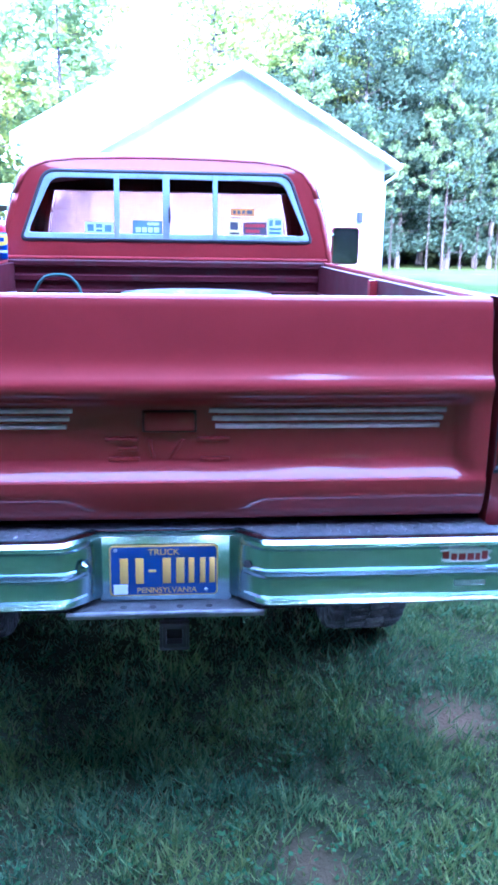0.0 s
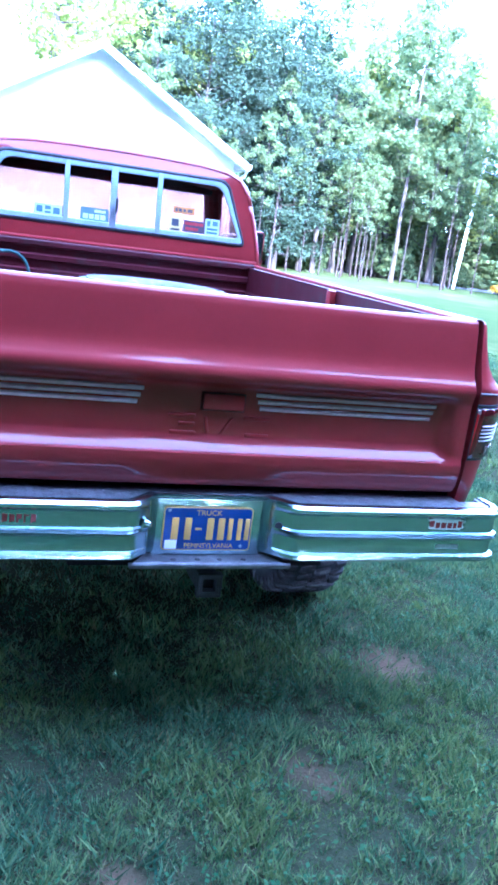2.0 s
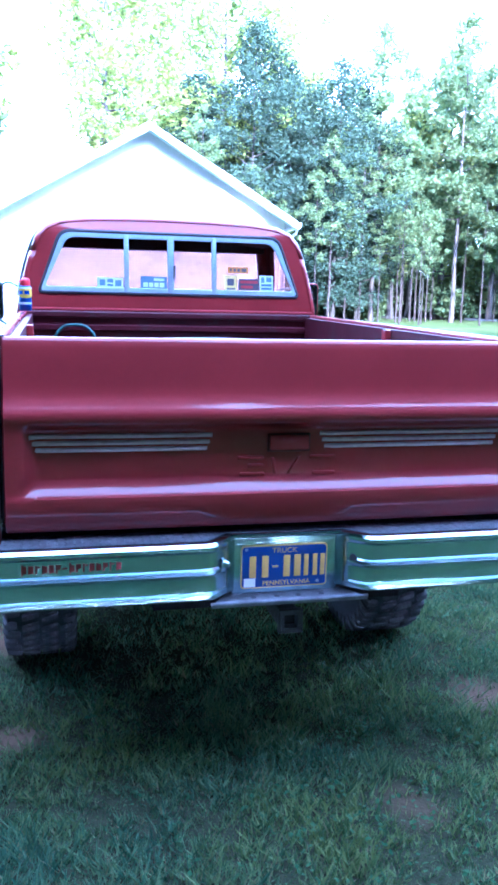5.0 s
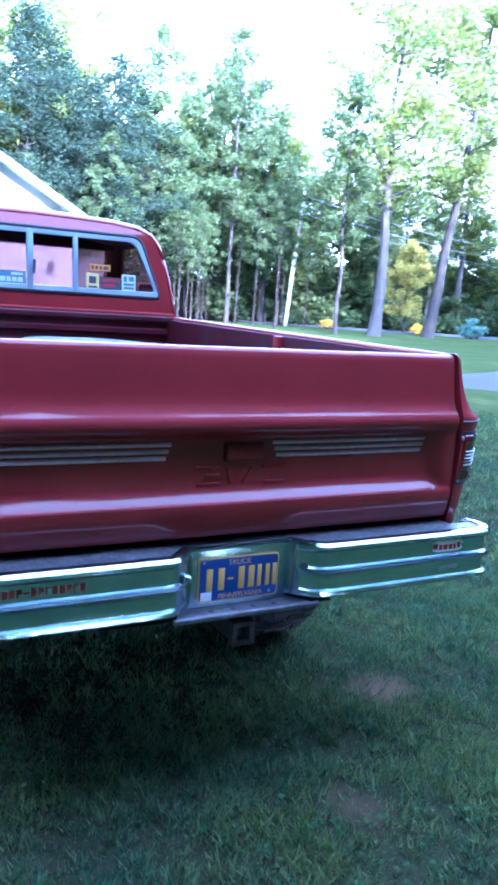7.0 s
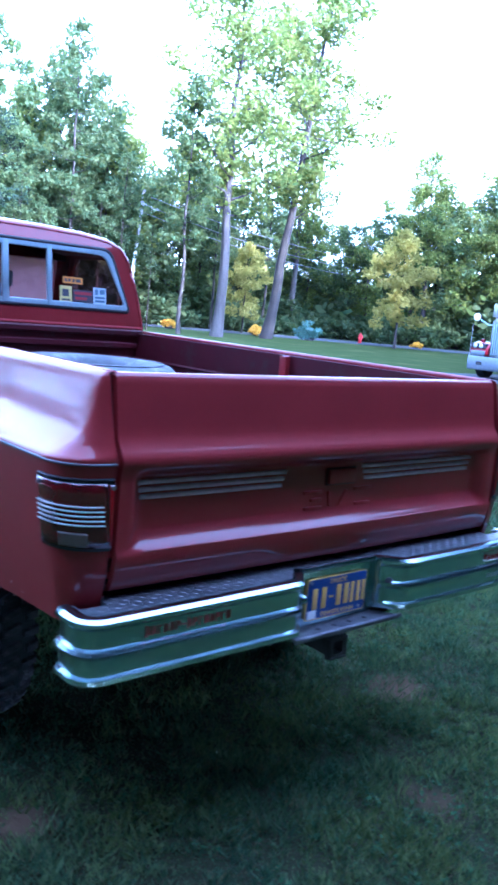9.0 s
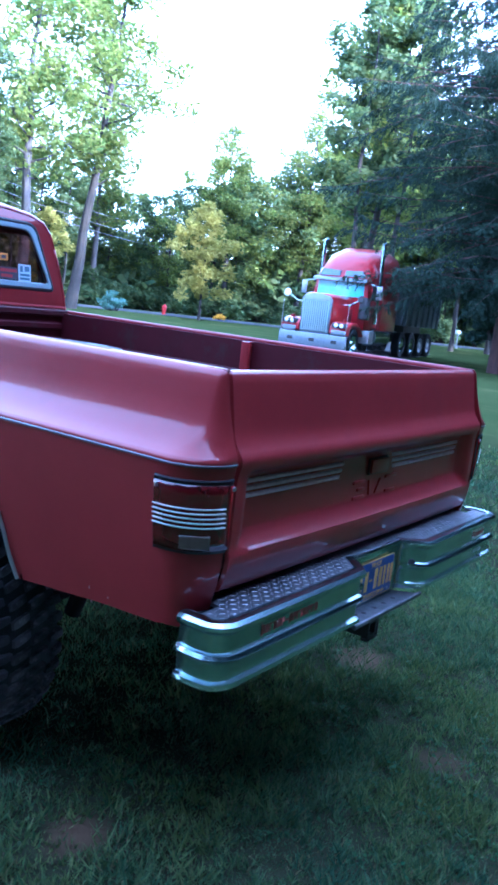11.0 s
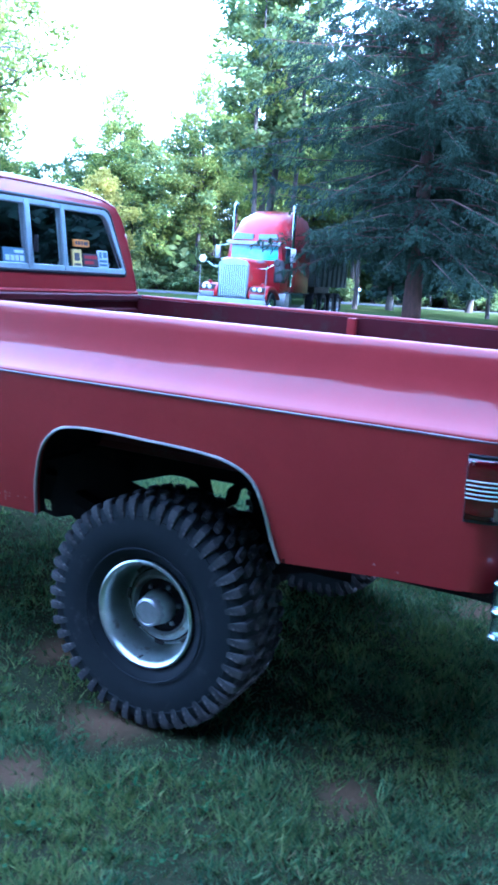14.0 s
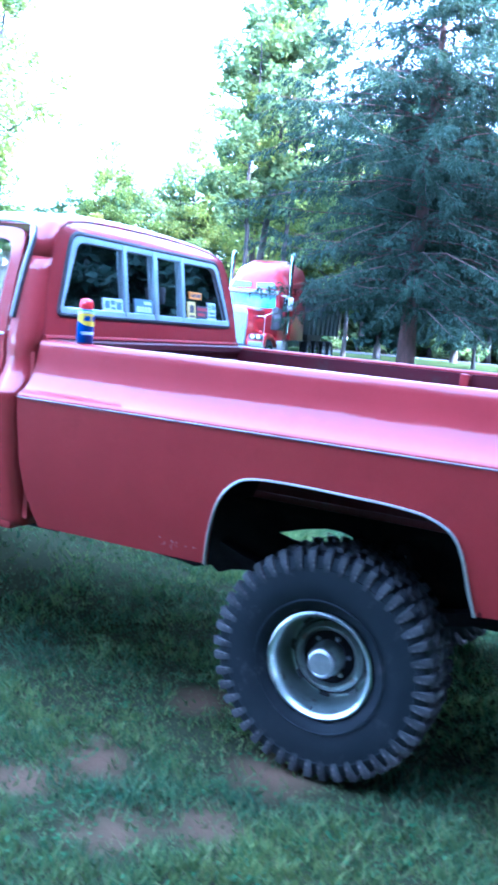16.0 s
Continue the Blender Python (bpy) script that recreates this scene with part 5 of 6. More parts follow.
# ---- loose things in the bed ----
spare = thing("spare_tyre", "grey dusty spare tyre lying flat in the truck bed", "tyre", Matrix.Translation((0.13, 1.84, 0.998)))
sp_mat = surface("dusty_tyre", (0.16, 0.17, 0.17), (0.09, 0.095, 0.1), scale=12, rough=0.85, bump=0.15, bump_scale=60, spots=(0.26, 0.27, 0.26), spot_scale=7, spot_amount=0.35)
tp = [(0.21, 0.02), (0.27, 0.0), (0.36, 0.0), (0.42, 0.035), (0.44, 0.1), (0.445, 0.18), (0.44, 0.26), (0.42, 0.335), (0.38, 0.372), (0.31, 0.385), (0.25, 0.378), (0.215, 0.35), (0.2, 0.3), (0.2, 0.08)]
part("carcass", Shape().revolve(tp + tp[:1], 56), sp_mat, spare)
part("bead_line", Shape().tube([(0.34 * math.cos(a), 0.34 * math.sin(a), 0.382) for a in np.linspace(0, 6.2832, 49)], 0.004, 6, cap=False), sp_mat, spare)
hose = part("garden_hose", Shape().tube(curve_through([(-0.76, 2.40, 1.01), (-0.73, 2.42, 1.25), (-0.66, 2.43, 1.40), (-0.58, 2.43, 1.43), (-0.50, 2.43, 1.41), (-0.45, 2.42, 1.31), (-0.43, 2.40, 1.01)], 40), 0.009, 8), surface("green_hose", (0.03, 0.09, 0.075), (0.025, 0.07, 0.06), rough=0.5))
tagged(hose, "dark green hose loop standing against the bed wall", "hose")
can = thing("spray_can", "blue and yellow spray can with red cap on the bed rail", "spray can", Matrix.Translation((-0.84, 2.36, 1.507)))
BLUE_CAN = surface("can_blue", (0.01, 0.06, 0.32), (0.01, 0.05, 0.27), rough=0.25)
part("can_body", Shape().revolve([(0, 0), (0.030, 0), (0.033, 0.004), (0.033, 0.118), (0.031, 0.128), (0.026, 0.134), (0.018, 0.137)], 28), BLUE_CAN, can)
def can_patch(a0, a1, z0, z1, r, sag=0.0):
    return Shape().grid([[(r * math.cos(a), r * math.sin(a), z0 + (z1 - z0) * k - sag * (1 - k) * abs((a - (a0 + a1) / 2) / (a1 - a0) * 2) ** 2 * -1) for a in np.linspace(a0, a1, 14)] for k in (0, 0.5, 1)])
part("can_label", can_patch(radians(150), radians(390), 0.068, 0.118, 0.0336, 0.02), surface("can_yellow", (0.75, 0.58, 0.05), (0.7, 0.53, 0.04), rough=0.3), can, "yellow shield label")
part("can_label_bar", can_patch(radians(205), radians(250), 0.088, 0.108, 0.0341), BLUE_CAN, can)
part("can_label_bar", can_patch(radians(262), radians(310), 0.088, 0.108, 0.0341), BLUE_CAN, can)
part("can_stripe", can_patch(radians(190), radians(340), 0.034, 0.046, 0.0337), STICK_W, can, "pale printed stripe")
part("can_band", Shape().revolve([(0.0335, 0.119), (0.0325, 0.1265)], 28), STICK_W, can, "white upper band")
part("can_cap", Shape().revolve([(0.0, 0.134), (0.025, 0.134), (0.027, 0.14), (0.026, 0.158), (0.021, 0.170), (0.012, 0.176), (0, 0.177)], 24), surface("cap_red", (0.65, 0.02, 0.03), (0.6, 0.02, 0.03), rough=0.35), can, "red plastic cap")
part("can_straw", Shape().tube([(-0.02, -0.012, 0.160), (-0.055, -0.022, 0.152)], 0.004, 6), bpy.data.materials["cap_red"], can, "small red straw")

# ---- road and drive ----
ASPHALT = surface("worn_asphalt", (0.05, 0.055, 0.064), (0.04, 0.043, 0.049), scale=1.5, rough=0.9, bump=0.3, bump_scale=40)
GRAVEL = surface("pale_gravel", (0.075, 0.075, 0.073), (0.055, 0.055, 0.053), scale=14, rough=0.95, spec=0.05, bump=0.8, bump_scale=60)


def strip(pts, width, z):
    rows = []
    c = curve_through([(x, y, 0) for x, y in pts], 40)
    for i, p in enumerate(c):
        t = (c[min(i + 1, 39)] - c[max(i - 1, 0)]).normalized()
        n = Vector((-t.y, t.x, 0))
        w_ = width * (1 + 0.05 * math.sin(i * 1.7))
        rows.append([p + n * w_ / 2 + Vector((0, 0, -0.02)), p + n * (w_ / 2 - 0.08) + Vector((0, 0, z)), p + Vector((0, 0, z + 0.02)), p - n * (w_ / 2 - 0.08) + Vector((0, 0, z)), p - n * w_ / 2 + Vector((0, 0, -0.02))])
    return Shape().grid(rows)


tagged(part("road", strip([(-30, 64), (10, 58), (34, 47), (52, 34), (75, 8), (95, -30)], 5.5, 0.03), ASPHALT), "grey asphalt country road behind the lawn", "road", kind="structure")
tagged(part("driveway", strip([(9, 9.5), (15, 13.0), (22, 15.5), (30, 15.8), (42, 20), (55, 31)], 3.6, 0.025), GRAVEL), "pale gravel driveway leading to the road", "driveway", kind="structure")


# ---- house ----
SIDING = surface("white_siding", (0.76, 0.765, 0.755), (0.71, 0.715, 0.71), scale=3, rough=0.55)
SHINGLE = surface("roof_shingle", (0.52, 0.51, 0.5), (0.42, 0.41, 0.41), scale=22, rough=0.95, bump=0.4, bump_scale=30)
SOFFIT = surface("soffit_white", (0.8, 0.81, 0.82), (0.75, 0.76, 0.77), rough=0.6)
house = thing("house", "white sided single-storey house with gabled garage wing", "house")
HX0, HX1, HY, HE, HP = -1.75, 4.92, 18.2, 3.36, 5.28
mid = (HX0 + HX1) / 2
gable = part("garage_wall", Shape().prism([(HX0, 0), (HX1, 0), (HX1, HE), (mid, HP - 0.006), (HX0, HE)], "y", HY, HY + 9), SIDING, house)
for i in range(40):
    z = 0.15 + 0.125 * i
    lim = 0 if z < HE else (z - HE) / (HP - HE) * (mid - HX0)
    if HX1 - lim - (HX0 + lim) < 0.3:
        break
    part("siding_board", Shape().prism([(HY - 0.003, z), (HY - 0.009, z), (HY - 0.001, z + 0.12)], "x", HX0 + lim, HX1 - lim), SIDING, gable)
for s, hx in ((-1, HX0), (1, HX1)):
    ex = hx + s * 0.3
    k = (HP - HE) / (mid - HX0)
    ze = HE - 0.3 * k
    part("roof_slope", Shape().prism([(ex, ze), (mid, HP), (mid, HP + 0.14), (ex, ze + 0.14)], "y", HY - 0.35, HY + 9.3), SHINGLE, house)
    part("rake_board", Shape().prism([(ex, ze - 0.06), (mid, HP - 0.06), (mid, HP + 0.12), (ex, ze + 0.12)], "y", HY - 0.40, HY - 0.352), SIDING, house)
    part("rake_soffit", Shape().prism([(ex, ze - 0.015), (mid, HP - 0.015), (mid, HP - 0.004), (ex, ze - 0.004)], "y", HY - 0.35, HY), SOFFIT, house)
    part("gutter", Shape().prism([(ex - s * 0.02, ze + 0.1), (ex + s * 0.1, ze + 0.1), (ex + s * 0.1, ze + 0.02), (ex + s * 0.06, ze - 0.04), (ex - s * 0.02, ze - 0.04)], "y", HY - 0.38, HY + 9.3), WHITE, house)
    part("corner_board", Shape().box(hx - 0.06, HY - 0.03, 0, hx + 0.06, HY + 0.05, HE), WHITE, house)
    part("downspout", Shape().tube([(ex + s * 0.04, HY - 0.2, ze - 0.03), (ex + s * 0.02, HY - 0.15, ze - 0.15), (hx + s * 0.06, HY - 0.06, ze - 0.35), (hx + s * 0.06, HY - 0.06, 0.1)], 0.04, 8), WHITE, house)
part("wall_lamp", Shape().box(HX1 - 0.55, HY - 0.14, 1.95, HX1 - 0.42, HY - 0.02, 2.2), BLACK, house, bevel=0.02)
# main block behind, with the higher ridge
part("main_wall", Shape().prism([(-4.3, 0), (2.5, 0), (2.5, 4.39), (-0.9, 6.292), (-4.3, 4.39)], "y", 24.5, 33), SIDING, house)
for s, hx in ((-1, -4.3), (1, 2.5)):
    ex = hx + s * 0.35
    part("main_roof_slope", Shape().prism([(ex, 4.2), (-0.9, 6.3), (-0.9, 6.46), (ex, 4.36)], "y", 24.1, 33.4), SHINGLE, house)
    part("main_soffit", Shape().prism([(ex, 4.185), (-0.9, 6.285), (-0.9, 6.297), (ex, 4.197)], "y", 24.1, 24.5), SOFFIT, house)
    part("main_rake_board", Shape().prism([(ex, 4.12), (-0.9, 6.22), (-0.9, 6.5), (ex, 4.40)], "y", 24.02, 24.09), SIDING, house)
# link wall with the side door and step
part("link_wall", Shape().box(-2.6, 20.5, 0, -1.85, 24.6, 2.9), SIDING, house)
part("link_roof", Shape().prism([(20.1, 3.0), (24.6, 3.5), (24.6, 3.62), (20.1, 3.12)], "x", -2.75, -1.85), SHINGLE, house)
part("door_step", Shape().box(-3.4, 20.2, 0, -1.9, 21.4, 0.34), surface("pale_concrete", (0.5, 0.48, 0.45), (0.42, 0.4, 0.37), rough=0.9), house, bevel=0.02)
# deck with railing and roof
deck_ob = thing("porch_deck", "white railed wooden porch deck beside the house", "deck", Matrix.Translation((0, 0, 0)))
part("deck_floor", Shape().box(-10.5, 21.6, 0.36, -3.3, 25.2, 0.46), WHITE, deck_ob, bevel=0.01)
# dark sheet whose colour stands for the shade below the deck
part("deck_skirt", Shape().box(-10.5, 21.66, 0.0, -3.3, 21.7, 0.36), surface("deck_shadow_board", (0.2, 0.22, 0.2), (0.15, 0.17, 0.15), rough=0.8), deck_ob)
part("handrail", Shape().box(-10.5, 21.6, 1.34, -3.4, 21.7, 1.4), WHITE, deck_ob)
part("bottom_rail", Shape().box(-10.5, 21.62, 0.54, -3.4, 21.68, 0.59), WHITE, deck_ob)
for i in range(58):
    x = -10.4 + 0.122 * i
    part("baluster", Shape().box(x - 0.018, 21.632, 0.59, x + 0.018, 21.668, 1.34), WHITE, deck_ob)
for x in (-10.4, -7.9, -5.6, -3.4):
    part("post", Shape().box(x - 0.06, 21.59, 0.0, x + 0.06, 21.71, 2.3), WHITE, deck_ob)
part("porch_roof", Shape().prism([(21.2, 2.28), (25.2, 2.9), (25.2, 3.02), (21.2, 2.40)], "x", -10.8, -3.0), SHINGLE, deck_ob)
part("porch_beam", Shape().box(-10.6, 21.55, 2.14, -3.2, 21.7, 2.30), surface("porch_beam_brown", (0.12, 0.085, 0.06), (0.1, 0.07, 0.05), rough=0.8), deck_ob)
# folding chair by the step and a small push toy on the grass
chair = thing("garden_chair", "dark folding garden chair by the door step", "chair", Matrix.Translation((-3.1, 20.9, 0.0)))
part("seat", Shape().box(-0.25, -0.22, 0.42, 0.25, 0.24, 0.46), BLACK, chair, bevel=0.01)
part("backrest", Shape().prism([(0.22, 0.44), (0.26, 0.44), (0.36, 1.0), (0.32, 1.0)], "x", -0.25, 0.25), BLACK, chair)
for x in (-0.24, 0.24):
    for y in (-0.2, 0.24):
        part("leg", Shape().tube([(x, y, 0.44), (x, y * 1.2, 0.0)], 0.014, 6), DULL_METAL, chair)
toy = thing("push_toy", "small dark ride-on toy lying on the grass", "toy", Matrix.Translation((-3.55, 15.8, 0)))
part("toy_body", Shape().tube([(-0.3, 0, 0.09), (-0.1, 0, 0.15), (0.15, 0, 0.14), (0.34, 0, 0.08)], [0.05, 0.09, 0.08, 0.04], 8), surface("toy_blue", (0.05, 0.08, 0.13), (0.04, 0.06, 0.1), rough=0.5), toy)
for x in (-0.22, 0.22):
    part("toy_wheel", Shape().revolve([(0, -0.03), (0.075, -0.025), (0.075, 0.025), (0, 0.03)], 14, Matrix.Translation((x, -0.1, 0.075)) @ Matrix.Rotation(radians(90), 4, 'X')), BLACK, toy)

# ---- semi truck ----
SEMI_RED = surface("semi_red_paint", (0.24, 0.007, 0.012), (0.21, 0.006, 0.01), scale=2, rough=0.25, spec=0.3, coat=0.45)
STEEL = surface("trailer_steel", (0.1, 0.12, 0.125), (0.07, 0.085, 0.09), scale=2, rough=0.45, metal=0.5)
semi = thing("semi_truck", "red long-nosed semi truck with chrome grille on the driveway", "truck", pose(23.69, 14.57, 0.03, 0, 0, 7.7) @ Matrix.Scale(1.083, 4))
# x runs back along the truck from the front bumper; y to its own right
SEMI_ALU = surface("brushed_aluminium", (0.2, 0.225, 0.25), (0.15, 0.17, 0.19), scale=14, rough=0.4, metal=0.6)
part("front_bumper", Shape().prism([(-1.22, 0.28), (1.22, 0.28), (1.22, 0.72), (-1.22, 0.72)], "x", -0.06, 0.08), SEMI_ALU, semi, "polished steel bumper", bevel=0.03)
for y in (-0.8, 0.0, 0.8):
    part("bumper_slot", Shape().box(-0.07, y - 0.1, 0.44, -0.055, y + 0.1, 0.55), BLACK, semi)
part("hood", Shape().prism([(-0.52, 0.8), (0.52, 0.8), (0.56, 1.5), (0.5, 1.98), (0.3, 2.06), (-0.3, 2.06), (-0.5, 1.98), (-0.56, 1.5)], "x", 0.12, 2.0), SEMI_RED, semi, bevel=0.05)
grille = part("grille", Shape().prism([(-0.52, 0.74), (0.52, 0.74), (0.54, 1.85), (0.42, 1.98), (0, 2.06), (-0.42, 1.98), (-0.54, 1.85)], "x", 0.03, 0.13), SEMI_ALU, semi, "tall chrome radiator grille", bevel=0.02)
part("grille_back", Shape().prism([(-0.46, 0.8), (0.46, 0.8), (0.47, 1.82), (-0.47, 1.82)], "x", 0.022, 0.031), surface("grille_dark", (0.12, 0.13, 0.14), rough=0.5), grille)
for i in range(13):
    y = -0.444 + 0.074 * i
    part("grille_bar", Shape().box(0.005, y - 0.02, 0.8, 0.028, y + 0.02, 1.82), CHROME, grille)
for s in (-1, 1):
    part("air_cleaner", Shape().revolve([(0, 0), (0.15, 0.0), (0.19, 0.04), (0.19, 0.66), (0.15, 0.76), (0, 0.78)], 18, Matrix.Translation((1.95, s * 0.98, 1.32))), BLACK if s < 0 else DULL_METAL, semi)
    fend = [(0.0, 0.78), (0.02, 1.0), (0.2, 1.14), (0.5, 1.2), (0.9, 1.18), (1.3, 1.02), (1.6, 0.76), (1.5, 0.72), (1.2, 0.95), (0.9, 1.06), (0.5, 1.06), (0.3, 0.95), (0.22, 0.72)]
    part("front_fender", Shape().prism([(a, b) for a, b in fend], "y", s * 0.56, s * 1.2), SEMI_RED, semi, bevel=0.03)
    lamp_ = part("headlight", Shape().prism(round_rect(s * 0.9 - 0.25, 0.98, s * 0.9 + 0.25, 1.14, 0.03), "x", -0.05, 0.2), BLACK, semi, bevel=0.01)
    for d in (-0.1, 0.1):
        part("lens", Shape().revolve([(0.0, 0.012), (0.06, 0.008), (0.07, 0)], 16, Matrix.Translation((-0.05, s * 0.9 + d, 1.06)) @ Matrix.Rotation(radians(-90), 4, 'Y')), surface("lamp_glass", (0.6, 0.63, 0.65), rough=0.08, coat=0.8), lamp_)
    part("fender_guard", Shape().prism(round_rect(s * 0.9 - 0.25, 0.74, s * 0.9 + 0.25, 0.90, 0.03), "x", -0.03, 0.2), SEMI_ALU, semi, "bright polished headlight skirt", bevel=0.01)
    part("marker_lamp", Shape().box(0.3, s * 0.95 - 0.05, 1.18, 0.45, s * 0.95 + 0.05, 1.27), SEMI_RED, semi, bevel=0.01)
    part("exhaust_pipe", Shape().tube(curve_through([(2.75, s * 1.13, 1.2), (2.75, s * 1.13, 3.75), (2.78, s * 1.13, 3.92), (2.9, s * 1.13, 4.02)], 14), 0.075, 12), CHROME, semi, "chrome exhaust stack")
    mir = part("mirror", Shape().box(2.0, s * 1.42 - 0.1, 2.05, 2.06, s * 1.42 + 0.1, 2.5), DULL_METAL, semi, bevel=0.02)
    part("mirror_arm", Shape().tube([(2.1, s * 1.05, 2.55), (2.03, s * 1.4, 2.5), (2.03, s * 1.4, 2.05), (2.1, s * 1.05, 2.0)], 0.02, 6), CHROME, mir)
    part("fender_mirror", Shape().revolve([(0, 0.06), (0.1, 0.05), (0.13, 0), (0.1, -0.05), (0, -0.06)], 14, Matrix.Translation((0.55, s * 1.35, 1.98)) @ Matrix.Rotation(radians(90), 4, 'Y')), WHITE if s > 0 else BLACK, semi, "round fender mirror")
    part("fender_mirror_arm", Shape().tube([(0.55, s * 1.3, 1.95), (0.6, s * 0.95, 1.75), (0.7, s * 0.6, 1.75)], 0.016, 6), CHROME, semi)
    part("fuel_tank", Shape().tube([(2.7, s * 0.95, 0.75), (4.3, s * 0.95, 0.75)], 0.32, 18), CHROME, semi, "polished round fuel tank")
    part("step_box", Shape().box(2.2, s * 0.75, 0.5, 2.7, s * 1.18, 0.95), DULL_METAL, semi, bevel=0.02)
    part("aerial", Shape().tube([(-0.02, s * 1.18, 0.7), (-0.02, s * 1.18, 1.75)], 0.012, 6), DULL_METAL, semi)
part("cab", Shape().prism([(-1.02, 0.95), (1.02, 0.95), (1.05, 2.0), (0.98, 2.62), (-0.98, 2.62), (-1.05, 2.0)], "x", 2.0, 3.3), SEMI_RED, semi, bevel=0.06)
# opaque pane; the blue tones paint the sky's reflection on it
part("windscreen", Shape().grid([[(1.985, -0.88, 2.08), (1.96, -0.3, 2.06), (1.96, 0.3, 2.06), (1.985, 0.88, 2.08)], [(2.0, -0.86, 2.55), (1.99, -0.3, 2.55), (1.99, 0.3, 2.55), (2.0, 0.86, 2.55)]]), surface("painted_sky_windscreen", (0.1, 0.36, 0.44), (0.25, 0.5, 0.56), scale=1.2, rough=0.12), semi, "windscreen with a pale sky reflection painted in")
part("sun_visor", Shape().prism([(1.74, 2.56), (1.78, 2.56), (2.02, 2.68), (1.98, 2.71), (1.76, 2.65)], "y", -1.0, 1.0), SEMI_ALU, semi, "chrome sun visor", bevel=0.01)
roof_rows = []
for x, wd, zt in ((1.98, 0.92, 2.66), (2.05, 0.95, 2.8), (2.25, 1.0, 3.1), (2.6, 1.05, 3.45), (3.0, 1.1, 3.7), (3.5, 1.14, 3.84), (4.2, 1.16, 3.9), (4.9, 1.16, 3.88), (5.1, 1.14, 3.8)):
    roof_rows.append([(x, -wd, 2.6), (x, -wd * 0.98, 2.6 + (zt - 2.6) * 0.5), (x, -wd * 0.82, zt - 0.17 * (zt - 2.5)), (x, -wd * 0.5, zt), (x, 0, zt + 0.02), (x, wd * 0.5, zt), (x, wd * 0.82, zt - 0.17 * (zt - 2.5)), (x, wd * 0.98, 2.6 + (zt - 2.6) * 0.5), (x, wd, 2.6)])
part("roof_fairing", Shape().grid(roof_rows), SEMI_RED, semi, angle=60)
part("roof_window", Shape().prism([(-0.86, 2.74), (-0.1, 2.76), (-0.1, 2.95), (-0.74, 2.98)], "x", 2.0, 2.4), surface("dark_glass", (0.12, 0.17, 0.2), rough=0.05, metal=0.3), semi)
part("roof_window", Shape().prism([(0.1, 2.76), (0.86, 2.74), (0.74, 2.98), (0.1, 2.95)], "x", 2.0, 2.4), bpy.data.materials["dark_glass"], semi)
part("sleeper", Shape().box(3.28, -1.15, 0.98, 5.1, 1.15, 2.75), SEMI_RED, semi, bevel=0.05)
part("door_window", Shape().box(2.35, -1.065, 2.02, 3.0, -1.04, 2.5), bpy.data.materials["dark_glass"], semi)
part("door_window", Shape().box(2.35, 1.04, 2.02, 3.0, 1.065, 2.5), bpy.data.materials["dark_glass"], semi)
part("chassis", Shape().box(0.5, -0.42, 0.55, 8.2, 0.42, 0.85), BLACK, semi)
part("deck_plate", Shape().box(5.1, -0.9, 0.95, 6.2, 0.9, 1.0), DULL_METAL, semi)


def big_wheel(x, y, rim_mat):
    h = new("wheel")
    h.parent = semi
    h.matrix_basis = Matrix.Translation((x, y, 0.5)) @ (Matrix.Rotation(radians(180), 4, 'Z') if y > 0 else Matrix.Identity(4))
    t = Matrix.Rotation(radians(90), 4, 'X')
    part("tyre", Shape().revolve([(0.29, 0.12), (0.33, 0.15), (0.44, 0.16), (0.49, 0.13), (0.5, 0.05), (0.5, -0.05), (0.49, -0.13), (0.3, -0.15)], 32, t), TYRE, h)
    part("rim", Shape().revolve([(0.3, 0.13), (0.28, 0.1), (0.25, 0.02), (0.15, 0.0), (0.12, 0.1), (0.1, 0.13), (0, 0.13)], 24, t), rim_mat, h)


for s in (-1, 1):
    big_wheel(0.85, s * 1.0, CHROME)
    for x in (6.3, 7.6):
        big_wheel(x, s * 0.98, CHROME)
    for x in (8.9, 10.1):
        big_wheel(x, s * 0.98, DULL_METAL)
trailer = part("trailer_body", Shape().prism([(-1.2, 1.25), (1.2, 1.25), (1.25, 2.75), (-1.25, 2.75)], "x", 5.75, 10.9), STEEL, semi, "grey steel dump trailer", bevel=0.03)
for i in range(7):
    x = 6.0 + 0.76 * i
    for s in (-1, 1):
        part("trailer_rib", Shape().prism([(s * 1.2, 1.25), (s * 1.29, 1.25), (s * 1.33, 2.75), (s * 1.24, 2.75)], "x", x - 0.05, x + 0.05), STEEL, trailer)
part("trailer_frame", Shape().box(8.3, -0.5, 0.8, 10.7, 0.5, 1.25), BLACK, semi)

# ---- trees ----
def leaf_cloud(r, centres, spread, per, size, flat=0.8):
    """Small bent leaf sprays round the given centres: (n, 3) verts and quads."""
    c = np.repeat(np.asarray(centres), per, axis=0)
    n = len(c)
    d = r.normal(0, 1, (n, 3))
    d /= np.linalg.norm(d, axis=1)[:, None]
    c = c + d * (spread * r.uniform(0.15, 1.0, (n, 1)) ** 0.6) * np.array([1, 1, flat])
    u = r.normal(0, 1, (n, 3))
    u[:, 2] *= 0.6
    u /= np.linalg.norm(u, axis=1)[:, None]
    v = np.cross(u, r.normal(0, 1, (n, 3)))
    v /= np.linalg.norm(v, axis=1)[:, None]
    s = size * r.uniform(0.55, 1.35, (n, 1))
    p = np.stack([c - u * s, c - v * s * 0.55 + u * s * 0.1, c + u * s * 1.1, c + v * s * 0.5], 1)
    q = np.arange(n)[:, None] * 4 + np.arange(4)
    return p.reshape(-1, 3), q


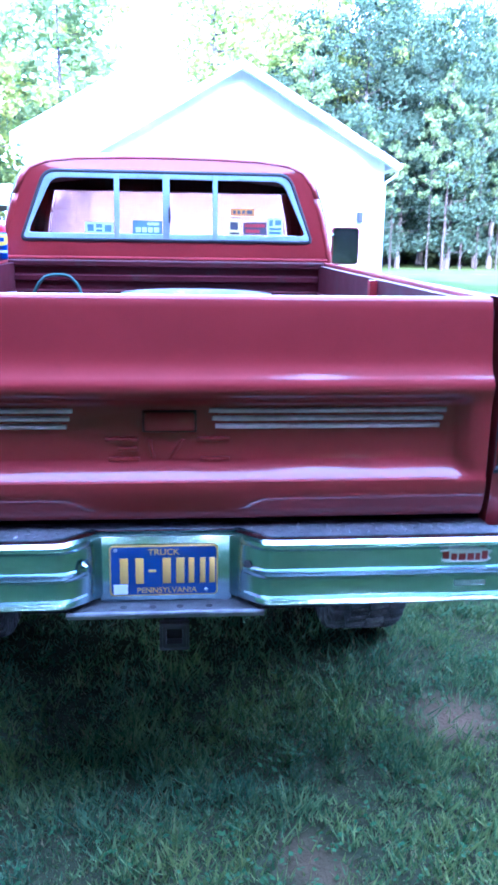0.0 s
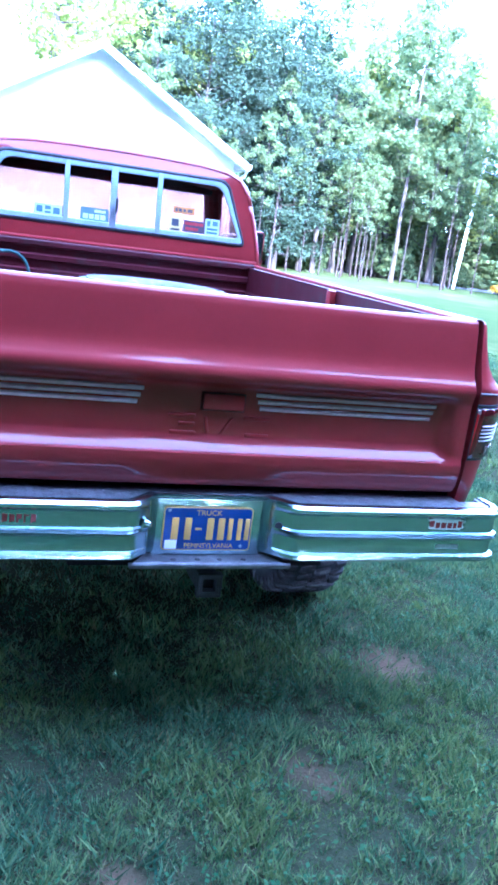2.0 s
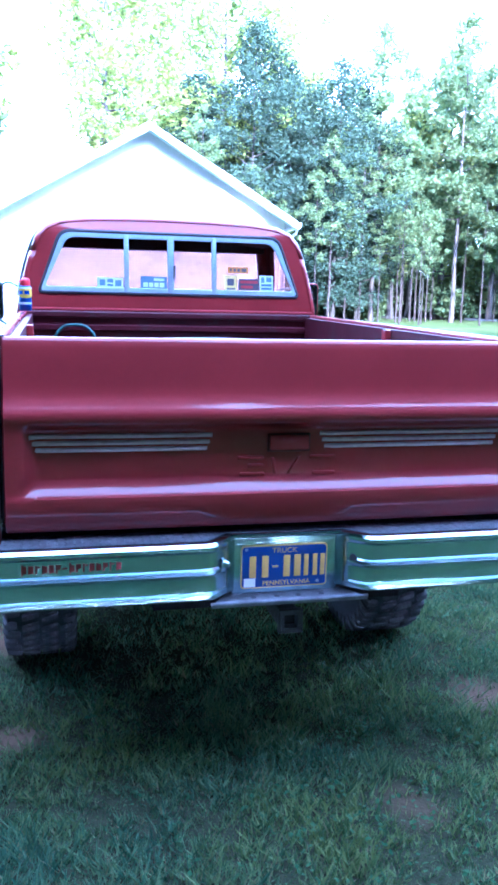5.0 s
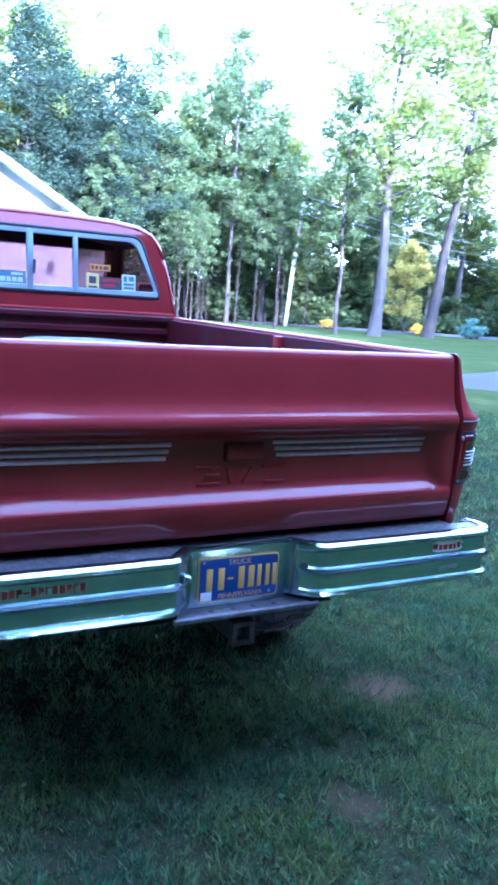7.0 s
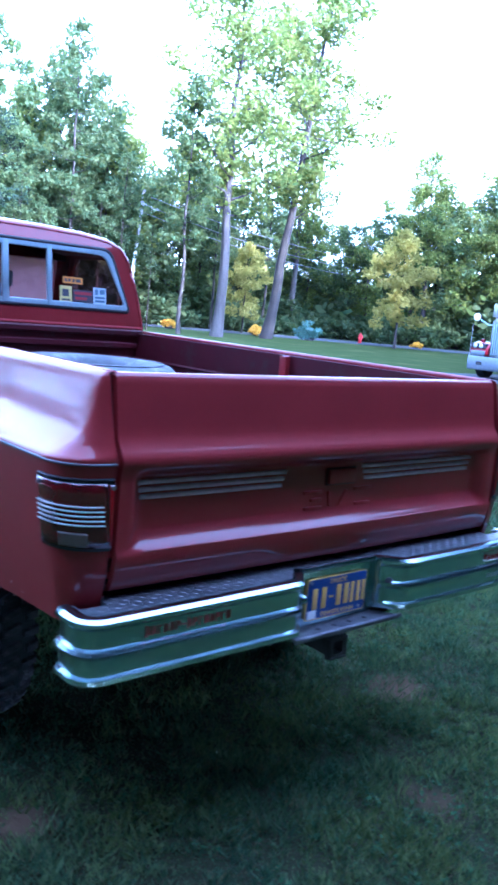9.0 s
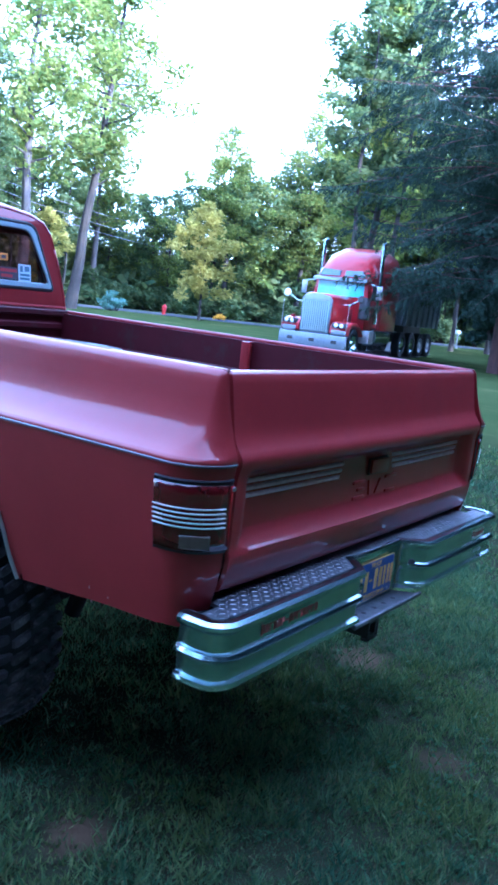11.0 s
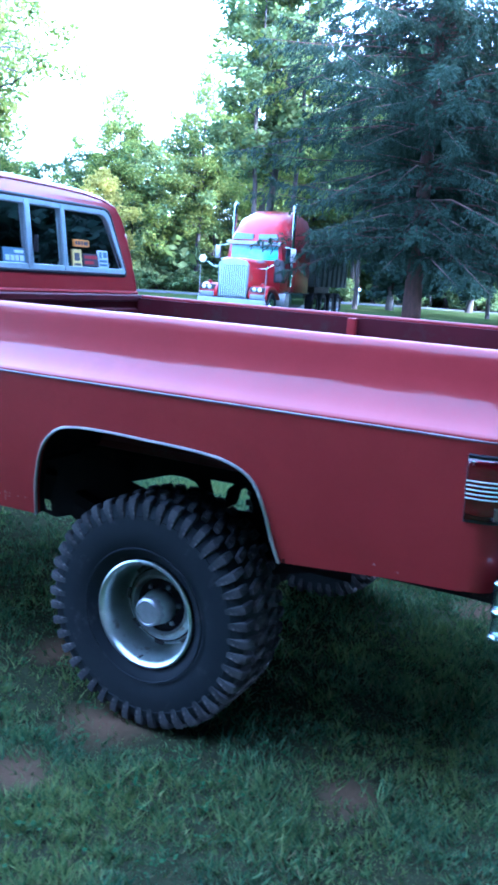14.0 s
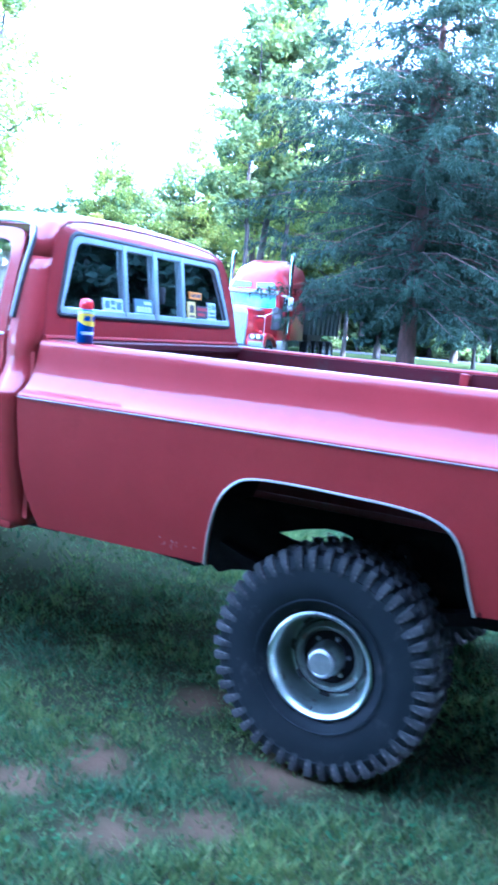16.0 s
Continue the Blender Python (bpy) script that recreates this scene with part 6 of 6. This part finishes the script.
def broad_tree(name, seed, h, r0, bare, spread, clumps, per, size, bark, leaves, lean=0.0, fork=0.6):
    """A tall woodland tree: bent tapered trunk, rising limbs and an open crown of clumps."""
    r = np.random.RandomState(seed)
    t = thing(name, "tall leafy woodland tree with an open crown", "tree")
    path = [Vector((lean * (k / 9) * h * 0.2 + r.normal(0, 0.0035 * h) * (k > 0), r.normal(0, 0.0035 * h) * (k > 0), h * k / 9)) for k in range(10)]
    path = curve_through(path, 16)
    wood = Shape().tube([path[0] + Vector((0, 0, -0.2))] + path, [r0 * 1.7] + [max(0.02, r0 * (1.25 if k == 0 else 1) * (1 - 0.93 * (k / 15) ** 0.9)) for k in range(16)], 9)
    centres = []
    for i in range(clumps):
        f = bare + (1 - bare) * (i + r.rand()) / clumps
        p = path[min(15, int(f * 15))].lerp(path[min(15, int(f * 15) + 1)], f * 15 % 1)
        a = i * 2.4 + r.normal(0, 0.4)
        shape = math.sin(math.pi * min(1, (f - bare) / (1 - bare) * 0.85 + 0.15)) ** 0.7
        reach = spread * shape * r.uniform(0.45, 1.1)
        end = p + Vector((math.cos(a) * reach, math.sin(a) * reach, reach * r.uniform(0.05, 0.6)))
        midp = p.lerp(end, 0.5) + Vector((0, 0, -0.08 * reach))
        wood.tube([p, midp, end], [max(0.012, r0 * 0.3 * (1.1 - f)), max(0.01, r0 * 0.18 * (1.1 - f)), 0.01], 5, cap=False)
        centres.append(end)
        if reach > spread * 0.35:
            centres.append(midp + Vector((r.normal(0, 0.3), r.normal(0, 0.3), 0.25)))
        if reach > spread * 0.6:
            centres.append(end + Vector((r.normal(0, 0.6), r.normal(0, 0.6), r.normal(0, 0.4))))
    centres.append(path[-1])
    part("trunk", wood, bark, t, merge=False)
    v, q = leaf_cloud(r, [tuple(c) for c in centres], spread * 0.25, per, size)
    soup("crown", v, q, leaves, t)
    return t


def spruce_tree(name, seed, h, r0, base, spread, count=60):
    """A big dark spruce: drooping tiers of branches hung with needle sprays."""
    r = np.random.RandomState(seed)
    t = thing(name, "large dark green spruce with drooping branches", "tree")
    wood = Shape().tube([(0, 0, -0.2), (0, 0, 0), (0.03, 0.02, h * 0.12), (0, 0, h * 0.5), (0, 0, h)], [r0 * 1.5, r0 * 1.25, r0, r0 * 0.6, 0.03], 12)
    P, Q, n0 = [], [], 0
    tiers = count
    for i in range(tiers):
        f = i / (tiers - 1)
        z = base + (h - base) * f ** 0.95 + r.normal(0, 0.25)
        reach = spread * (1 - f) ** 0.5 * (0.6 + 0.4 * min(1, f * 4)) + 0.3
        for j in range(int(4 + 4 * (1 - f))):
            a = r.uniform(0, 6.283)
            L = reach * r.uniform(0.38, 1.15)
            sag = r.uniform(0.2, 0.6)
            d = np.array([math.cos(a), math.sin(a), 0])
            k = np.linspace(0, 1, 7)
            line = np.array([0, 0, z]) + d * (L * k)[:, None] + np.array([0, 0, 1]) * (L * (0.12 * k - sag * k ** 2 + 0.16 * k ** 4))[:, None]
            wood.tube([tuple(p) for p in line[::2]], [0.045 * (1 - f) + 0.012, 0.03 * (1 - f) + 0.01, 0.018, 0.006], 4, cap=False)
            m = max(5, int(11 * L))
            kk = r.uniform(0.1, 1.0, m) ** 0.85
            c = np.stack([np.interp(kk, k, line[:, q]) for q in range(3)], 1)
            side = np.array([-d[1], d[0], 0])
            sgn = r.choice([-1, 1], m)[:, None]
            u = side * sgn * r.uniform(0.3, 1.0, (m, 1)) + d * r.uniform(0.1, 0.9, (m, 1)) + np.array([0, 0, 1]) * r.uniform(-0.9, 0.25, (m, 1))
            u /= np.linalg.norm(u, axis=1)[:, None]
            ln = (0.3 + 0.5 * (1 - kk)[:, None]) * r.uniform(0.6, 1.5, (m, 1)) * min(1.0, 0.5 + 0.15 * L)
            # needles: small leaves along each twig, the outer ones hanging
            per = 19
            s_ = np.tile(np.linspace(0.05, 1.0, per), m)[:, None]
            cc, uu, ll = np.repeat(c, per, 0), np.repeat(u, per, 0), np.repeat(ln, per, 0)
            cc = cc + uu * ll * s_ - np.array([0, 0, 0.35]) * ll * s_ ** 2
            g = r.normal(0, 1, (m * per, 3))
            g /= np.linalg.norm(g, axis=1)[:, None]
            v1 = uu * 1.0 + g * 0.7 + np.array([0, 0, -0.4])
            v1 *= r.uniform(0.07, 0.16, (m * per, 1))
            w = np.cross(v1, r.normal(0, 1, (m * per, 3)))
            w /= np.linalg.norm(w, axis=1)[:, None]
            w *= r.uniform(0.010, 0.026, (m * per, 1))
            p = np.stack([cc, cc + v1 * 0.5 - w, cc + v1, cc + v1 * 0.45 + w], 1)
            P.append(p.reshape(-1, 3))
            Q.append(np.arange(m * per)[:, None] * 4 + np.arange(4) + n0)
            n0 += 4 * m * per
    part("trunk", wood, BARK_RED, t, merge=False)
    soup("foliage", np.concatenate(P), np.concatenate(Q), NEEDLE, t)
    return t


def bush(name, seed, w, h, count, size, leaves):
    r = np.random.RandomState(seed)
    t = thing(name, "low leafy bush at the edge of the woods", "bush")
    stems = Shape()
    cs = []
    for i in range(count):
        a, d = r.uniform(0, 6.28), w * math.sqrt(r.rand())
        top = (d * math.cos(a), d * math.sin(a), h * r.uniform(0.25, 1.0) * (1 - 0.4 * (d / w) ** 2))
        stems.tube([(top[0] * 0.4, top[1] * 0.4, -0.05), (top[0] * 0.8, top[1] * 0.8, top[2] * 0.6), top], [0.03, 0.02, 0.008], 4, cap=False)
        cs.append(top)
    part("woody_stem", stems, BARK, t, merge=False)
    v, q = leaf_cloud(r, cs, w * 0.42, 60, size, 0.7)
    soup("leaves", v, q, leaves, t)
    return t


oak_a = broad_tree("oak_tree", 21, 20, 0.30, 0.3, 3.7, 50, 95, 0.15, BARK_PALE, LEAF)
oak_b = broad_tree("oak_tree", 22, 19, 0.30, 0.32, 3.4, 42, 95, 0.15, BARK, LEAF, lean=0.55)
pine_a = broad_tree("pine_tree", 23, 16, 0.15, 0.34, 2.3, 36, 80, 0.14, BARK, LEAF_DARK)
maple = broad_tree("maple_tree", 24, 12.5, 0.2, 0.2, 3.2, 36, 58, 0.18, BARK, LEAF)
dense = broad_tree("maple_tree", 25, 14, 0.25, 0.16, 3.7, 44, 58, 0.2, BARK, LEAF_DARK)
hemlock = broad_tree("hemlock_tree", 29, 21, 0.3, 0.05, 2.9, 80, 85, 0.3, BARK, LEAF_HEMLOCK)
fir = broad_tree("fir_tree", 34, 13, 0.13, 0.05, 2.6, 70, 130, 0.09, BARK, LEAF_FIR)
fir["label"] = "blue-green conifer at the edge of the woods"
hemlock["label"] = "dark hemlock added to shade the yard and darken the woods"
BARK_DARK = surface("dark_reddish_bark", (0.022, 0.014, 0.011), (0.012, 0.008, 0.007), scale=9, rough=0.95, bump=0.6, bump_scale=22, stretch=(1, 1, 0.25))
sapling = broad_tree("sapling", 36, 8.5, 0.055, 0.45, 1.1, 14, 40, 0.1, BARK_DARK, LEAF_DARK)
sapling["label"] = "thin dark-stemmed sapling in the woods"
gold = broad_tree("young_maple", 26, 7.5, 0.1, 0.16, 2.2, 26, 80, 0.14, BARK, LEAF_GOLD)
gold["label"] = "young maple with sunlight painted into its yellow-green leaves"
shrub = bush("bush", 27, 1.6, 2.2, 26, 0.2, LEAF_DARK)
shrub_d = bush("bush", 28, 1.9, 1.5, 24, 0.2, LEAF_DARK)
spruce = spruce_tree("spruce_tree", 31, 19.5, 0.33, 2.9, 8.3, 72)
young_spruce = spruce_tree("spruce_tree", 33, 6.4, 0.11, 0.9, 2.4, 26)
young_spruce["label"] = "young spruce with pale green drooping branches"


def stand(ob, spots, group):
    """The first spot takes the thing itself, the others copies. A spot: x, y, size, turn."""
    ob["group"] = group
    for i, (x, y, k, a) in enumerate(spots):
        m = Matrix.Translation((x, y, 0)) @ Matrix.Rotation(radians(a), 4, 'Z')
        if i == 0:
            ob.matrix_basis = m @ Matrix.Scale(k, 4)
        else:
            c = copy_thing(ob, m)
            c.scale = (k, k, k * (1 + 0.08 * math.sin(i * 1.9)))


rr = random.Random(5)
# the three tall trees on the far lawn, then others of their kind in the woods
stand(oak_a, [(28.3, 36.5, 1.12, 0), (44, 47, 0.9, 140), (58, 37, 0.9, 200), (-17, 35, 0.9, 30), (2.0, 40, 0.95, 100), (8.5, 44, 1.0, 60), (5, 52, 1.1, 160), (13, 50, 0.95, 220), (68, 24, 1.0, 10), (50.5, 27.5, 1.1, 75)], "woodland trees")
stand(oak_b, [(33.5, 38.0, 1.2, -41), (47, 25.5, 1.1, 250), (53, 41, 0.85, 60), (22, 52, 0.75, 10), (64, 30, 0.95, 120)], "woodland trees")
stand(pine_a, [(25.8, 36.8, 0.85, 0), (22.6, 44, 0.98, 140), (36, 47, 0.8, 300), (43.5, 24.5, 1.4, 20), (45.5, 22.6, 1.35, 170), (17.5, 44, 1.0, 30), (41, 47, 0.8, 60), (48, 19, 1.0, 90), (51, 11.2, 0.85, 0), (45.5, 8.4, 0.8, 100)], "woodland trees")
EDGE_LINE = curve_through([(6, 49, 0), (20, 49, 0), (33, 51, 0), (45, 49, 0), (55, 42, 0), (63, 32, 0), (69, 20, 0), (74, 6, 0), (76, -8, 0)], 52)
edge_a, edge_b, bush_a, bush_b = [], [], [], []
for i, p in enumerate(EDGE_LINE):
    away = Vector((p.x + 3, p.y, 0)).normalized()
    for row in (0, 1):
        if row == 1 and i % 2 == 0:
            continue
        q = p + away * (rr.uniform(-1.2, 1.5) + 7 * row) + Vector((rr.uniform(-0.8, 0.8), rr.uniform(-0.8, 0.8), 0))
        k = interp(i, [(0, 0.95), (4, 0.95), (7, 1.0), (11, 1.05), (13, 0.9), (16, 0.74), (20, 0.68), (25, 0.9), (30, 1.1), (36, 1.15), (52, 1.1)]) * rr.uniform(0.85, 1.12)
        (edge_a if (i + row) % 2 else edge_b).append((q.x, q.y, k, rr.uniform(0, 360)))
    if (i < 12 or i > 32) and i % 3:
        continue
    q = p - away * rr.uniform(0.5, 2.5)
    (bush_a if i % 2 else bush_b).append((q.x, q.y, rr.uniform(0.8, 1.4), rr.uniform(0, 360)))
# spots from (34, -8) on are out of view, added to shade semi and spruce
stand(dense, edge_a + [(-34, 25, 0.8, 40), (-40, -6, 0.8, 80), (40, 0, 0.8, 0), (46, -4, 0.95, 20), (34, -8, 0.8, 50), (39, -10, 0.9, 150), (30, -11, 0.8, 220), (44, -11, 0.9, 300), (35, -15, 0.9, 10)], "woodland edge")
stand(maple, edge_b + [(-9, 37, 0.9, 10), (-13, 33, 0.8, 70), (-5, 46, 1.1, 130), (-40, 8, 0.8, 200), (41, 6, 0.85, 0), (52, 4, 1.0, 30)], "woodland edge")
# trees beside the house, and unseen ones along the yard's side added to block light
for x, y, k, src in ((-16, 22, 1.3, maple), (-17.5, 12.0, 1.2, maple), (-18.0, 17.5, 1.2, dense), (-21, 14, 1.2, dense), (-20, 7, 1.1, maple), (-6.8, 31, 0.72, maple), (-4.9, 38, 0.9, dense), (-8.6, 33.5, 0.8, dense), (-15.5, -4.5, 1.0, dense), (-17, -9, 1.0, maple)):
    c = copy_thing(src, Matrix.Translation((x, y, 0)) @ Matrix.Rotation(x * 2.7, 4, 'Z'))
    c.scale = (k, k, k)
# unseen tall hemlocks, added behind the yard to block the low sun and sky
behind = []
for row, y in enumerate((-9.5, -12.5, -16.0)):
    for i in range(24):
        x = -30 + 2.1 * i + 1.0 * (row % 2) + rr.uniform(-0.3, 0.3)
        # gaps in the rows let some light through
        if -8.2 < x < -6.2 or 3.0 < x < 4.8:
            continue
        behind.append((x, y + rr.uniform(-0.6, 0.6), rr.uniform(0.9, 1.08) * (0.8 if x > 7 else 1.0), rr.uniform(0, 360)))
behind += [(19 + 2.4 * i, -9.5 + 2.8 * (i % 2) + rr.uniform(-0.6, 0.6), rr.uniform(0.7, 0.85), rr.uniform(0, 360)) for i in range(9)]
# also added out of view: a dense row along the yard's side, one behind the driveway
behind += [(-13.5 - 2.2 * (i % 2) + rr.uniform(-0.5, 0.5), -7.5 + 1.7 * i, rr.uniform(0.9, 1.06) if i < 6 else rr.uniform(0.56, 0.66), rr.uniform(0, 360)) for i in range(14)]
behind += [(13.5 + 2.4 * (i % 2), -7.5 + 1.5 * i, rr.uniform(0.52, 0.62), rr.uniform(0, 360)) for i in range(5)]
behind += [(46, 14.5, 0.8, 30), (52, 18, 0.8, 80), (43, 5, 0.8, 190), (50, 2, 0.85, 250), (57, 9, 0.85, 300), (62, 15, 0.85, 10)]
stand(fir, [(7.0, 43, 0.95, 20), (9.6, 41.5, 1.05, 140), (12.0, 43, 1.0, 75), (14.4, 42, 1.08, 200), (16.8, 44.5, 0.92, 310), (12.9, 47, 1.12, 10), (8.2, 47, 1.1, 90)], "dark conifers")
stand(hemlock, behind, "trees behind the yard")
thin = random.Random(15)
stand(sapling, [(5.5 + 0.62 * i + thin.uniform(-0.3, 0.3), thin.uniform(38.5, 48), thin.uniform(0.7, 1.15), thin.uniform(0, 360)) for i in range(36)], "saplings")
stand(gold, [(42.5, 35, 1.0, 0), (36.5, 44, 0.75, 200)], "young trees")
stand(shrub, bush_a, "woodland bushes")
stand(shrub_d, bush_b, "woodland bushes")
# undergrowth deeper in the woods
deep = random.Random(77)
under_a, under_b = [], []
for i, p in enumerate(EDGE_LINE):
    away = Vector((p.x + 3, p.y, 0)).normalized()
    for d in (4.5, 9.0) if i < 15 else (3.5, 7.0):
        q = p + away * (d + deep.uniform(-1.2, 1.2)) + Vector((deep.uniform(-1, 1), 0, 0))
        (under_a if deep.random() < 0.55 else under_b).append((q.x, q.y, deep.uniform(1.1, 1.75) * (1.0 if i < 15 else 1.5), deep.uniform(0, 360)))
stand(shrub, under_a, "woodland bushes")
stand(shrub_d, under_b, "woodland bushes")
stand(spruce, [(29.5, 9.6, 1.0, 30), (36.5, 5.0, 1.1, 150)], "spruces")
stand(young_spruce, [(20.0, 1.3, 1.0, 200)], "spruces")

# ---- small things by the road ----
POLE_WOOD = surface("weathered_pole", (0.3, 0.3, 0.28), (0.22, 0.215, 0.2), scale=6, rough=0.9, bump=0.3, stretch=(1, 1, 0.2))
pole = thing("utility_pole", "pale weathered wooden utility pole by the road", "utility pole", Matrix.Translation((27.3, 44.7, 0)))
part("pole", Shape().tube([(0, 0, -0.3), (0.25, 0, 3), (0.75, 0, 8.6)], [0.12, 0.11, 0.085], 12), POLE_WOOD, pole)
part("conduit", Shape().tube([(-0.12, -0.12, 0), (0.1, -0.12, 3), (0.28, -0.12, 5.0)], 0.04, 8), ALU, pole, "grey metal conduit")
part("cap_bracket", Shape().box(0.55, -0.1, 7.6, 0.95, 0.1, 7.75), DULL_METAL, pole, bevel=0.01)
for z, drop in ((8.3, 1.7), (7.7, 2.0), (7.2, 2.1)):
    pts = []
    for k in np.linspace(0, 1, 20):
        pts.append((28.0 + 24 * k, 44.6 + 1.0 * k, z - drop * k - 2.2 * k * (1 - k)))
    tagged(part("overhead_cable", Shape().tube(pts, 0.022, 5, cap=False), surface("cable_sheath", (0.14, 0.14, 0.14), (0.1, 0.1, 0.1), rough=0.5), merge=False), "slack overhead cable hung along the road", "cable", group="overhead cables")
HYDRANT_RED = surface("hydrant_red", (0.55, 0.03, 0.03), (0.45, 0.025, 0.025), rough=0.45)
hyd = thing("fire_hydrant", "small red fire hydrant beside the road", "hydrant", Matrix.Translation((43.9, 39.4, 0)))
part("barrel", Shape().revolve([(0, 0), (0.2, 0), (0.2, 0.05), (0.13, 0.07), (0.13, 0.5), (0.18, 0.52), (0.18, 0.56), (0.14, 0.62), (0.06, 0.7), (0.04, 0.78), (0, 0.78)], 16), HYDRANT_RED, hyd)
for s in (-1, 1):
    part("nozzle_cap", Shape().tube([(s * 0.1, 0, 0.42), (s * 0.22, 0, 0.42)], 0.065, 10), HYDRANT_RED, hyd)
box = thing("mailbox", "white mailbox on a wooden post by the road", "mailbox", Matrix.Translation((56.5, 22.0, 0)))
part("post", Shape().box(-0.05, -0.05, -0.1, 0.05, 0.05, 1.05), POLE_WOOD, box, bevel=0.01)
part("body", Shape().prism([(-0.13, 1.05), (0.13, 1.05), (0.13, 1.2), (0.09, 1.28), (0, 1.31), (-0.09, 1.28), (-0.13, 1.2)], "x", -0.35, 0.2), WHITE, box, bevel=0.01)
part("flag", Shape().box(-0.1, -0.15, 1.15, -0.06, -0.135, 1.4), HYDRANT_RED, box, "small red flag")
FLOWER = leafy("orange_yellow_blooms", (0.55, 0.33, 0.03), (0.6, 0.42, 0.06), back=0.3)
BLUISH = leafy("blue_green_leaves", (0.09, 0.16, 0.14), (0.13, 0.2, 0.18), back=0.3)
bloom = bush("flowering_bush", 41, 0.6, 0.75, 14, 0.08, FLOWER)
bloom["label"] = "low bush covered in orange-yellow blooms"
stand(bloom, [(36.3, 42.2, 1.0, 0), (30.2, 44.0, 0.8, 70), (47.4, 37.0, 0.7, 120)], "flowering bushes")
teal = bush("hydrangea_bush", 42, 0.8, 1.2, 18, 0.1, BLUISH)
teal["label"] = "rounded blue-green garden bush by the road"
stand(teal, [(38.2, 39.0, 1.0, 0)], "garden bushes")
